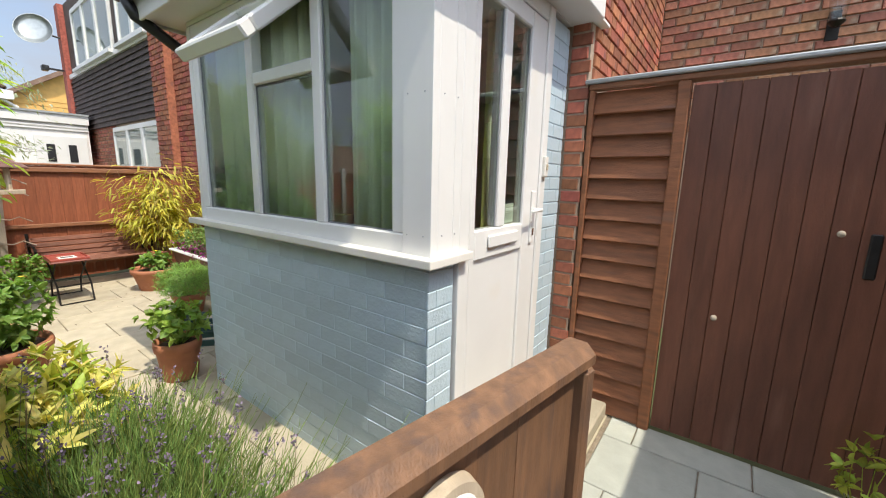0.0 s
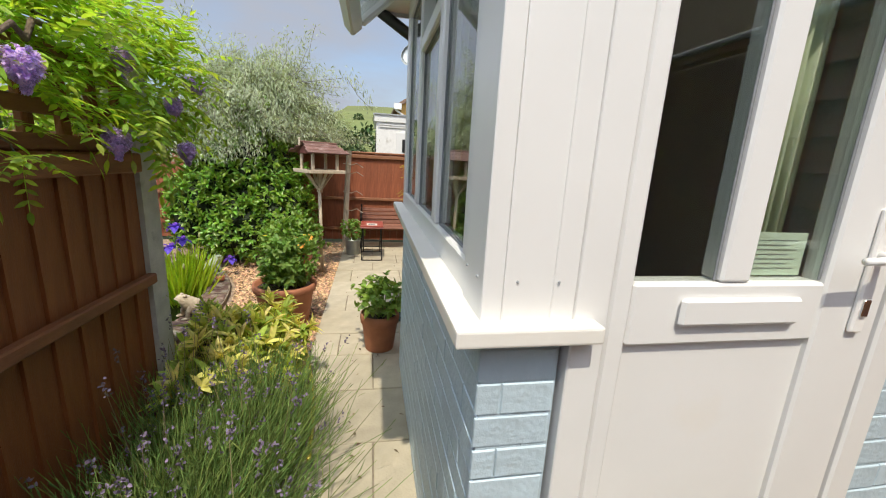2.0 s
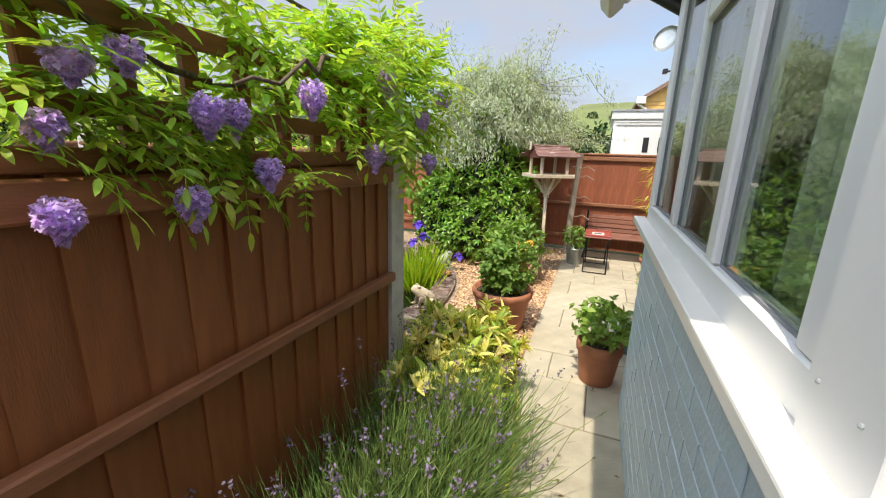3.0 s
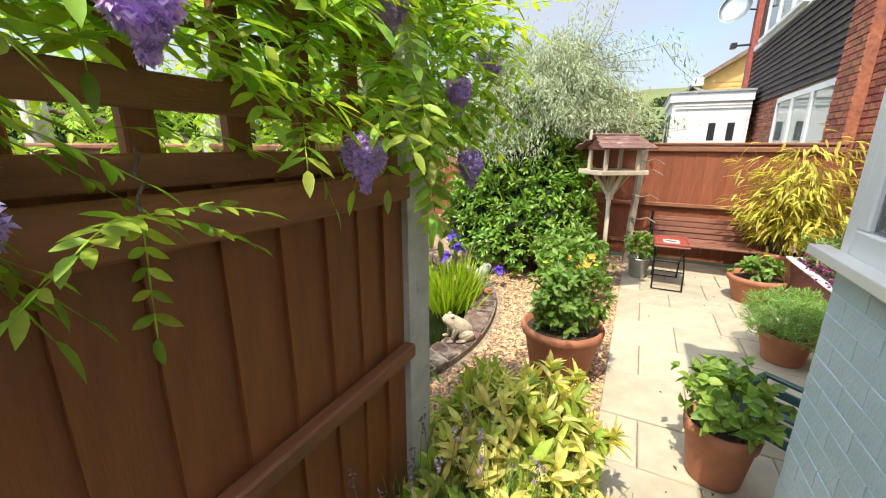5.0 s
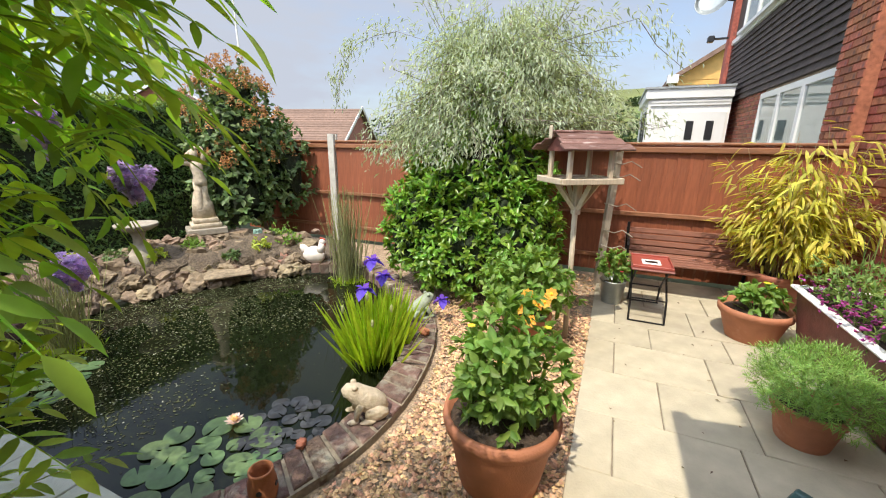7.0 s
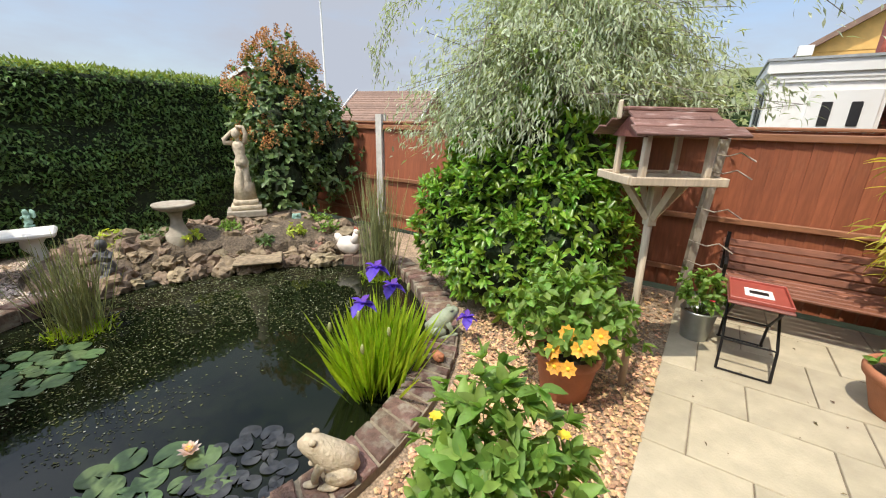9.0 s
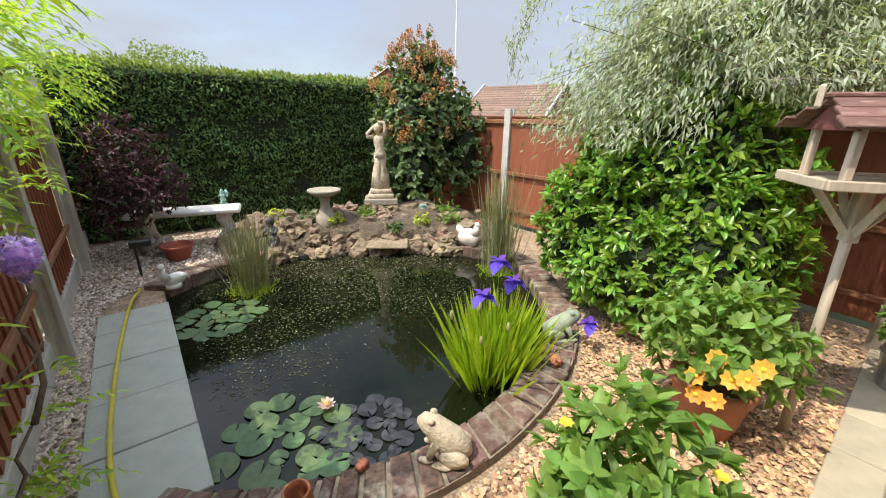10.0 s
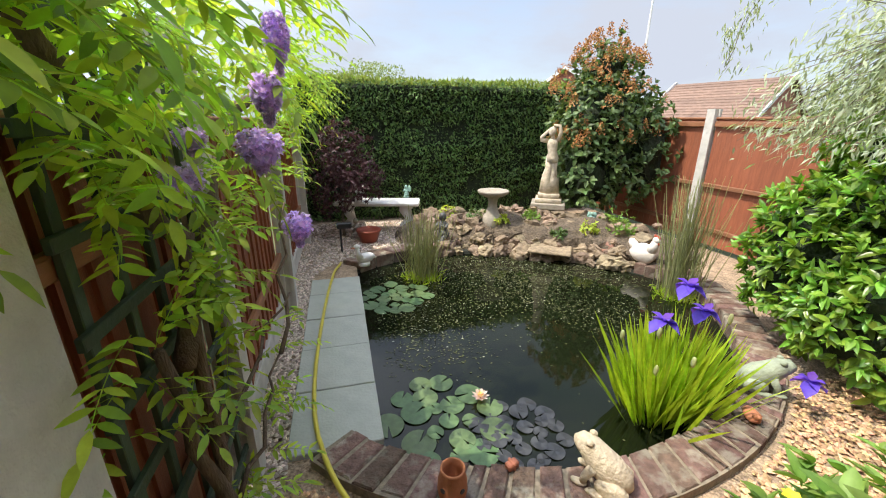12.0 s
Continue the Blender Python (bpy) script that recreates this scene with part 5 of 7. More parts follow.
boxp("tabletop", -0.24, 0.24, -0.165, 0.165, 0.462, 0.478, MAROON, tb, bevel=0.006)
for s in (-0.14, 0.14):
    bm = bmesh.new()
    tube(bm, [(0.25, s, 0.008), (0.20, s, 0.20), (-0.18, s, 0.455)], 0.009, 6)
    part("leg", bm, IRON, tb)
    bm = bmesh.new()
    tube(bm, [(-0.27, s * 0.9, 0.008), (-0.20, s * 0.9, 0.20), (0.18, s * 0.9, 0.455)], 0.009, 6)
    part("leg", bm, IRON, tb)
for x, z in ((0.2, 0.2), (-0.2, 0.2), (0.25, 0.01), (-0.27, 0.01)):
    bm = bmesh.new()
    rod(bm, (x, -0.14, z), (x, 0.14, z), 0.007, None, 6)
    part("crossbar", bm, IRON, tb)
REDT = mat("red tray enamel", (0.34, 0.075, 0.055), 0.08, 0.35, 12, 0.05)
ty = thing("tray", "red rectangular tray with a white printed panel", "tray", (-5.93, 0.905, 0.479))
boxp("base", -0.20, 0.20, -0.15, 0.15, 0, 0.008, REDT, ty, bevel=0.003)
for q in ((-0.21, -0.199, -0.16, 0.16), (0.199, 0.21, -0.16, 0.16), (-0.198, 0.198, -0.16, -0.149), (-0.198, 0.198, 0.149, 0.16)):
    boxp("edge", *q, 0, 0.024, REDT, ty, bevel=0.003)
boxp("label", -0.07, 0.09, -0.075, 0.075, 0.0085, 0.0105, WHITEP, ty, "white printed panel")
boxp("printing", -0.02, 0.04, -0.05, 0.05, 0.011, 0.012, IRON, ty, "dark unreadable printing")

# ---- rockery, statues, ornaments ----
ROCKSOIL = mat("stony rockery soil", (0.15, 0.115, 0.08), 0.45, 0.95, 40, 0.9, 50, depth=0.03)
mound = tagged(thing("rockery_mound", "earth mound that carries the rockery", "mound"), kind="structure")
bm = bmesh.new()
for k in range(9):
    th = radians(203 + 10 * k)
    r = pond_r(th) + 0.62
    lump(bm, (POND_C[0] + r * math.cos(th), POND_C[1] + r * math.sin(th), 0.0), (0.48, 0.48, 0.30 if 1 < k < 7 else 0.2), k, 0.2, 3)
part("earth", bm, ROCKSOIL, mound)
rn = random.Random(21)
def rocks(a0, a1, out, z, size, n, label, m=ROCK, flat=0.7):
    for k in range(n):
        th = radians(a0 + (a1 - a0) * (k + 0.5) / n) + rn.uniform(-0.02, 0.02)
        r = pond_r(th) + out + rn.uniform(-0.09, 0.09)
        s = size * rn.choice((0.55, 0.75, 1.0, 1.0, 1.35))
        bm = bmesh.new()
        lump(bm, (0, 0, 0), (s, s * rn.uniform(0.65, 0.95), s * flat * rn.uniform(0.8, 1.15)), rn.random() * 50, 0.62, 3, freq=1.9, block=0.62)
        for v in bm.verts:
            v.co.z = max(v.co.z, -s * 0.6)
        ob = part("rock", bm, m, None)
        ob.matrix_basis = pose(POND_C[0] + r * math.cos(th), POND_C[1] + r * math.sin(th), z + rn.uniform(-0.03, 0.03), rn.uniform(-25, 25), rn.uniform(-25, 25), rn.uniform(0, 360))
        tagged(ob, label, "rock", "rockery stones")
rocks(202, 288, 0.02, -0.05, 0.11, 24, "pale mossy rock at the water's edge")
rocks(205, 286, 0.17, 0.04, 0.10, 20, "mottled grey-brown rock in the rockery")
rocks(210, 280, 0.36, 0.13, 0.11, 15, "mottled grey-brown rock in the rockery")
rocks(220, 270, 0.55, 0.22, 0.12, 9, "rugged rock high in the rockery")
rocks(232, 258, 0.72, 0.30, 0.11, 5, "rugged rock beside the statue")
rocks(196, 216, 0.3, 0.02, 0.09, 9, "reddish stone beside the pond", mat("reddish stone", (0.33, 0.17, 0.12), 0.3, 0.9, 14, 0.8, 45, rand=0.2))
rocks(318, 336, 1.1, 0.02, 0.10, 5, "grey boulder by the fence", GREYSTONE)
for k in range(84):
    th = radians(rn.uniform(204, 286))
    r = pond_r(th) + rn.uniform(0.4, 1.05)
    bm = bmesh.new()
    q = rn.uniform(0.06, 0.16)
    lump(bm, (0, 0, 0), (q, q * 0.8, q * 0.7), rn.random() * 40, 0.6, 2, freq=1.9, block=0.65)
    ob = part("rock", bm, ROCK, None)
    ob.matrix_basis = pose(POND_C[0] + r * math.cos(th), POND_C[1] + r * math.sin(th), 0.19 + rn.uniform(-0.04, 0.06), rn.uniform(-25, 25), 0, rn.uniform(0, 360))
    tagged(ob, "small mottled rock on the rockery mound", "rock", "rockery stones")
boxp("fall_slab", -0.24, 0.24, -0.18, 0.18, -0.03, 0.0, ROCK, thing("cascade", "dark flat stone lip of the dry cascade", "cascade stone", (-5.02, -3.42, 0.06), 145), bevel=0.01)
hen = thing("hen_ornament", "white stone hen with a red comb sitting at the pond's edge", "ornament", (-5.80, -2.84, 0.03), 100)
bm = bmesh.new()
lump(bm, (0, 0, 0.10), (0.15, 0.10, 0.105), 9, 0.1, 3)
tube(bm, [(-0.10, 0, 0.13), (-0.17, 0, 0.20), (-0.19, 0, 0.21)], [0.06, 0.035, 0.01], 10)
tube(bm, [(0.07, 0, 0.14), (0.11, 0, 0.21), (0.12, 0, 0.26)], [0.07, 0.045, 0.036], 12)
lump(bm, (0.125, 0, 0.275), (0.042, 0.034, 0.036), 2, 0.05, 2)
part("body", bm, mat("pale painted stone", (0.76, 0.68, 0.61), 0.1, 0.7, 10, 0.4), hen, smooth=True)
bm = bmesh.new()
for q in range(3):
    lump(bm, (0.105 + 0.022 * q, 0, 0.318 - 0.006 * q), (0.016, 0.008, 0.018), q, 0.1, 2)
lump(bm, (0.158, 0, 0.245), (0.01, 0.014, 0.02), 5, 0.1, 2)
part("comb", bm, mat("faded red paint", (0.45, 0.09, 0.05), 0.1, 0.6), hen, "faded red comb and wattle", True)

def statue(x, y, z, rz):
    """A standing draped figure, arms raised, kept as one plain carved mass."""
    bm = bmesh.new()
    box(bm, -0.17, 0.17, -0.14, 0.14, 0.0, 0.06, 0.01)
    box(bm, -0.14, 0.14, -0.115, 0.115, 0.06, 0.12, 0.01)
    def limb(pts, rad):
        tube(bm, pts, rad, 10)
    limb([(0.0, 0.03, 0.12), (0.0, 0.04, 0.3), (0.0, 0.05, 0.42), (0.01, 0.03, 0.52)], [0.13, 0.115, 0.085, 0.05])
    limb([(0.035, -0.02, 0.14), (0.032, -0.025, 0.3), (0.03, -0.01, 0.44), (0.02, 0, 0.56)], [0.028, 0.036, 0.044, 0.06])
    limb([(-0.035, -0.04, 0.14), (-0.032, -0.055, 0.3), (-0.03, -0.02, 0.44), (-0.02, 0, 0.56)], [0.028, 0.034, 0.044, 0.058])
    limb([(0, 0, 0.52), (0.005, 0.005, 0.58), (0.0, 0.01, 0.65), (-0.01, 0.01, 0.73), (-0.01, 0.015, 0.79), (-0.01, 0.01, 0.82)], [0.075, 0.078, 0.056, 0.068, 0.072, 0.03])
    limb([(-0.01, 0.01, 0.81), (-0.015, 0.0, 0.86)], [0.026, 0.024])
    lump(bm, (-0.025, -0.01, 0.90), (0.045, 0.05, 0.058), 3, 0.1)
    lump(bm, (-0.02, 0.03, 0.92), (0.05, 0.05, 0.05), 5, 0.15)
    limb([(-0.07, 0.01, 0.79), (-0.15, -0.02, 0.80), (-0.155, -0.02, 0.83), (-0.06, 0.0, 0.93)], [0.03, 0.026, 0.024, 0.018])
    limb([(0.06, 0.01, 0.79), (0.085, 0.0, 0.90), (0.06, 0.0, 0.98), (-0.01, 0.01, 0.98)], [0.03, 0.026, 0.022, 0.016])
    ob = part("statue", bm, STONE, None, smooth=True)
    ob.matrix_basis = pose(x, y, z, 0, 0, rz)
    return tagged(ob, "cream cast-stone statue of a draped standing figure with raised arms", "statue")
statue(-5.40, -4.22, 0.44, 150)
pl_ = thing("plinth", "dark stone slab that carries the statue", "plinth", (-5.40, -4.22, 0.0), 150)
boxp("slab", -0.22, 0.22, -0.18, 0.18, 0.36, 0.44, GREYSTONE, pl_, bevel=0.01)
boxp("footing", -0.18, 0.18, -0.15, 0.15, -0.03, 0.359, ROCK, pl_, bevel=0.02)
bb = thing("birdbath", "weathered grey stone birdbath on the rockery", "birdbath", (-4.56, -4.12, 0.27))
bm = bmesh.new()
lathe(bm, [(0.13, -0.2), (0.13, 0.03), (0.12, 0.04), (0.085, 0.08), (0.06, 0.16), (0.055, 0.22), (0.07, 0.27), (0.08, 0.285)], 24)
part("pedestal", bm, GREYSTONE, bb, smooth=True)
bm = bmesh.new()
lathe(bm, [(0.06, 0.286), (0.13, 0.30), (0.19, 0.335), (0.20, 0.36), (0.195, 0.37), (0.17, 0.365), (0.12, 0.345), (0.01, 0.335)], 28)
part("bowl", bm, GREYSTONE, bb, smooth=True)

def frog(x, y, z, rz, s, material, label):
    bm = bmesh.new()
    tube(bm, [(-0.115, 0, 0.03), (-0.085, 0, 0.055), (-0.03, 0, 0.085), (0.025, 0, 0.125), (0.065, 0, 0.165), (0.105, 0, 0.18), (0.13, 0, 0.175)], [0.02, 0.055, 0.073, 0.066, 0.054, 0.042, 0.018], 14)
    for q in (1, -1):
        lump(bm, (0.062, 0.034 * q, 0.208), (0.018, 0.015, 0.016), 4, 0.05, 2)
        lump(bm, (-0.05, 0.066 * q, 0.045), (0.072, 0.032, 0.045), 5, 0.1, 2)
        tube(bm, [(0.03, 0.05 * q, 0.11), (0.06, 0.06 * q, 0.055), (0.065, 0.055 * q, 0.01)], [0.024, 0.018, 0.015], 8)
        lump(bm, (0.08, 0.058 * q, 0.012), (0.036, 0.02, 0.012), 6, 0.1, 2)
        lump(bm, (-0.0, 0.082 * q, 0.014), (0.05, 0.022, 0.014), 7, 0.1, 2)
    ob = part("frog_ornament", bm, material, None, smooth=True)
    ob.matrix_basis = pose(x, y, z, 0, 0, rz) @ Matrix.Scale(s, 4)
    return tagged(ob, label, "ornament")
frog(-3.66, -0.60, 0.036, -48, 0.96, STONE, "cream stone frog sitting on the pond coping")
frog(-4.92, -0.90, 0.036, 140, 0.95, mat("mossy grey stone", (0.30, 0.34, 0.25), 0.2, 0.9, 20, 0.5, 90), "mossy grey-green stone frog by the pond")
dk = thing("duck_ornament", "white stone duck standing at the pond's edge", "ornament", (-2.88, -3.43, 0.04), 30)
bm = bmesh.new()
lump(bm, (-0.02, 0, 0.075), (0.10, 0.05, 0.055), 1, 0.08, 3)
tube(bm, [(-0.09, 0, 0.08), (-0.15, 0, 0.05)], [0.03, 0.006], 8)
tube(bm, [(0.045, 0, 0.09), (0.075, 0, 0.15), (0.07, 0, 0.20)], [0.042, 0.024, 0.02], 10)
lump(bm, (0.078, 0, 0.215), (0.034, 0.025, 0.026), 2, 0.05, 2)
lathe(bm, [(0.06, 0.0), (0.06, 0.03), (0.04, 0.035)], 14)
part("body", bm, WHITEP, dk, smooth=True)
bm = bmesh.new()
lump(bm, (0.122, 0, 0.208), (0.026, 0.016, 0.008), 3, 0.05, 2)
part("beak", bm, TERRA, dk, "orange beak", True)
jr = thing("clay_jar", "small pierced terracotta jar on the coping", "jar", (-3.04, -0.69, 0.036))
bm = bmesh.new()
lathe(bm, [(0.045, 0), (0.05, 0.005), (0.06, 0.05), (0.057, 0.10), (0.047, 0.135), (0.05, 0.145), (0.049, 0.155), (0.042, 0.155), (0.040, 0.12), (0.035, 0.03)], 24)
part("vessel", bm, mat("rusty clay", (0.36, 0.13, 0.055), 0.15, 0.8, 14, 0.3), jr, smooth=True)
# black discs set into the clay paint the dark of pierced holes
for a in (0.6, 2.0, 3.6, 5.0):
    bm = bmesh.new()
    rod(bm, (0.05 * math.cos(a), 0.05 * math.sin(a), 0.085), (0.0605 * math.cos(a), 0.0605 * math.sin(a), 0.085), 0.011, None, 10)
    part("hole", bm, BLACK, jr, "black disc standing in for a round hole's dark")
hl = thing("hose_connector", "small brown hose connector lying on the coping", "hose connector", (-3.33, -0.76, 0.052), 20)
boxp("body", -0.03, 0.03, -0.018, 0.018, -0.016, 0.016, TERRAD, hl, bevel=0.006)
boxp("collar", -0.008, 0.008, -0.024, 0.024, -0.016, 0.022, TERRAD, hl, bevel=0.005)
sh = thing("clay_shell", "small orange clay bird lying on the coping", "ornament", (-4.62, -0.72, 0.05), 60)
bm = bmesh.new()
lump(bm, (0, 0, 0.02), (0.06, 0.035, 0.03), 3, 0.3, 2)
tube(bm, [(0.03, 0, 0.03), (0.07, 0, 0.06)], [0.02, 0.008], 7)
part("body", bm, TERRA, sh, smooth=True)

wbn = thing("stone_bench", "white painted curved stone bench on scrolled legs", "bench", (-3.18, -4.92, 0), -14)
bm = bmesh.new()
for s in (0,):
    box(bm, -0.58, 0.58, -0.17, 0.17, 0.365, 0.425, 0.018)
part("seat", bm, WHITEP, wbn)
for s in (-0.40, 0.40):
    bm = bmesh.new()
    tube(bm, [(s, 0, 0.0), (s + 0.02, 0, 0.06), (s - 0.03, 0, 0.16), (s + 0.02, 0, 0.28), (s, 0, 0.364)], [0.10, 0.085, 0.06, 0.085, 0.10], 10)
    part("leg", bm, WHITEP, wbn, "scrolled white leg", True)
def figurine(x, y, z, rz, s, material, label, wings=None, lean=0.0):
    bm = bmesh.new()
    lathe(bm, [(0.07, 0), (0.07, 0.02), (0.05, 0.03)], 12)
    lump(bm, (0, 0, 0.08), (0.06, 0.055, 0.06), 2, 0.2, 2)
    lump(bm, (0.0, 0, 0.155), (0.042, 0.04, 0.06), 3, 0.15, 2)
    lump(bm, (0.01, 0, 0.245), (0.036, 0.036, 0.042), 4, 0.15, 2)
    tube(bm, [(0.0, 0.04, 0.18), (0.05, 0.05, 0.15), (0.08, 0.02, 0.18)], [0.016, 0.014, 0.01], 6)
    tube(bm, [(0.0, -0.04, 0.18), (0.05, -0.05, 0.15), (0.08, -0.01, 0.18)], [0.016, 0.014, 0.01], 6)
    tube(bm, [(0.02, 0.03, 0.07), (0.09, 0.035, 0.06), (0.10, 0.035, 0.0)], [0.022, 0.018, 0.014], 6)
    if wings:
        for q in (1, -1):
            lump(bm, (-0.05, 0.05 * q, 0.20), (0.02, 0.05, 0.075), 6, 0.2, 2)
    ob = part("figurine", bm, material, None, smooth=True)
    ob.matrix_basis = pose(x, y, z, 0, 0, rz) @ Matrix.Scale(s, 4)
    return tagged(ob, label, "figurine")
TEALST = mat("verdigris stone", (0.28, 0.45, 0.38), 0.15, 0.8, 14, 0.3)
DARKST = mat("dark grey stone", (0.10, 0.10, 0.10), 0.4, 0.6, 18, 0.4, 70, stain=(0.32, 0.32, 0.31), stain_at=0.55, stain_scale=9)
figurine(-3.60, -5.02, 0.426, 40, 0.62, TEALST, "small verdigris winged figurine on the stone bench", True)
figurine(-2.93, -4.85, 0.426, 20, 0.85, WHITEP, "white stone figurine on the stone bench", True)
figurine(-2.86, -4.62, 0.0, 20, 0.9, GREYSTONE, "weathered stone figurine beside the bench")
figurine(-3.88, -4.02, 0.035, 50, 1.35, DARKST, "dark stone figurine of a seated piper at the pond's edge")
figurine(-5.75, -3.72, 0.22, 60, 0.6, TEALST, "small verdigris winged figurine on the rockery", True)
figurine(-0.60, 2.22, 0.10, -30, 0.5, DARKST, "small group of grey stone birds on the door step")
figurine(-0.56, 2.14, 0.10, 10, 0.45, GREYSTONE, "small group of grey stone birds on the door step")
pot_r = thing("red_pot", "low red-brown plastic pot on the gravel", "plant pot", (-3.00, -4.40, 0))
bm = bmesh.new()
lathe(bm, [(0.10, 0), (0.105, 0.005), (0.145, 0.13), (0.155, 0.14), (0.155, 0.16), (0.14, 0.16), (0.13, 0.13), (0.01, 0.13)], 26)
part("vessel", bm, mat("red plastic", (0.30, 0.07, 0.04), 0.1, 0.5, 12, 0.1), pot_r, smooth=True)
sp = thing("pond_spotlight", "black garden spotlight on a ground spike", "spotlight", (-2.66, -4.05, 0))
bm = bmesh.new()
rod(bm, (0, 0, -0.02), (0, 0, 0.30), 0.012)
part("spike", bm, BLACK, sp)
boxp("lamp", -0.13, 0.04, -0.035, 0.035, 0.28, 0.35, BLACK, sp, bevel=0.012)
bm = bmesh.new()
rod(bm, (0.041, 0, 0.315), (0.046, 0, 0.315), 0.024, None, 14)
part("lens", bm, CHROME, sp, "bright round lens")
# hose lying along the slabs and on to the patio's edge
hz = thing("hose", "yellow garden hose lying along the slabs and gravel", "hose", (0, 0, 0))
way = [(-2.62, -4.0), (-2.64, -3.6), (-2.57, -3.3), (-2.5, -2.5), (-2.47, -1.6), (-2.52, -1.1), (-2.66, -0.72), (-2.95, -0.33), (-3.25, -0.08), (-3.37, 0.14), (-3.28, 0.33), (-2.95, 0.44), (-2.4, 0.56), (-1.8, 0.62), (-1.2, 0.60)]
pts = []
for k in range(1, len(way) - 2):
    for j in range(8):
        f_ = j / 8
        a, b, c, d = (Vector((*way[k + q], 0)) for q in (-1, 0, 1, 2))
        p = b + 0.5 * f_ * (c - a + f_ * (2 * a - 5 * b + 4 * c - d + f_ * (3 * (b - c) + d - a)))
        over = 0.03 if 5 <= k <= 6 else 0.0
        pts.append((p.x, p.y, 0.026 + over))
bm = bmesh.new()
tube(bm, pts, 0.0115, 8)
part("pipe", bm, HOSE, hz, smooth=True)
cr = thing("storage_crate", "dark teal slatted plastic storage crate beside the porch", "crate", (-3.45, 1.44, 0), 52)
for k in range(2):
    boxp("slat", -0.30, 0.30, -0.17, -0.155, 0.03 + 0.075 * k, 0.085 + 0.075 * k, TEAL, cr, bevel=0.004)
    boxp("slat", -0.30, 0.30, 0.155, 0.17, 0.03 + 0.075 * k, 0.085 + 0.075 * k, TEAL, cr, bevel=0.004)
for x in (-0.31, 0.31):
    boxp("end_panel", x - 0.01, x + 0.01, -0.175, 0.175, 0.0, 0.19, TEAL, cr, bevel=0.004)
for q in ((-0.33, 0.33, -0.195, -0.16), (-0.33, 0.33, 0.16, 0.195), (-0.33, -0.29, -0.159, 0.159), (0.29, 0.33, -0.159, 0.159)):
    boxp("rim", *q, 0.191, 0.215, TEAL, cr, bevel=0.006)

# ---- plants ----
def stems(name, A, B, r, material, parent=None, label="", bend=0.0):
    """Thin three-sided stems from A to B, bowed by bend."""
    A, B = np.asarray(A, float), np.asarray(B, float)
    n = len(A)
    r = np.broadcast_to(np.asarray(r, float), (n,))[:, None]
    D = unit(B - A)
    S = unit(np.cross(D, rand_dirs(n)))
    U = np.cross(D, S)
    M = (A + B) / 2 + S * bend * np.linalg.norm(B - A, axis=1, keepdims=True) * RNG.normal(0, 1, (n, 1))
    V = []
    for p, k in ((A, 1.0), (M, 0.85), (B, 0.5)):
        for a in (0, 2.094, 4.189):
            V.append(p + (S * math.cos(a) + U * math.sin(a)) * r * k)
    V = np.stack(V, 1).reshape(-1, 3)
    base = (np.arange(n) * 9)[:, None]
    F = np.concatenate([base + [j * 3 + k, j * 3 + (k + 1) % 3, j * 3 + 3 + (k + 1) % 3, j * 3 + 3 + k] for j in range(2) for k in range(3)], 1).reshape(-1, 4)
    return raw(name, V.tolist(), F.tolist(), material, parent, label)

def limb_path(a, b, n=6, wander=0.06, seed=0):
    a, b = Vector(a), Vector(b)
    out = []
    for k in range(n + 1):
        u = k / n
        w = noise.noise_vector(Vector((seed * 7.1 + u * 3, seed * 2.3, u * 5))) * wander * math.sin(math.pi * min(1, u * 0.9 + 0.1))
        out.append(a.lerp(b, u) + w)
    return out

def limbs(name, ends, r0, r1, material, parent, label="", wander=0.08):
    for i, (a, b) in enumerate(ends):
        pts = limb_path(a, b, 6, wander, i + 1)
        part(name, tube(bmesh.new(), pts, [r0 + (r1 - r0) * k / 6 for k in range(7)], 6), material, parent, label, True)

def frond_set(name, bases, dirs, material, parent, length=(0.19, 0.30), pairs=5, leaf=(0.044, 0.064), label="", width=0.34):
    """Pinnate leaves: a drooping stalk with paired leaflets and one at the tip."""
    P, D, N, L, SA, SB = [], [], [], [], [], []
    for b, d in zip(bases, dirs):
        ln = RNG.uniform(*length)
        d = d / np.linalg.norm(d)
        side = np.cross(d, (0, 0, 1.0))
        side = side / max(np.linalg.norm(side), 1e-6)
        prev = np.array(b)
        for k in range(pairs + 1):
            u = (k + 0.6) / (pairs + 0.6)
            p = np.array(b) + d * ln * u + np.array([0, 0, -0.30 * ln * u * u])
            along = unit(p - prev) if k else d
            SA.append(prev), SB.append(p)
            prev = p
            up = np.cross(side, along)
            lf = RNG.uniform(*leaf)
            if k == pairs:
                P.append(p), D.append(along), N.append(up), L.append(lf * 1.15)
            else:
                for s in (1, -1):
                    P.append(p), D.append(side * s * 0.85 + along * 0.5 + RNG.normal(0, 0.12, 3) + np.array([0, 0, -0.12])), N.append(up + RNG.normal(0, 0.25, 3)), L.append(lf)
    L = np.array(L)
    tagged(leaves(name, P, D, N, L, L * width, material, parent, label, fold=0.14, droop=0.12), kind="stuff")
    return stems("stalk", SA, SB, 0.0013, material, parent)

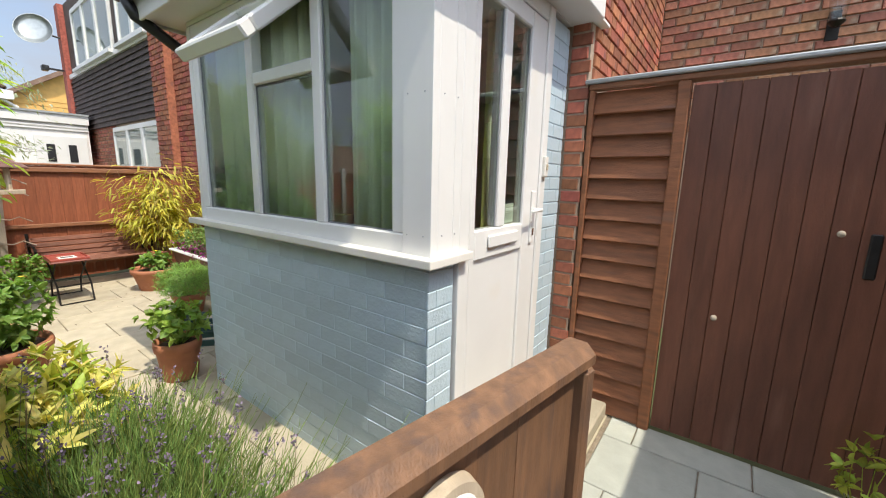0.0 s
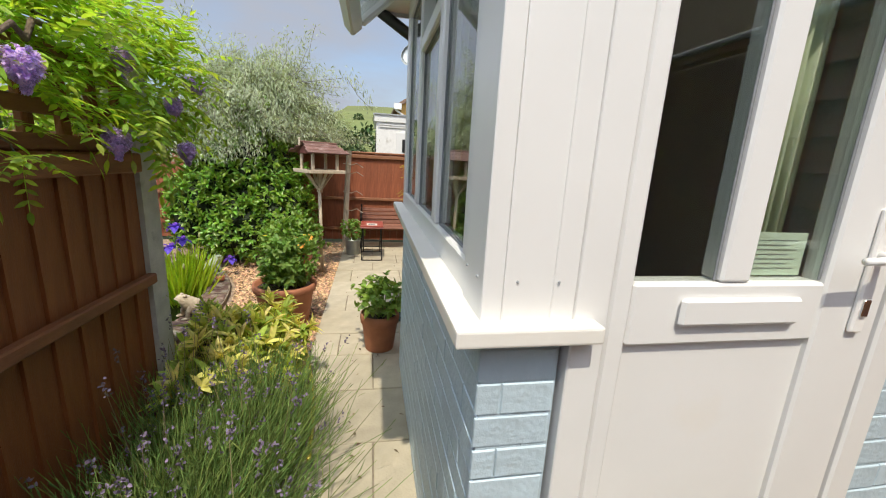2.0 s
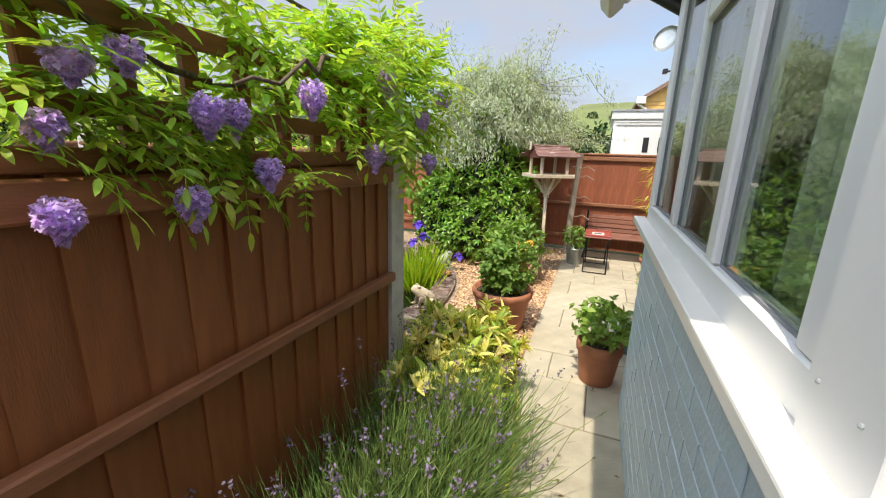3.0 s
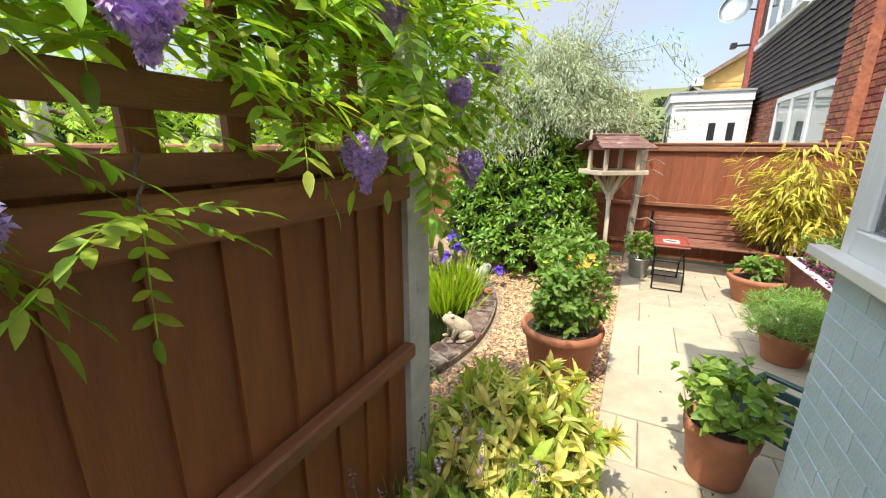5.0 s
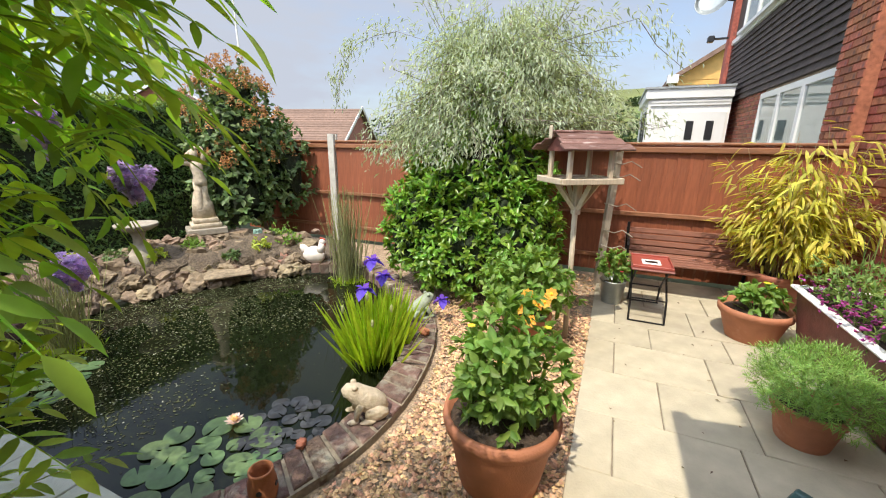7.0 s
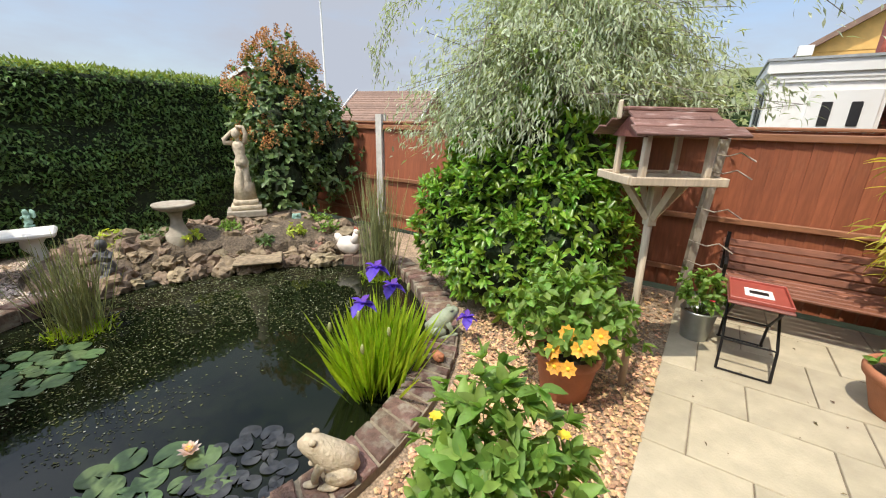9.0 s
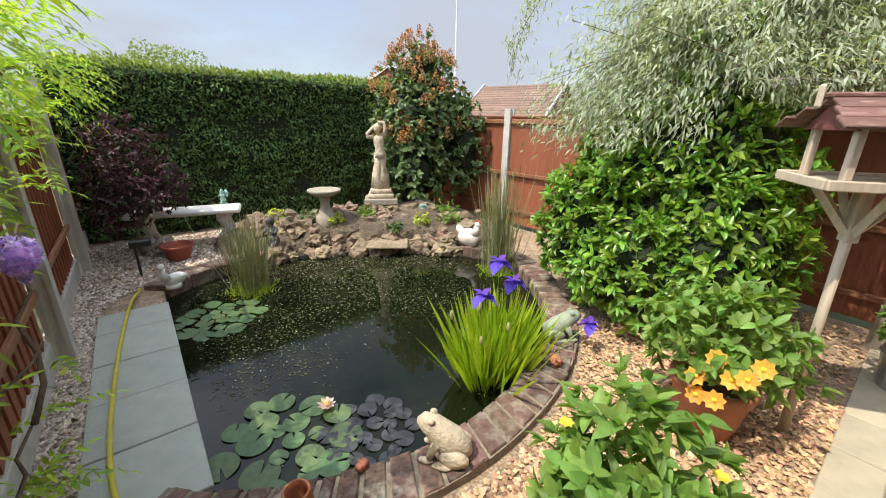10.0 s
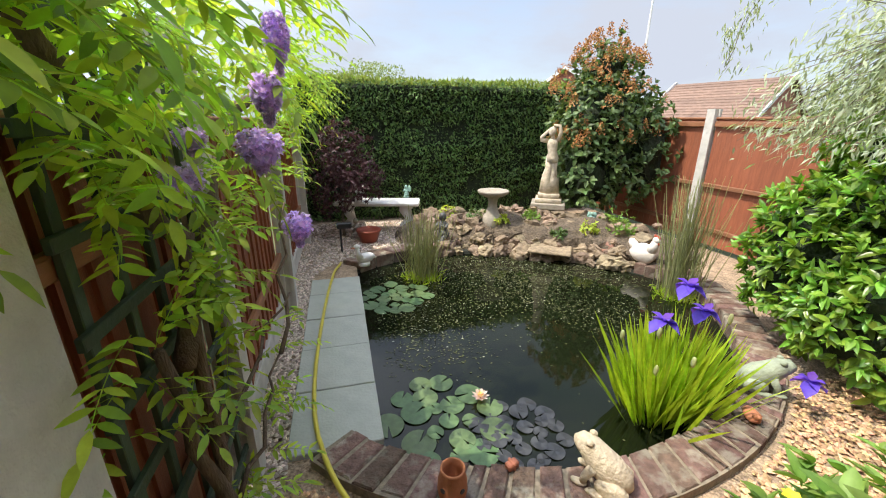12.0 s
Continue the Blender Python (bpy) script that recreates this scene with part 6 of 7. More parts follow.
def raceme(at, length, width, parent, seed=0):
    """A hanging bunch of small petals, broad above and narrow below."""
    n = int(700 * (length / 0.11))
    u = RNG.random(n) ** 0.8
    a = RNG.uniform(0, 6.28, n)
    r = width * 0.5 * (np.sin(np.clip(u * 1.1 + 0.12, 0, 1) * math.pi) ** 0.6) * RNG.uniform(0.8, 1.05, n)
    P = np.stack([at[0] + r * np.cos(a), at[1] + r * np.sin(a), at[2] - u * length], 1)
    O = np.stack([np.cos(a), np.sin(a), RNG.normal(-0.1, 0.5, n)], 1)
    leaves("raceme", P, O * np.array([0.7, 0.7, 0.4]) + rand_dirs(n) * 0.75, np.stack([np.zeros(n), np.zeros(n), np.ones(n)], 1) + O * 0.4, RNG.uniform(0.010, 0.016, n), RNG.uniform(0.010, 0.015, n), L_PETALW, parent, "hanging lilac-purple flower bunch", fold=0.35, mid=0.6, fine=False)
    bm = bmesh.new()
    lathe(bm, [(0.004, 0.0), (width * 0.28, -length * 0.2), (width * 0.36, -length * 0.5), (width * 0.2, -length * 0.85), (0.003, -length * 0.95)], 10, tuple(at))
    part("raceme_core", bm, L_PETALW, parent)

# wisteria along the trellis
wis = thing("wisteria", "flowering wisteria in fresh leaf trained along the fence and trellis", "wisteria", (0, 0, 0))
wb, wd = [], []
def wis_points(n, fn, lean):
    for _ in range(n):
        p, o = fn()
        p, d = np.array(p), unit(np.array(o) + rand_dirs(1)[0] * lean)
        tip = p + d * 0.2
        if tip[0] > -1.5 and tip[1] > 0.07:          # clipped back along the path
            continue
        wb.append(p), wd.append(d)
def crest(x):
    """The height of the growth's uneven top edge along the trellis."""
    return 1.84 + 0.06 * math.sin(x * 5.0) + (0.07 if x < -1.5 else 0.0)
def along_trellis():
    x = RNG.uniform(-2.5, -0.72)
    z = 1.46 + (crest(x) - 1.46) * RNG.random() ** 0.75
    return (x, RNG.uniform(-0.2, 0.03), z), (RNG.normal(-0.1, 0.7), 0.45 if RNG.random() < 0.7 else -0.6, RNG.normal(0.0, 0.3))
def over_top():
    x = RNG.uniform(-2.6, -0.78)
    return (x, RNG.uniform(-0.3, 0.04), crest(x) + RNG.uniform(-0.06, 0.06)), (RNG.normal(0, 0.6), RNG.normal(0.2, 0.5), 0.3)
def behind():
    x = RNG.uniform(-2.45, -0.7)
    return (x, RNG.uniform(-0.7, -0.2), RNG.uniform(1.42, crest(x))), (RNG.normal(0, 0.6), 0.3, RNG.normal(0.1, 0.4))
def near_end():
    x = RNG.uniform(-1.25, -0.78)
    return (x, RNG.uniform(-0.08, -0.02), RNG.uniform(1.46, 1.60)), (RNG.normal(-0.2, 0.8), 0.2, RNG.normal(-0.2, 0.2))
def post_top():
    a = rand_dirs(1)[0]
    p = np.array([-2.34, -0.30, 1.72]) + a * np.array([0.2, 0.2, 0.24]) * RNG.uniform(0.4, 1)
    return p, a * np.array([1, 0.5, 1]) + np.array([-0.2, -0.1, -0.2])
def post_front():
    a = rand_dirs(1)[0]
    return np.array([-2.12, 0.0, 1.66]) + a * np.array([0.2, 0.06, 0.18]), a * np.array([1, 0.4, 0.6]) + np.array([-0.3, 0.3, -0.15])
def along_side():
    y = RNG.uniform(-0.95, -0.28)
    z = 0.35 + 1.45 * RNG.random() ** 0.7
    return (RNG.uniform(-2.35, -2.22), y, z), (-0.4, RNG.normal(0.3, 0.6), RNG.normal(-0.05, 0.25))
def side_high():
    y = RNG.uniform(-2.8, -0.6)
    return (RNG.uniform(-2.42, -2.25), y, RNG.uniform(1.12, 1.85)), (-0.4, RNG.normal(0.2, 0.5), RNG.normal(-0.05, 0.25))
def side_top():
    y = RNG.uniform(-4.6, -0.5)
    a = rand_dirs(1)[0]
    return np.array([-2.34, y, 1.86 + 0.1 * math.sin(y * 2.3)]) + a * np.array([0.24, 0.2, 0.26]), a + np.array([-0.5, 0, -0.05])
def low_spray():
    y = RNG.uniform(-2.1, -0.6)
    return (RNG.uniform(-2.36, -2.24), y, RNG.uniform(0.08, 0.6)), (-0.4, RNG.normal(0.2, 0.4), RNG.normal(0.0, 0.3))
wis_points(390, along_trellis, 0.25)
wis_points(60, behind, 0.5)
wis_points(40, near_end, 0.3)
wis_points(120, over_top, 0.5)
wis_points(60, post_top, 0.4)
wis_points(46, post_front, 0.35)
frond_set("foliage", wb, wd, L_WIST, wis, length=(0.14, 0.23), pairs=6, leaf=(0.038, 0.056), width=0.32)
wb, wd = [], []
wis_points(78, along_side, 0.45)
wis_points(70, side_high, 0.45)
wis_points(270, side_top, 0.5)
wis_points(16, low_spray, 0.4)
frond_set("foliage", wb, wd, L_WIST, wis, length=(0.16, 0.26), pairs=6, leaf=(0.040, 0.058), width=0.32)
for d in ((0.10, 0.05, -1.0), (-0.75, 0.15, -0.12), (0.85, 0.15, -0.20), (0.35, 0.3, 0.1), (-0.45, 0.3, 0.15)):
    frond_set("hanging_spray", [np.array((-1.395, 0.03, 1.40))], [np.array(d)], L_WIST, wis, length=(0.105, 0.125), leaf=(0.026, 0.036), width=0.4)
limbs("shoot", [((-1.44, -0.05, 1.47), (-1.395, 0.03, 1.40))], 0.003, 0.002, BARK, wis, wander=0.01)
limbs("trunk", [((-2.30, -0.52, 0.0), (-2.32, -0.62, 1.2)), ((-2.32, -0.66, 0.0), (-2.30, -0.42, 1.0)), ((-2.32, -0.62, 1.2), (-2.28, -0.2, 1.75)), ((-2.31, -0.5, 0.9), (-2.3, -1.4, 1.5)),
                ((-2.3, -1.4, 1.5), (-2.34, -3.3, 1.75))], 0.026, 0.014, BARK, wis, "twisting grey-brown stem")
limbs("branch", [((-2.3, -0.2, 1.75), (-1.2, -0.08, 1.62)), ((-1.2, -0.08, 1.62), (-0.5, -0.08, 1.8)), ((-2.2, -0.15, 1.8), (-1.0, -0.05, 1.95)), ((-2.31, -0.62, 0.55), (-2.45, -1.25, 0.75)), ((-2.33, -0.6, 0.35), (-2.42, -1.0, 0.6)),
                 ((-2.42, -1.0, 0.6), (-2.44, -1.5, 1.1)), ((-1.6, 0.0, 1.75), (-1.1, 0.12, 1.6))], 0.009, 0.004, BARK, wis, "thin brown runner")
for at, ln, w in (((-1.77, 0.04, 1.495), 0.10, 0.066), ((-1.26, 0.03, 1.445), 0.08, 0.055), ((-0.83, -0.01, 1.375), 0.07, 0.055), ((-1.05, 0.02, 1.385), 0.09, 0.052),
                  ((-1.10, 0.03, 1.58), 0.09, 0.055), ((-1.18, 0.02, 1.58), 0.08, 0.05), ((-0.88, 0.0, 1.63), 0.06, 0.055), ((-0.97, 0.0, 1.66), 0.06, 0.045), ((-0.84, -0.02, 1.52), 0.06, 0.045),
                  ((-1.88, 0.03, 1.77), 0.09, 0.06), ((-2.19, 0.04, 1.65), 0.09, 0.055), ((-2.50, 0.0, 1.79), 0.09, 0.06), ((-2.62, -0.02, 1.80), 0.09, 0.06), ((-1.42, 0.05, 1.66), 0.10, 0.065),
                  ((-2.14, 0.10, 1.465), 0.09, 0.055),
                  ((-2.585, -0.62, 1.235), 0.08, 0.06), ((-2.575, -0.30, 1.45), 0.065, 0.056), ((-2.56, -0.55, 1.56), 0.10, 0.05), ((-2.57, -0.75, 1.72), 0.14, 0.05), ((-2.38, -0.50, 1.375), 0.08, 0.07), ((-2.36, -0.66, 1.45), 0.06, 0.06)):
    raceme(at, ln, w, wis)

# big glossy shrub, in lobes
def lobed_bush(name, label, cat, lobes, n, k, L, W, lmat, core, kind_parts="foliage", low=-0.5, spread=0.85, trunk=None, lumpy=0.2, depth=0.3, corescale=0.8):
    b = thing(name, label, cat, (*lobes[0][0][:2], 0))
    inv = Matrix.Translation((-lobes[0][0][0], -lobes[0][0][1], 0))
    off = np.array([lobes[0][0][0], lobes[0][0][1], 0.0])
    tot = sum(r[0] * r[1] + r[1] * r[2] for c, r in lobes)
    C, N = [], []
    for i, (c, r) in enumerate(lobes):
        p, d = shell(int(n * (r[0] * r[1] + r[1] * r[2]) / tot), c, r, low, lumpy, i * 3.1 + 1, depth)
        keep = p[:, 2] > 0.04
        C.append(p[keep]), N.append(d[keep])
    C, N = np.concatenate(C) - off, np.concatenate(N)
    P, D, U = rosettes(C, N, k, spread)
    leaves(kind_parts, P, D, U, L * RNG.uniform(0.7, 1.25, len(P)), W * RNG.uniform(0.8, 1.2, len(P)), lmat, b)
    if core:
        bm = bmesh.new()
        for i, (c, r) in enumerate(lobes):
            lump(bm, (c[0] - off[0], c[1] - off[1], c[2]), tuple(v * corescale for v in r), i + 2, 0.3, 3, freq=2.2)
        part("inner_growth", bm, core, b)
    if trunk:
        limbs("trunk", [((x0 - off[0], y0 - off[1], z0), (x1 - off[0], y1 - off[1], z1)) for (x0, y0, z0), (x1, y1, z1) in trunk], 0.022, 0.01, BARKG, b)
    return b
# near-black masses fill the bushes; the shade between leaves is in their colour
CORE = mat("inner shade filler", (0.018, 0.030, 0.010), 0.5, 0.95, 20, 0.8, 30, depth=0.03)
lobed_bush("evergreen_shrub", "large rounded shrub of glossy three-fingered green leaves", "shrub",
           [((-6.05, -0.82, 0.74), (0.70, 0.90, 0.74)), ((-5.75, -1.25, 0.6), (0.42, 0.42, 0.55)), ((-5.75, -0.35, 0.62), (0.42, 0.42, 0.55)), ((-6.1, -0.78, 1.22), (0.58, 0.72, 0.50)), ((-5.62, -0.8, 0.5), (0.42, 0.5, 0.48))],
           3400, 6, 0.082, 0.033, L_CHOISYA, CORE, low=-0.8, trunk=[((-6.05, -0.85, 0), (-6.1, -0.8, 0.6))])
# silver weeping tree
st = thing("weeping_tree", "small weeping tree with narrow silver-grey leaves", "tree", (-6.35, -0.7, 0))
limbs("trunk", [((0, 0, 0), (0.05, 0.05, 1.7))], 0.06, 0.035, BARKG, st)
tips, bases = [], []
for k in range(330):
    a, u = RNG.uniform(0, 6.28), RNG.random()
    R = (0.35 + 0.75 * u ** 0.6) * (1 + 0.35 * noise.noise(Vector((math.cos(a) * 1.7, math.sin(a) * 1.7, k * 0.02))))
    top = np.array([0.45 * R * math.cos(a), 0.55 * R * math.sin(a), 1.85 + 0.75 * (1 - u) + RNG.uniform(-0.3, 0.25)])
    end = np.array([R * math.cos(a), 1.15 * R * math.sin(a), top[2] - RNG.uniform(0.15, 1.0) * (0.4 + u)])
    end = end + RNG.normal(0, 0.2, 3)
    end[2] = max(end[2], 1.35 if end[1] < 0.3 else 1.65)
    bases.append(top), tips.append(end)
for k in range(9):
    a = RNG.uniform(0, 6.28)
    bases.append(np.array([0.3 * math.cos(a), 0.4 * math.sin(a), 2.3])), tips.append(np.array([0.7 * math.cos(a), 0.9 * math.sin(a), 2.85 + RNG.uniform(-0.1, 0.35)]))
for yy in (0.7, 0.85, 1.0):
    bases.append(np.array([0.3, 0.45, 2.2])), tips.append(np.array([0.55, yy + 0.1, 2.0 + 0.25 * (1 - yy)]))
for q0, q1 in (((0.1, -0.4, 2.42), (0.35, -1.0, 2.60)), ((0.35, -1.0, 2.60), (0.36, -1.5, 2.52)), ((0.36, -1.5, 2.52), (0.35, -1.74, 2.25)), ((0.35, -1.74, 2.25), (0.33, -1.83, 1.90)),
               ((0.3, 0.5, 2.35), (0.5, 1.25, 2.45)), ((0.5, 1.25, 2.45), (0.6, 1.6, 2.05))):
    bases.append(np.array(q0)), tips.append(np.array(q1))
bases, tips = np.array(bases), np.array(tips)
stems("twig", bases, tips, 0.004, BARKG, st, bend=0.12)
limbs("branch", [((0.05, 0.05, 1.6), tuple(b)) for b in bases[:14]], 0.016, 0.005, BARKG, st)
per = 135
u = RNG.random((len(bases), per, 1))
LP = (bases[:, None] * (1 - u) + tips[:, None] * u + RNG.normal(0, 0.06, (len(bases), per, 3)) + np.array([0, 0, 0.09]) * (u * (1 - u) * 4)).reshape(-1, 3)
LD = np.repeat(unit(tips - bases), per, 0) * 0.7 + rand_dirs(len(LP)) * 0.75 + np.array([0, 0, -0.25])
leaves("foliage", LP, LD, rand_dirs(len(LP)) * 0.5 + np.array([0, 0, 1]), RNG.uniform(0.045, 0.085, len(LP)), RNG.uniform(0.011, 0.017, len(LP)), L_SILVER, st, fold=0.1, fine=False)

n = 150
u = RNG.random(n)
P = np.stack([0.62 + RNG.normal(0, 0.08, n) - 0.25 * u, -0.35 + 0.45 * u + RNG.normal(0, 0.14, n), 1.25 + 0.95 * u], 1)
leaves("climber_leaf", P, np.stack([np.full(n, 0.5), RNG.normal(0, 0.5, n), RNG.normal(-0.6, 0.3, n)], 1), np.stack([np.full(n, 0.8), RNG.normal(0, 0.3, n), np.full(n, 0.5)], 1), RNG.uniform(0.06, 0.10, n), RNG.uniform(0.05, 0.075, n), L_CHOISYA, st, "broad green leaves of a climber in the crown", mid=0.3)["kind"] = "stuff"

# clipped hedge
hedge = thing("hedge", "tall clipped dark green conifer hedge with paler tips", "hedge", (-4.5, -6.05, 0))
# dark box fills the hedge, its deep shade put into the colour
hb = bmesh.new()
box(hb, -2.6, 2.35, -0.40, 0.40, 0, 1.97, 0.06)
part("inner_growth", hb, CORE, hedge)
n = 21000
X, Z = RNG.uniform(-2.62, 2.38, n), RNG.random(n) ** 0.95 * 2.02
bump = np.array([noise.noise(Vector((x * 1.8, z * 2.6, 3.0))) + 0.8 * noise.noise(Vector((x * 4.5, z * 9, 9.0))) for x, z in zip(X, Z)])
P = np.stack([X, 0.40 + 0.085 * bump + RNG.uniform(-0.02, 0.035, n), Z], 1)
D = np.stack([RNG.normal(0, 0.55, n), RNG.uniform(0.3, 1.0, n), RNG.normal(-0.25, 0.5, n)], 1)
leaves("spray", P, D, RNG.normal(0, 0.4, (n, 3)) + np.array([0, 0.3, 1]), RNG.uniform(0.04, 0.085, n), RNG.uniform(0.018, 0.034, n), L_HEDGE, hedge, fold=0.15, fine=False)
n = 6500
P = np.stack([RNG.uniform(-2.62, 2.38, n), RNG.uniform(-0.42, 0.45, n), np.full(n, 1.98) + RNG.uniform(-0.03, 0.06, n)], 1)
P[:, 2] += 0.05 * np.array([noise.noise(Vector((p[0] * 2.2, p[1] * 2, 1.0))) for p in P])
D = np.stack([RNG.normal(0, 0.5, n), RNG.normal(0.15, 0.5, n), RNG.uniform(0.3, 1, n)], 1)
leaves("new_growth", P, D, rand_dirs(n) + np.array([0, 0.5, 0.6]), RNG.uniform(0.05, 0.10, n), RNG.uniform(0.018, 0.03, n), L_HEDGET, hedge, "paler new growth on top", fold=0.15, fine=False)

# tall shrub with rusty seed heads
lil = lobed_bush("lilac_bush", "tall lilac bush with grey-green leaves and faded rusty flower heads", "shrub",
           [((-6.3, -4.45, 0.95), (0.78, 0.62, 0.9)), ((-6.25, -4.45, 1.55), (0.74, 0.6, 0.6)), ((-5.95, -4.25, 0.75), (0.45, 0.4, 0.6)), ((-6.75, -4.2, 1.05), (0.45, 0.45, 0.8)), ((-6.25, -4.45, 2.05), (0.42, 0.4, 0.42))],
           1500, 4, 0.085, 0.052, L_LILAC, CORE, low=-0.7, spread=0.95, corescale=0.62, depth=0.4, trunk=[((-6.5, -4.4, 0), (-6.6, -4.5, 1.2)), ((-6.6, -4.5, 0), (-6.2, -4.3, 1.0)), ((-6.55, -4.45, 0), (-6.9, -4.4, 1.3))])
for k in range(120):
    c, r = [((-6.3, -4.45, 1.15), (0.85, 0.68, 0.8)), ((-6.25, -4.45, 1.6), (0.82, 0.66, 0.68)), ((-6.25, -4.45, 2.05), (0.48, 0.45, 0.5))][k % 3]
    d = rand_dirs(1)[0]
    d[2] = abs(d[2]) * (1 if k % 3 else 0.4)
    at = np.array(c) + d * np.array(r) - np.array([-6.3, -4.45, 0])
    m = 60
    q = RNG.random(m)
    w = (1 - q) * 0.055 + 0.01
    a = RNG.uniform(0, 6.28, m)
    leaves("seed_head", np.stack([at[0] + w * np.cos(a), at[1] + w * np.sin(a), at[2] + q * 0.16], 1), rand_dirs(m) + np.array([0, 0, 0.5]), rand_dirs(m), 0.028, 0.018, L_RUST, lil, fine=False)
# purple maple
mp = lobed_bush("maple", "small dark purple cut-leaved maple", "tree", [((-2.75, -4.75, 1.05), (0.38, 0.40, 0.42)), ((-2.95, -4.55, 0.75), (0.32, 0.3, 0.3)), ((-2.6, -4.7, 0.6), (0.3, 0.32, 0.35))],
           700, 7, 0.055, 0.018, L_MAPLE, None, low=-0.9, depth=0.7, trunk=[((-2.7, -4.75, 0), (-2.75, -4.75, 0.9)), ((-2.7, -4.75, 0.3), (-2.95, -4.55, 0.8))])

# pots --------------------------------------------------------------
def pot(name, label, x, y, r, h, material, group="planted pots", rim=0.03, taper=0.72, lean=0.0):
    p = thing(name, label, "plant pot", (x, y, 0.0), 0, group)
    bm = bmesh.new()
    lathe(bm, [(r * taper * 0.96, 0), (r * taper, 0.008), (r * 0.93, h - rim * 1.6), (r * 0.94, h - rim * 1.5), (r * 1.0, h - rim * 1.4), (r * 1.03, h - rim * 0.6), (r * 1.0, h), (r * 0.93, h), (r * 0.90, h - rim), (r * 0.86, h - 0.05)], 36)
    part("vessel", bm, material, p, "", True)
    bm = bmesh.new()
    lathe(bm, [(r * 0.895, h - 0.075), (r * 0.89, h - 0.045), (r * 0.6, h - 0.035), (0.001, h - 0.03)], 24)
    part("soil", bm, SOIL, p)
    return p
def planted(name, label, x, y, z, n, radii, k, L, W, lmat, low=-0.4, spread=0.9, depth=0.6, stemn=30, cat="plant", cz=None):
    """A leafy plant that grows from (x, y, z)."""
    t = thing(name, label, cat, (x, y, z))
    c = np.array([0, 0, radii[2] * 0.95 if cz is None else cz])
    C, N = shell(n, c, radii, low, 0.25, x * 3 + y, depth)
    C[:, 2] = np.maximum(C[:, 2], 0.01)
    P, D, U = rosettes(C, N, k, spread)
    leaves("foliage", P, D, U, L * RNG.uniform(0.6, 1.25, len(P)), W * RNG.uniform(0.7, 1.25, len(P)), lmat, t)
    sel = C[RNG.choice(len(C), min(stemn, len(C)), replace=False)]
    tagged(stems("stem", np.stack([sel[:, 0] * 0.15, sel[:, 1] * 0.15, np.zeros(len(sel))], 1), sel, 0.003, lmat, t, bend=0.05), kind="stuff")
    return t
def blooms(t, pts, size, petals, lmat, centre=None, name="flower", face=(0, 0, 1)):
    turn = np.array(Vector(face).to_track_quat("Z", "Y").to_matrix())
    for p in pts:
        a = np.linspace(0, 6.28, petals, endpoint=False) + RNG.random()
        d = np.stack([np.cos(a), np.sin(a), np.full(petals, 0.35)], 1)
        d = d @ turn.T
        fl = leaves(name, np.repeat([p], petals, 0), d, np.repeat([turn[:, 2]], petals, 0) + d * 0.2, size, size * 0.75, lmat, t, fold=0.12, droop=0.1, mid=0.6)
        if centre:
            bm = bmesh.new()
            bmesh.ops.create_icosphere(bm, subdivisions=1, radius=size * 0.26, matrix=Matrix.Translation(Vector(p) + Vector(turn[:, 2]) * size * 0.15))
            part("flower_centre", bm, centre, fl)

pot("terracotta_pot", "large terracotta pot with a rolled rim standing on the gravel", -3.60, 0.17, 0.255, 0.36, TERRA, rim=0.045)
pl = planted("dahlia", "leafy green dahlia plant in bud", -3.60, 0.17, 0.32, 270, (0.22, 0.22, 0.28), 6, 0.060, 0.029, L_DAHLIA, low=-0.9)
blooms(pl, [(0.1, -0.12, 0.46), (-0.05, 0.16, 0.44), (0.18, 0.05, 0.38)], 0.02, 7, L_YELLOW)
pot("terracotta_pot", "tilted terracotta pot sunk in the gravel", -4.86, 0.02, 0.185, 0.29, TERRA, rim=0.04)
pl = planted("dahlia", "green dahlia with open orange flowers", -4.86, 0.02, 0.26, 230, (0.33, 0.33, 0.25), 6, 0.066, 0.034, L_DAHLIA, low=-0.6)
blooms(pl, [(0.27, 0.05, 0.26), (0.30, 0.00, 0.16), (0.28, 0.12, 0.20), (0.32, 0.09, 0.10), (0.24, 0.20, 0.28), (0.30, 0.17, 0.24), (0.31, 0.02, 0.08)], 0.046, 8, L_PETALO, L_YELLOW, face=(0.8, 0.05, 0.5))
pot("terracotta_pot", "broad terracotta bowl pot on the patio", -5.74, 1.66, 0.245, 0.27, TERRA, rim=0.04, taper=0.68)
pl = planted("bedding_plant", "small green bedding plant with a yellow flower", -5.74, 1.66, 0.22, 60, (0.16, 0.16, 0.12), 5, 0.07, 0.04, L_DAHLIA)
blooms(pl, [(0.05, 0.02, 0.26), (-0.06, 0.1, 0.2)], 0.03, 9, L_YELLOW)
pot("plastic_pot", "round terracotta-coloured pot on the patio", -4.47, 1.57, 0.16, 0.22, TERRA, rim=0.035)
fn = thing("fennel", "soft mound of feathery bright green foliage", "plant", (-4.47, 1.57, 0.18))
C, N = shell(1500, (0, 0, 0.14), (0.27, 0.27, 0.20), -0.4, 0.2, 4, 0.5)
P, D, U = rosettes(C, N, 6, 0.9)
leaves("foliage", P, D, U, RNG.uniform(0.03, 0.06, len(P)), 0.004, L_FENNEL, fn, fine=False)
sel = C[:60]
stems("stem", sel * np.array([0.1, 0.1, 0.0]), sel, 0.003, L_FENNEL, fn)
L_HYD = leaf_mat("light green leaf", (0.24, 0.37, 0.075), 0.35, 0.02, 0.5, 0.4)
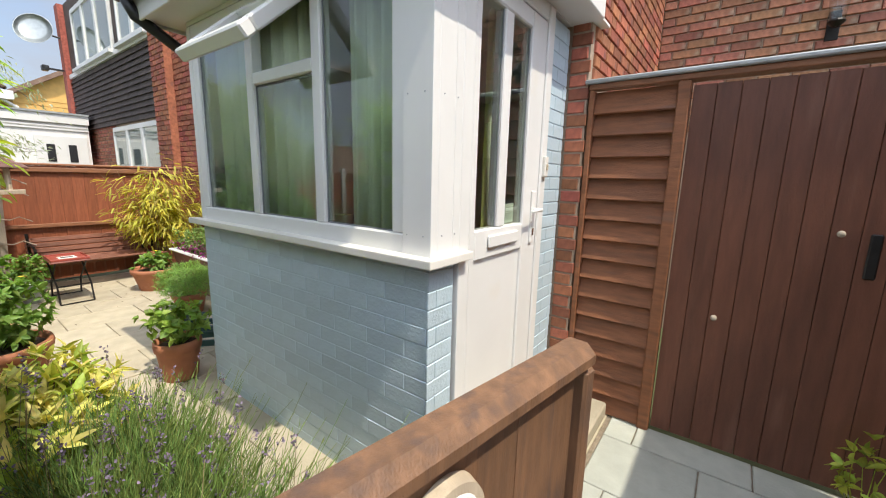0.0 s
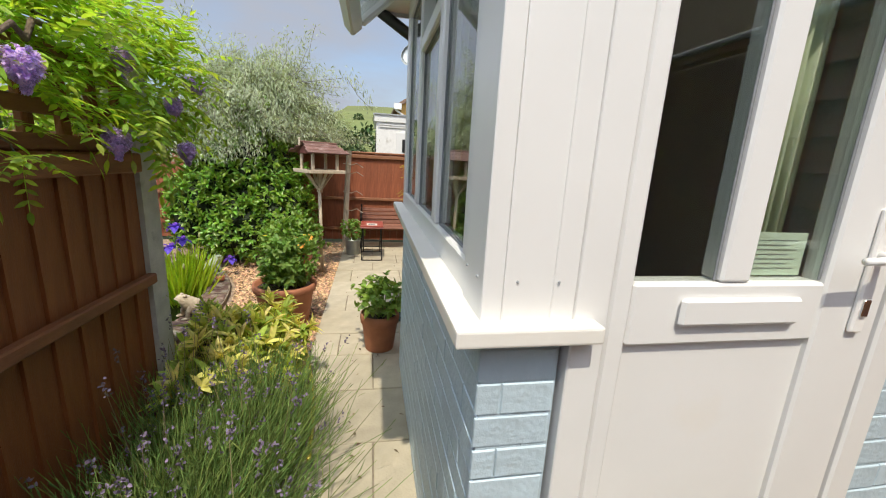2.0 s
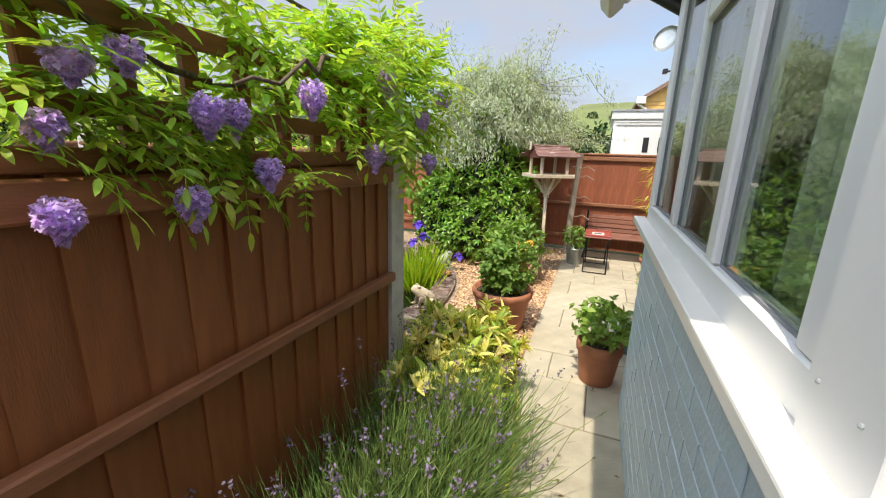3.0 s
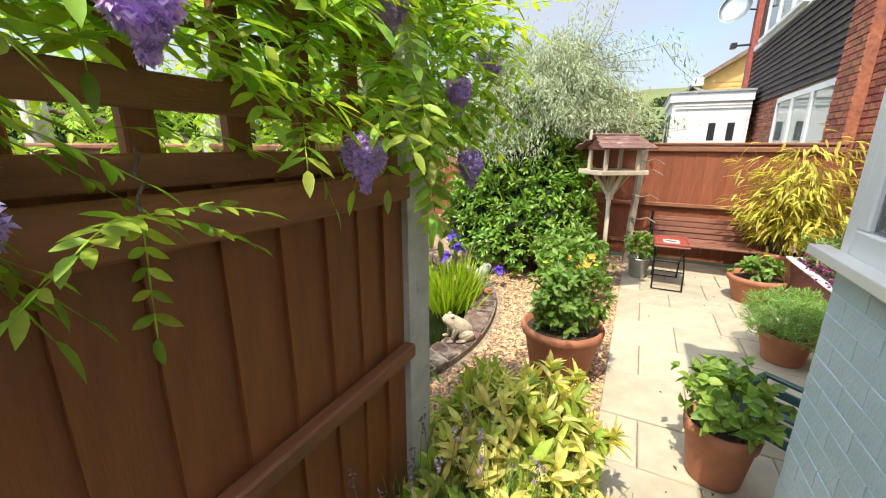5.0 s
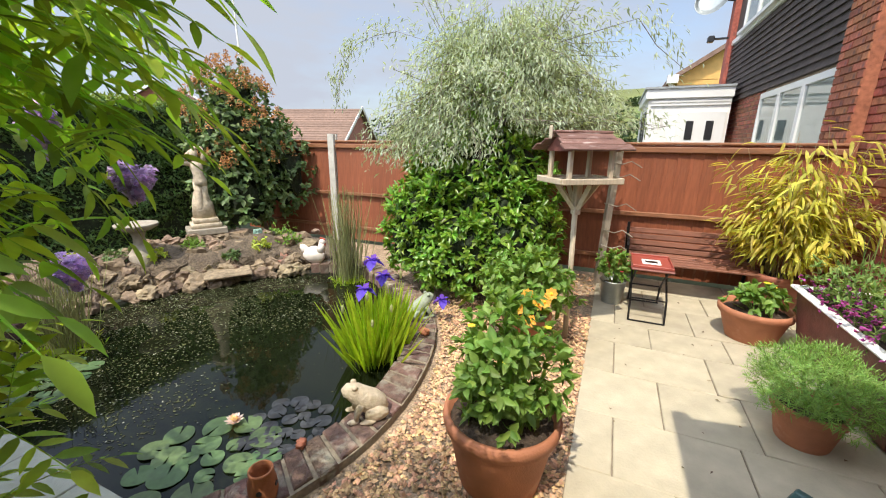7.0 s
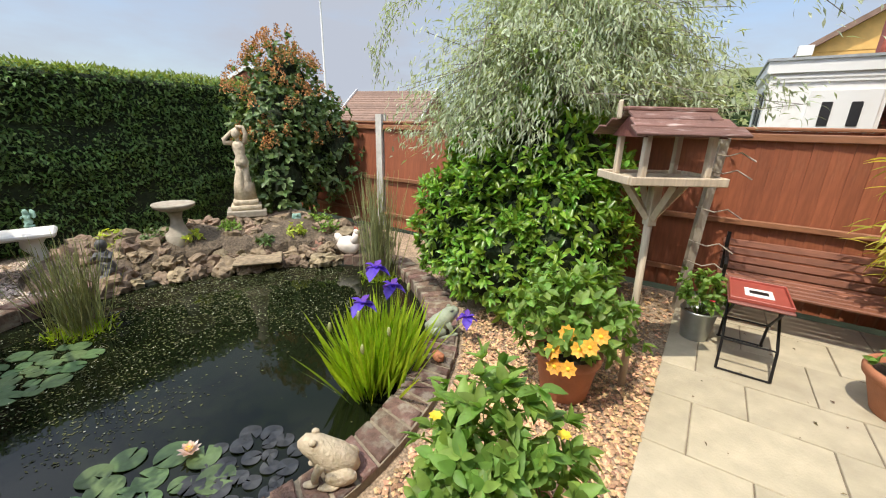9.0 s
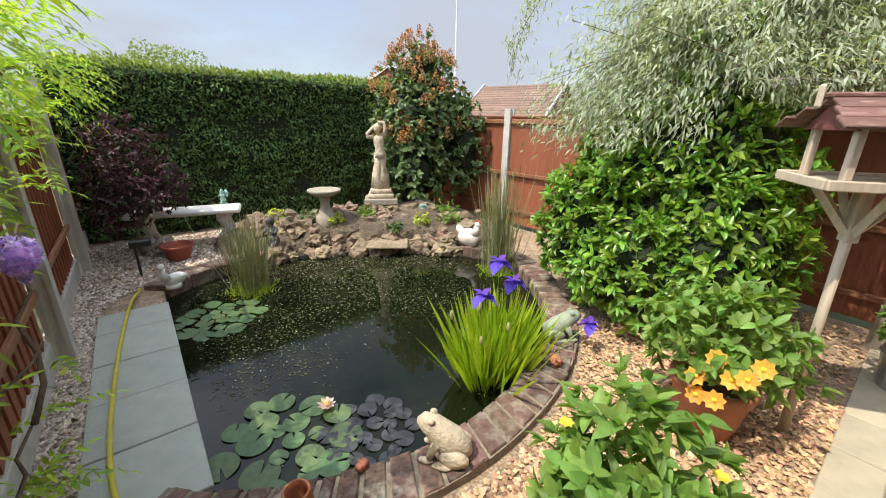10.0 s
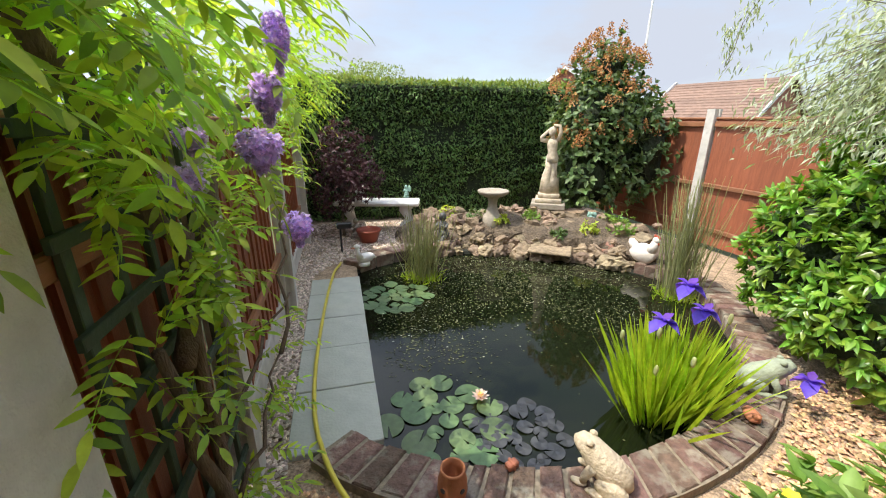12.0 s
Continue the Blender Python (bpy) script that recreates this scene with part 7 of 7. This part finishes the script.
pot("plastic_pot", "terracotta-coloured plastic pot beside the porch wall", -3.05, 0.97, 0.145, 0.29, TERRA, rim=0.05, taper=0.75)
planted("hydrangea", "leafy green potted plant with pale shoots", -3.05, 0.98, 0.25, 85, (0.20, 0.19, 0.17), 5, 0.055, 0.036, L_HYD, low=-0.5)
pot("flower_pot", "large plastic terracotta-coloured pot in the patio corner", -6.55, 2.02, 0.23, 0.36, TERRAD, rim=0.045)
bam = thing("bamboo", "golden-yellow clump of arching bamboo", "bamboo", (-6.55, 2.02, 0.33))
ca, cb = [], []
for k in range(60):
    a, R = RNG.uniform(0, 6.28), RNG.uniform(0.08, 0.62)
    ca.append((0.08 * math.cos(a), 0.08 * math.sin(a), 0)), cb.append((R * math.cos(a) * 0.8 + 0.05, R * math.sin(a), RNG.uniform(0.5, 1.4) - 0.25 * R))
ca, cb = np.array(ca), np.array(cb)
for k in range(60):
    stems("cane", ca[k:k + 1], cb[k:k + 1], 0.004, L_DRY, bam, bend=0.06)
u = RNG.uniform(0.3, 1.0, (60, 29, 1))
LP = (ca[:, None] * (1 - u) + cb[:, None] * u + RNG.normal(0, 0.045, (60, 29, 3))).reshape(-1, 3)
LD = unit(LP * np.array([1, 1, 0.0]) + 1e-6) * 0.7 + rand_dirs(len(LP)) * 0.6 + np.array([0, 0, -0.35])
leaves("foliage", LP, LD, rand_dirs(len(LP)) * 0.3 + np.array([0, 0, 1]), RNG.uniform(0.10, 0.19, len(LP)), RNG.uniform(0.018, 0.032, len(LP)), L_BAMBOO, bam, droop=0.25)
pot("plastic_pot", "small dark plastic pot behind the bowl pot", -5.72, 2.06, 0.11, 0.2, TERRAD, rim=0.03)
planted("box_plant", "tight round ball of small bright green leaves", -5.72, 2.06, 0.17, 200, (0.15, 0.15, 0.13), 5, 0.026, 0.014, L_FENNEL, low=-0.6, spread=0.8, depth=0.3)
# bucket with a plant
bk = thing("bucket", "small galvanised bucket standing on the patio", "bucket", (-6.08, 0.62, 0))
bm = bmesh.new()
lathe(bm, [(0.085, 0), (0.088, 0.006), (0.118, 0.215), (0.124, 0.22), (0.124, 0.232), (0.115, 0.232), (0.108, 0.18)], 28)
part("vessel", bm, ZINC, bk, smooth=True)
bm = bmesh.new()
lathe(bm, [(0.108, 0.17), (0.107, 0.19), (0.001, 0.2)], 20)
part("soil", bm, SOIL, bk)
pl = planted("bedding_plant", "small leafy plant with red flowers in the bucket", -6.08, 0.62, 0.19, 90, (0.17, 0.17, 0.17), 6, 0.045, 0.028, L_DAHLIA)
blooms(pl, [(0.1, -0.05, 0.12), (0.12, 0.06, 0.16), (0.05, 0.12, 0.2)], 0.02, 6, mat("red petal", (0.5, 0.04, 0.05), 0.1, 0.6))
# long trough with magenta flowers
tr = thing("trough", "long maroon trough planter with a broad white rim", "planter", (-5.05, 2.08, 0), 0)
bm = bmesh.new()
lo, hi = [(-0.56, -0.17), (0.56, -0.17), (0.56, 0.17), (-0.56, 0.17)], [(-0.63, -0.23), (0.63, -0.23), (0.63, 0.23), (-0.63, 0.23)]
a = [bm.verts.new((*q, 0)) for q in lo]
b = [bm.verts.new((*q, 0.47)) for q in hi]
for k in range(4):
    bm.faces.new((a[k], a[(k + 1) % 4], b[(k + 1) % 4], b[k]))
bm.faces.new(a[::-1])
bmesh.ops.bevel(bm, geom=[e for e in bm.edges], offset=0.02, segments=2, affect="EDGES")
part("vessel", bm, MAROON, tr)
for q in ((-0.66, 0.66, -0.26, -0.20), (-0.66, 0.66, 0.20, 0.26), (-0.66, -0.60, -0.199, 0.199), (0.60, 0.66, -0.199, 0.199)):
    boxp("rim", *q, 0.475, 0.50, WHITEP, tr, "white rounded rim", bevel=0.01)
boxp("soil", -0.60, 0.60, -0.20, 0.20, 0.40, 0.462, SOIL, tr)
bd = thing("bedding_plants", "mixed grey-leaved bedding with magenta flowers filling the trough", "plants", (-5.05, 2.08, 0.46))
n = 420
C = np.stack([RNG.uniform(-0.58, 0.58, n), RNG.uniform(-0.22, 0.2, n), RNG.uniform(0.0, 0.28, n)], 1)
P, D, U = rosettes(C, np.tile([0, -0.2, 1.0], (n, 1)), 4, 0.95)
leaves("foliage", P, D, U, 0.05, 0.016, L_LAV, bd)
C = np.stack([RNG.uniform(-0.6, 0.6, 240), RNG.uniform(-0.27, 0.1, 240), RNG.uniform(0.02, 0.16, 240)], 1)
P, D, U = rosettes(C, np.tile([0, -0.5, 1.0], (240, 1)), 5, 0.9)
leaves("flower", P, D, U, 0.02, 0.016, L_PETALM, bd, "magenta-purple flowers")
A = np.stack([RNG.uniform(-0.5, 0.5, 60), RNG.uniform(-0.15, 0.15, 60), np.zeros(60)], 1)
stems("stalk", A, A + np.stack([RNG.normal(0, 0.08, 60), RNG.normal(0, 0.08, 60), RNG.uniform(0.25, 0.55, 60)], 1), 0.003, L_LAV, bd)

# variegated shrub and lavender along the fence
vs = thing("variegated_shrub", "low shrub of yellow-edged green leaves beside the fence", "shrub", (-2.42, 0.14, 0))
C, N = shell(260, (0, 0, 0.22), (0.56, 0.33, 0.30), -0.1, 0.35, 2, 0.5)
P, D, U = rosettes(C, N, 7, 0.8)
leaves("foliage", P, D, U, 0.105 * RNG.uniform(0.6, 1.2, len(P)), 0.030 * RNG.uniform(0.8, 1.3, len(P)), L_VARI, vs)
C2, N2 = shell(170, (0.03, 0.03, 0.24), (0.56, 0.35, 0.32), 0.0, 0.35, 2, 0.3)
P, D, U = rosettes(C2, N2, 6, 0.8)
leaves("young_leaves", P, D, U, 0.095 * RNG.uniform(0.6, 1.2, len(P)), 0.026, L_VARIY, vs, "cream-yellow young leaves")
stems("stem", np.concatenate([C, C2]) * np.array([0.4, 0.4, 0.0]), np.concatenate([C, C2]), 0.004, BARK, vs)
lav = thing("lavender", "overgrown lavender with grey-green stems and fading mauve spikes", "lavender", (-1.45, 0.28, 0))
n = 5200
A = np.stack([RNG.uniform(-0.62, 0.60, n), RNG.normal(0, 0.13, n), np.zeros(n)], 1)
H = RNG.uniform(0.22, 0.54, n)
B = A * np.array([1.15, 1.0, 0]) + np.stack([RNG.normal(0, 0.10, n), RNG.normal(0.05, 0.15, n), H], 1)
stems("stem", A, B, 0.0022, L_LAV, lav, bend=0.06)
n2 = 9000
i = RNG.integers(0, n, n2)
u = RNG.uniform(0.15, 0.95, (n2, 1))
P = A[i] * (1 - u) + B[i] * u
leaves("foliage", P, unit(B[i] - A[i]) + rand_dirs(n2) * 0.45, rand_dirs(n2), RNG.uniform(0.035, 0.075, n2), 0.005, L_LAV, lav, fine=False)
i = RNG.choice(n, 220, replace=False)
j = np.repeat(i, 9)
P = B[j] + unit(B[j] - A[j]) * RNG.uniform(-0.01, 0.05, (len(j), 1)) + RNG.normal(0, 0.004, (len(j), 3))
leaves("flower_spike", P, rand_dirs(len(j)) + np.array([0, 0, 0.6]), rand_dirs(len(j)), 0.014, 0.009, L_LAVF, lav, "fading mauve flower spikes")
A = np.stack([RNG.uniform(-0.75, 0.5, 38), RNG.uniform(-0.3, 0.3, 38), np.zeros(38)], 1)
B = A + np.stack([RNG.normal(0, 0.06, 38), RNG.normal(0, 0.08, 38), RNG.uniform(0.45, 0.75, 38)], 1)
tagged(stems("dry_stalk", A, B, 0.002, L_DRY, lav, bend=0.03), kind="stuff")
j = np.repeat(np.arange(38), 12)
tagged(leaves("seed_spike", B[j] + RNG.normal(0, 0.005, (len(j), 3)) + np.array([0, 0, 1.0]) * RNG.uniform(-0.03, 0.03, (len(j), 1)), rand_dirs(len(j)), rand_dirs(len(j)), 0.012, 0.009, L_LAVF, lav), kind="stuff")
n = 260
A = np.stack([RNG.uniform(0.05, 0.5, n), RNG.uniform(-0.32, -0.02, n), np.zeros(n)], 1)
stems("dead_stem", A, A + np.stack([RNG.normal(0, 0.12, n), RNG.normal(0, 0.12, n), RNG.uniform(0.1, 0.3, n)], 1), 0.003, L_DRY, lav, "dry grey-brown dead stems")

# pond plants --------------------------------------------------------
ir = thing("iris", "bright green water iris clump with violet flowers at the pond's edge", "iris", (-4.33, -0.98, WATER_Z))
n = 460
A = np.stack([RNG.normal(0, 0.085, n), RNG.normal(0, 0.07, n), np.zeros(n)], 1)
D = np.stack([A[:, 0] * 2.6 + RNG.normal(0, 0.12, n), A[:, 1] * 2.6 + RNG.normal(0, 0.12, n), np.ones(n)], 1)
leaves("blade", A, D, rand_dirs(n) * np.array([1, 1, 0.1]), RNG.uniform(0.28, 0.60, n), RNG.uniform(0.017, 0.028, n), L_IRIS, ir, fold=0.05, droop=0.06, mid=0.5)["kind"] = "stuff"
def iris_flower(at):
    a = np.array([0, 2.09, 4.19]) + RNG.random()
    d = np.concatenate([np.stack([np.cos(a), np.sin(a), np.full(3, -0.35)], 1), np.stack([np.cos(a + 1), np.sin(a + 1), np.full(3, 0.9)], 1), np.stack([np.cos(a + 0.5), np.sin(a + 0.5), np.full(3, 0.1)], 1)])
    leaves("flower", np.repeat([at], 9, 0), d, np.repeat([[0, 0, 1.0]], 9, 0) + d * 0.1, np.array([0.10] * 3 + [0.07] * 6), np.array([0.07] * 3 + [0.042] * 6), L_PETALV, ir, "violet iris flower", droop=0.25, mid=0.6)
    stems("flower_stalk", [(at[0] * 0.4, at[1] * 0.4, 0.0)], [at], 0.004, L_IRIS, ir)
for at in ((-0.04, -0.02, 0.76), (-0.18, -0.02, 0.60), (0.08, -0.02, 0.58), (-0.64, 0.26, 0.28)):
    iris_flower(at)
for at in ((0.22, 0.10, 0.60), (0.30, -0.04, 0.52), (-0.12, 0.16, 0.66), (0.12, 0.22, 0.50), (0.26, 0.16, 0.44)):
    stems("bud_stalk", [(at[0] * 0.4, at[1] * 0.4, 0.0)], [at], 0.004, L_IRIS, ir, "green bud stalk")
    part("bud", lump(bmesh.new(), at, (0.011, 0.011, 0.03), 3, 0.2, 2), L_REED, ir, "pale swollen seed bud", True)
def reeds(x, y, n, h, spread, label, lean=0.1, dry=L_REED):
    t = thing("reeds", label, "reeds", (x, y, WATER_Z))
    A = np.stack([RNG.normal(0, spread, n), RNG.normal(0, spread, n), np.zeros(n)], 1)
    B = A * 1.4 + np.stack([RNG.normal(0, lean, n), RNG.normal(0, lean, n), h * RNG.uniform(0.6, 1.15, n)], 1)
    stems("stalk", A, B, 0.0035, dry, t, bend=0.02)
    m = n * 3
    i = RNG.integers(0, n, m)
    leaves("foliage", A[i] + RNG.normal(0, 0.05, (m, 3)) * np.array([1, 1, 0.3]), rand_dirs(m) + np.array([0, 0, 0.8]), rand_dirs(m), 0.06, 0.012, L_IRIS, t)
reeds(-3.46, -3.23, 170, 0.66, 0.065, "pale upright reeds growing in the pond")
reeds(-5.66, -2.22, 190, 0.98, 0.065, "tall pale reeds at the pond's far corner")
def pads(name, label, cx, cy, spread, n, r, lmat, z=WATER_Z + 0.006):
    t = thing(name, label, "water lily", (cx, cy, z))
    placed = []
    for k in range(n * 30):
        a, q = RNG.uniform(0, 6.28), spread * math.sqrt(RNG.random())
        p, R = (q * math.cos(a), q * math.sin(a)), r * RNG.uniform(0.6, 1.2)
        if all(math.hypot(p[0] - o[0], p[1] - o[1]) > (R + o[2]) * 0.8 for o in placed):
            placed.append((*p, R))
        if len(placed) >= n:
            break
    for k, (px, py, R) in enumerate(placed):
        V, F, rot = [(px, py, 0.002)], [], RNG.uniform(0, 6.28)
        for j in range(19):
            a = rot + 0.14 + (6.28 - 0.28) * j / 18
            V.append((px + R * math.cos(a), py + R * math.sin(a), 0.003 * math.sin(3 * a) + 0.0015 * (k % 3)))
        V += [(x, y, zz - 0.004) for x, y, zz in V]
        F = [(0, j, j + 1) for j in range(1, 19)] + [(20, 20 + j + 1, 20 + j) for j in range(1, 19)] + [(j, 20 + j, 21 + j, j + 1) for j in range(1, 19)] + [(0, 20, 21, 1), (19, 39, 20, 0)]
        raw("pad", V, F, PADS[(k * 7) % 3] if lmat is None else lmat, t)
    return t
PADS = [mat("green lily pad", (0.085, 0.145, 0.055), 0.2, 0.5, 30, 0.1, 80, rand=0.2, hue=0.02), mat("pale lily pad", (0.16, 0.23, 0.10), 0.15, 0.4, 30, 0.1, 80, rand=0.15), mat("yellowing lily pad", (0.26, 0.29, 0.07), 0.15, 0.4, 30, 0.1, 80, rand=0.15)]
BRONZE = mat("bronze lily pad", (0.04, 0.042, 0.045), 0.2, 0.42, 30, 0.1, 80, rand=0.3)
wl = pads("water_lily", "water lily with round green pads and an open pale pink flower", -3.13, -1.24, 0.31, 19, 0.075, PADS[0])
for k, rr in enumerate((9, 8, 6)):
    a = np.linspace(0, 6.28, rr, endpoint=False) + 0.3 * k
    d = np.stack([np.cos(a), np.sin(a), np.full(rr, 0.35 + 0.6 * k)], 1)
    leaves("petal", np.repeat([[-0.262, -0.08, 0.012 + 0.006 * k]], rr, 0), d, np.repeat([[0, 0, 1.0]], rr, 0), 0.062 - 0.01 * k, 0.026, L_PETALP, wl, "pale pink petals", droop=-0.2)
bm = bmesh.new()
bmesh.ops.create_icosphere(bm, subdivisions=1, radius=0.016, matrix=Matrix.Translation((-0.262, -0.08, 0.04)))
part("flower_centre", bm, L_YELLOW, wl, "yellow flower centre")
pads("water_lily", "cluster of dark bronze lily pads", -3.52, -1.05, 0.23, 24, 0.05, BRONZE)
pads("water_lily", "cluster of dull green lily pads by the slabs", -3.12, -2.84, 0.30, 26, 0.07, PADS[0])
# floating weed and fallen petals
def specks(n):
    P = []
    while len(P) < n:
        th, q = RNG.uniform(0, 6.28), math.sqrt(RNG.random())
        x, y = POND_C[0] + (q * (pond_r(th) - 0.1)) * math.cos(th), POND_C[1] + (q * (pond_r(th) - 0.1)) * math.sin(th)
        if x > -2.9:
            continue
        dens = 0.10 + 0.9 * max(0, min(1, 0.5 + 1.7 * noise.noise(Vector((x * 1.1, y * 1.1, 4.0))) + 0.55 * (-y - 2.2)))
        if RNG.random() < dens * (0.25 if y > -1.7 else 1):
            P.append((x, y, WATER_Z + 0.003))
    return np.array(P)
P = specks(6500)
D = rand_dirs(len(P)) * np.array([1, 1, 0.03])
wd_ = leaves("pond_weed", P, D, np.repeat([[0, 0, 1.0]], len(P), 0), RNG.uniform(0.008, 0.028, len(P)), RNG.uniform(0.005, 0.012, len(P)),
             leaf_mat("floating weed", (0.085, 0.09, 0.03), 0.6, 0.03, 0.7, 0.0), fold=0.02, droop=0.0, fine=False)
tagged(wd_, "scattered floating weed and fallen petals on the pond", "pond weed", kind="stuff")

# low growth on the rockery
for k, (th, o, r, z) in enumerate(((212, 0.5, 0.14, 0.16), (222, 0.3, 0.10, 0.18), (233, 0.2, 0.08, 0.12), (246, 0.45, 0.10, 0.22), (258, 0.3, 0.09, 0.2), (268, 0.45, 0.12, 0.2), (216, 0.75, 0.2, 0.12), (276, 0.75, 0.15, 0.12))):
    a = radians(th)
    q = pond_r(a) + o
    planted("rockery_plant", "small green cushion plant among the rockery stones", POND_C[0] + q * math.cos(a), POND_C[1] + q * math.sin(a), z, 26, (r, r, r * 0.8), 5, 0.055, 0.025, (L_DAHLIA, L_VARI, L_LILAC)[k % 3], stemn=8)
planted("self_sown_plant", "small leafy weed at the gate's foot", 0.62, 2.30, 0.0, 16, (0.07, 0.07, 0.2), 5, 0.06, 0.03, L_VARI, stemn=6)

pale = specks(600)
fp = leaves("fallen_petals", pale + np.array([0, 0, 0.002]), rand_dirs(len(pale)) * np.array([1, 1, 0.03]), np.repeat([[0, 0, 1.0]], len(pale), 0), RNG.uniform(0.008, 0.02, len(pale)), RNG.uniform(0.006, 0.011, len(pale)),
            leaf_mat("pale fallen petal", (0.40, 0.40, 0.30), 0.3, 0.02, 0.7, 0.0), fold=0.05, droop=0.0, fine=False)
tagged(fp, "pale fallen petals floating on the pond", "petals", kind="stuff")
n = 70
P = np.stack([RNG.uniform(-6.6, -1.0, n), RNG.uniform(0.5, 1.08, n), np.full(n, 0.006)], 1)
P[:, 1] += np.where(P[:, 0] < -3.2, RNG.uniform(0, 0.7, n), 0)
fl_ = leaves("fallen_leaves", P, rand_dirs(n) * np.array([1, 1, 0.05]), np.repeat([[0, 0, 1.0]], n, 0), RNG.uniform(0.012, 0.035, n), RNG.uniform(0.008, 0.018, n), leaf_mat("dry fallen leaf", (0.16, 0.11, 0.06), 0.4, 0.03, 0.9, 0.0), fine=False)
tagged(fl_, "a few dry leaves fallen on the paving", "leaves", kind="stuff")
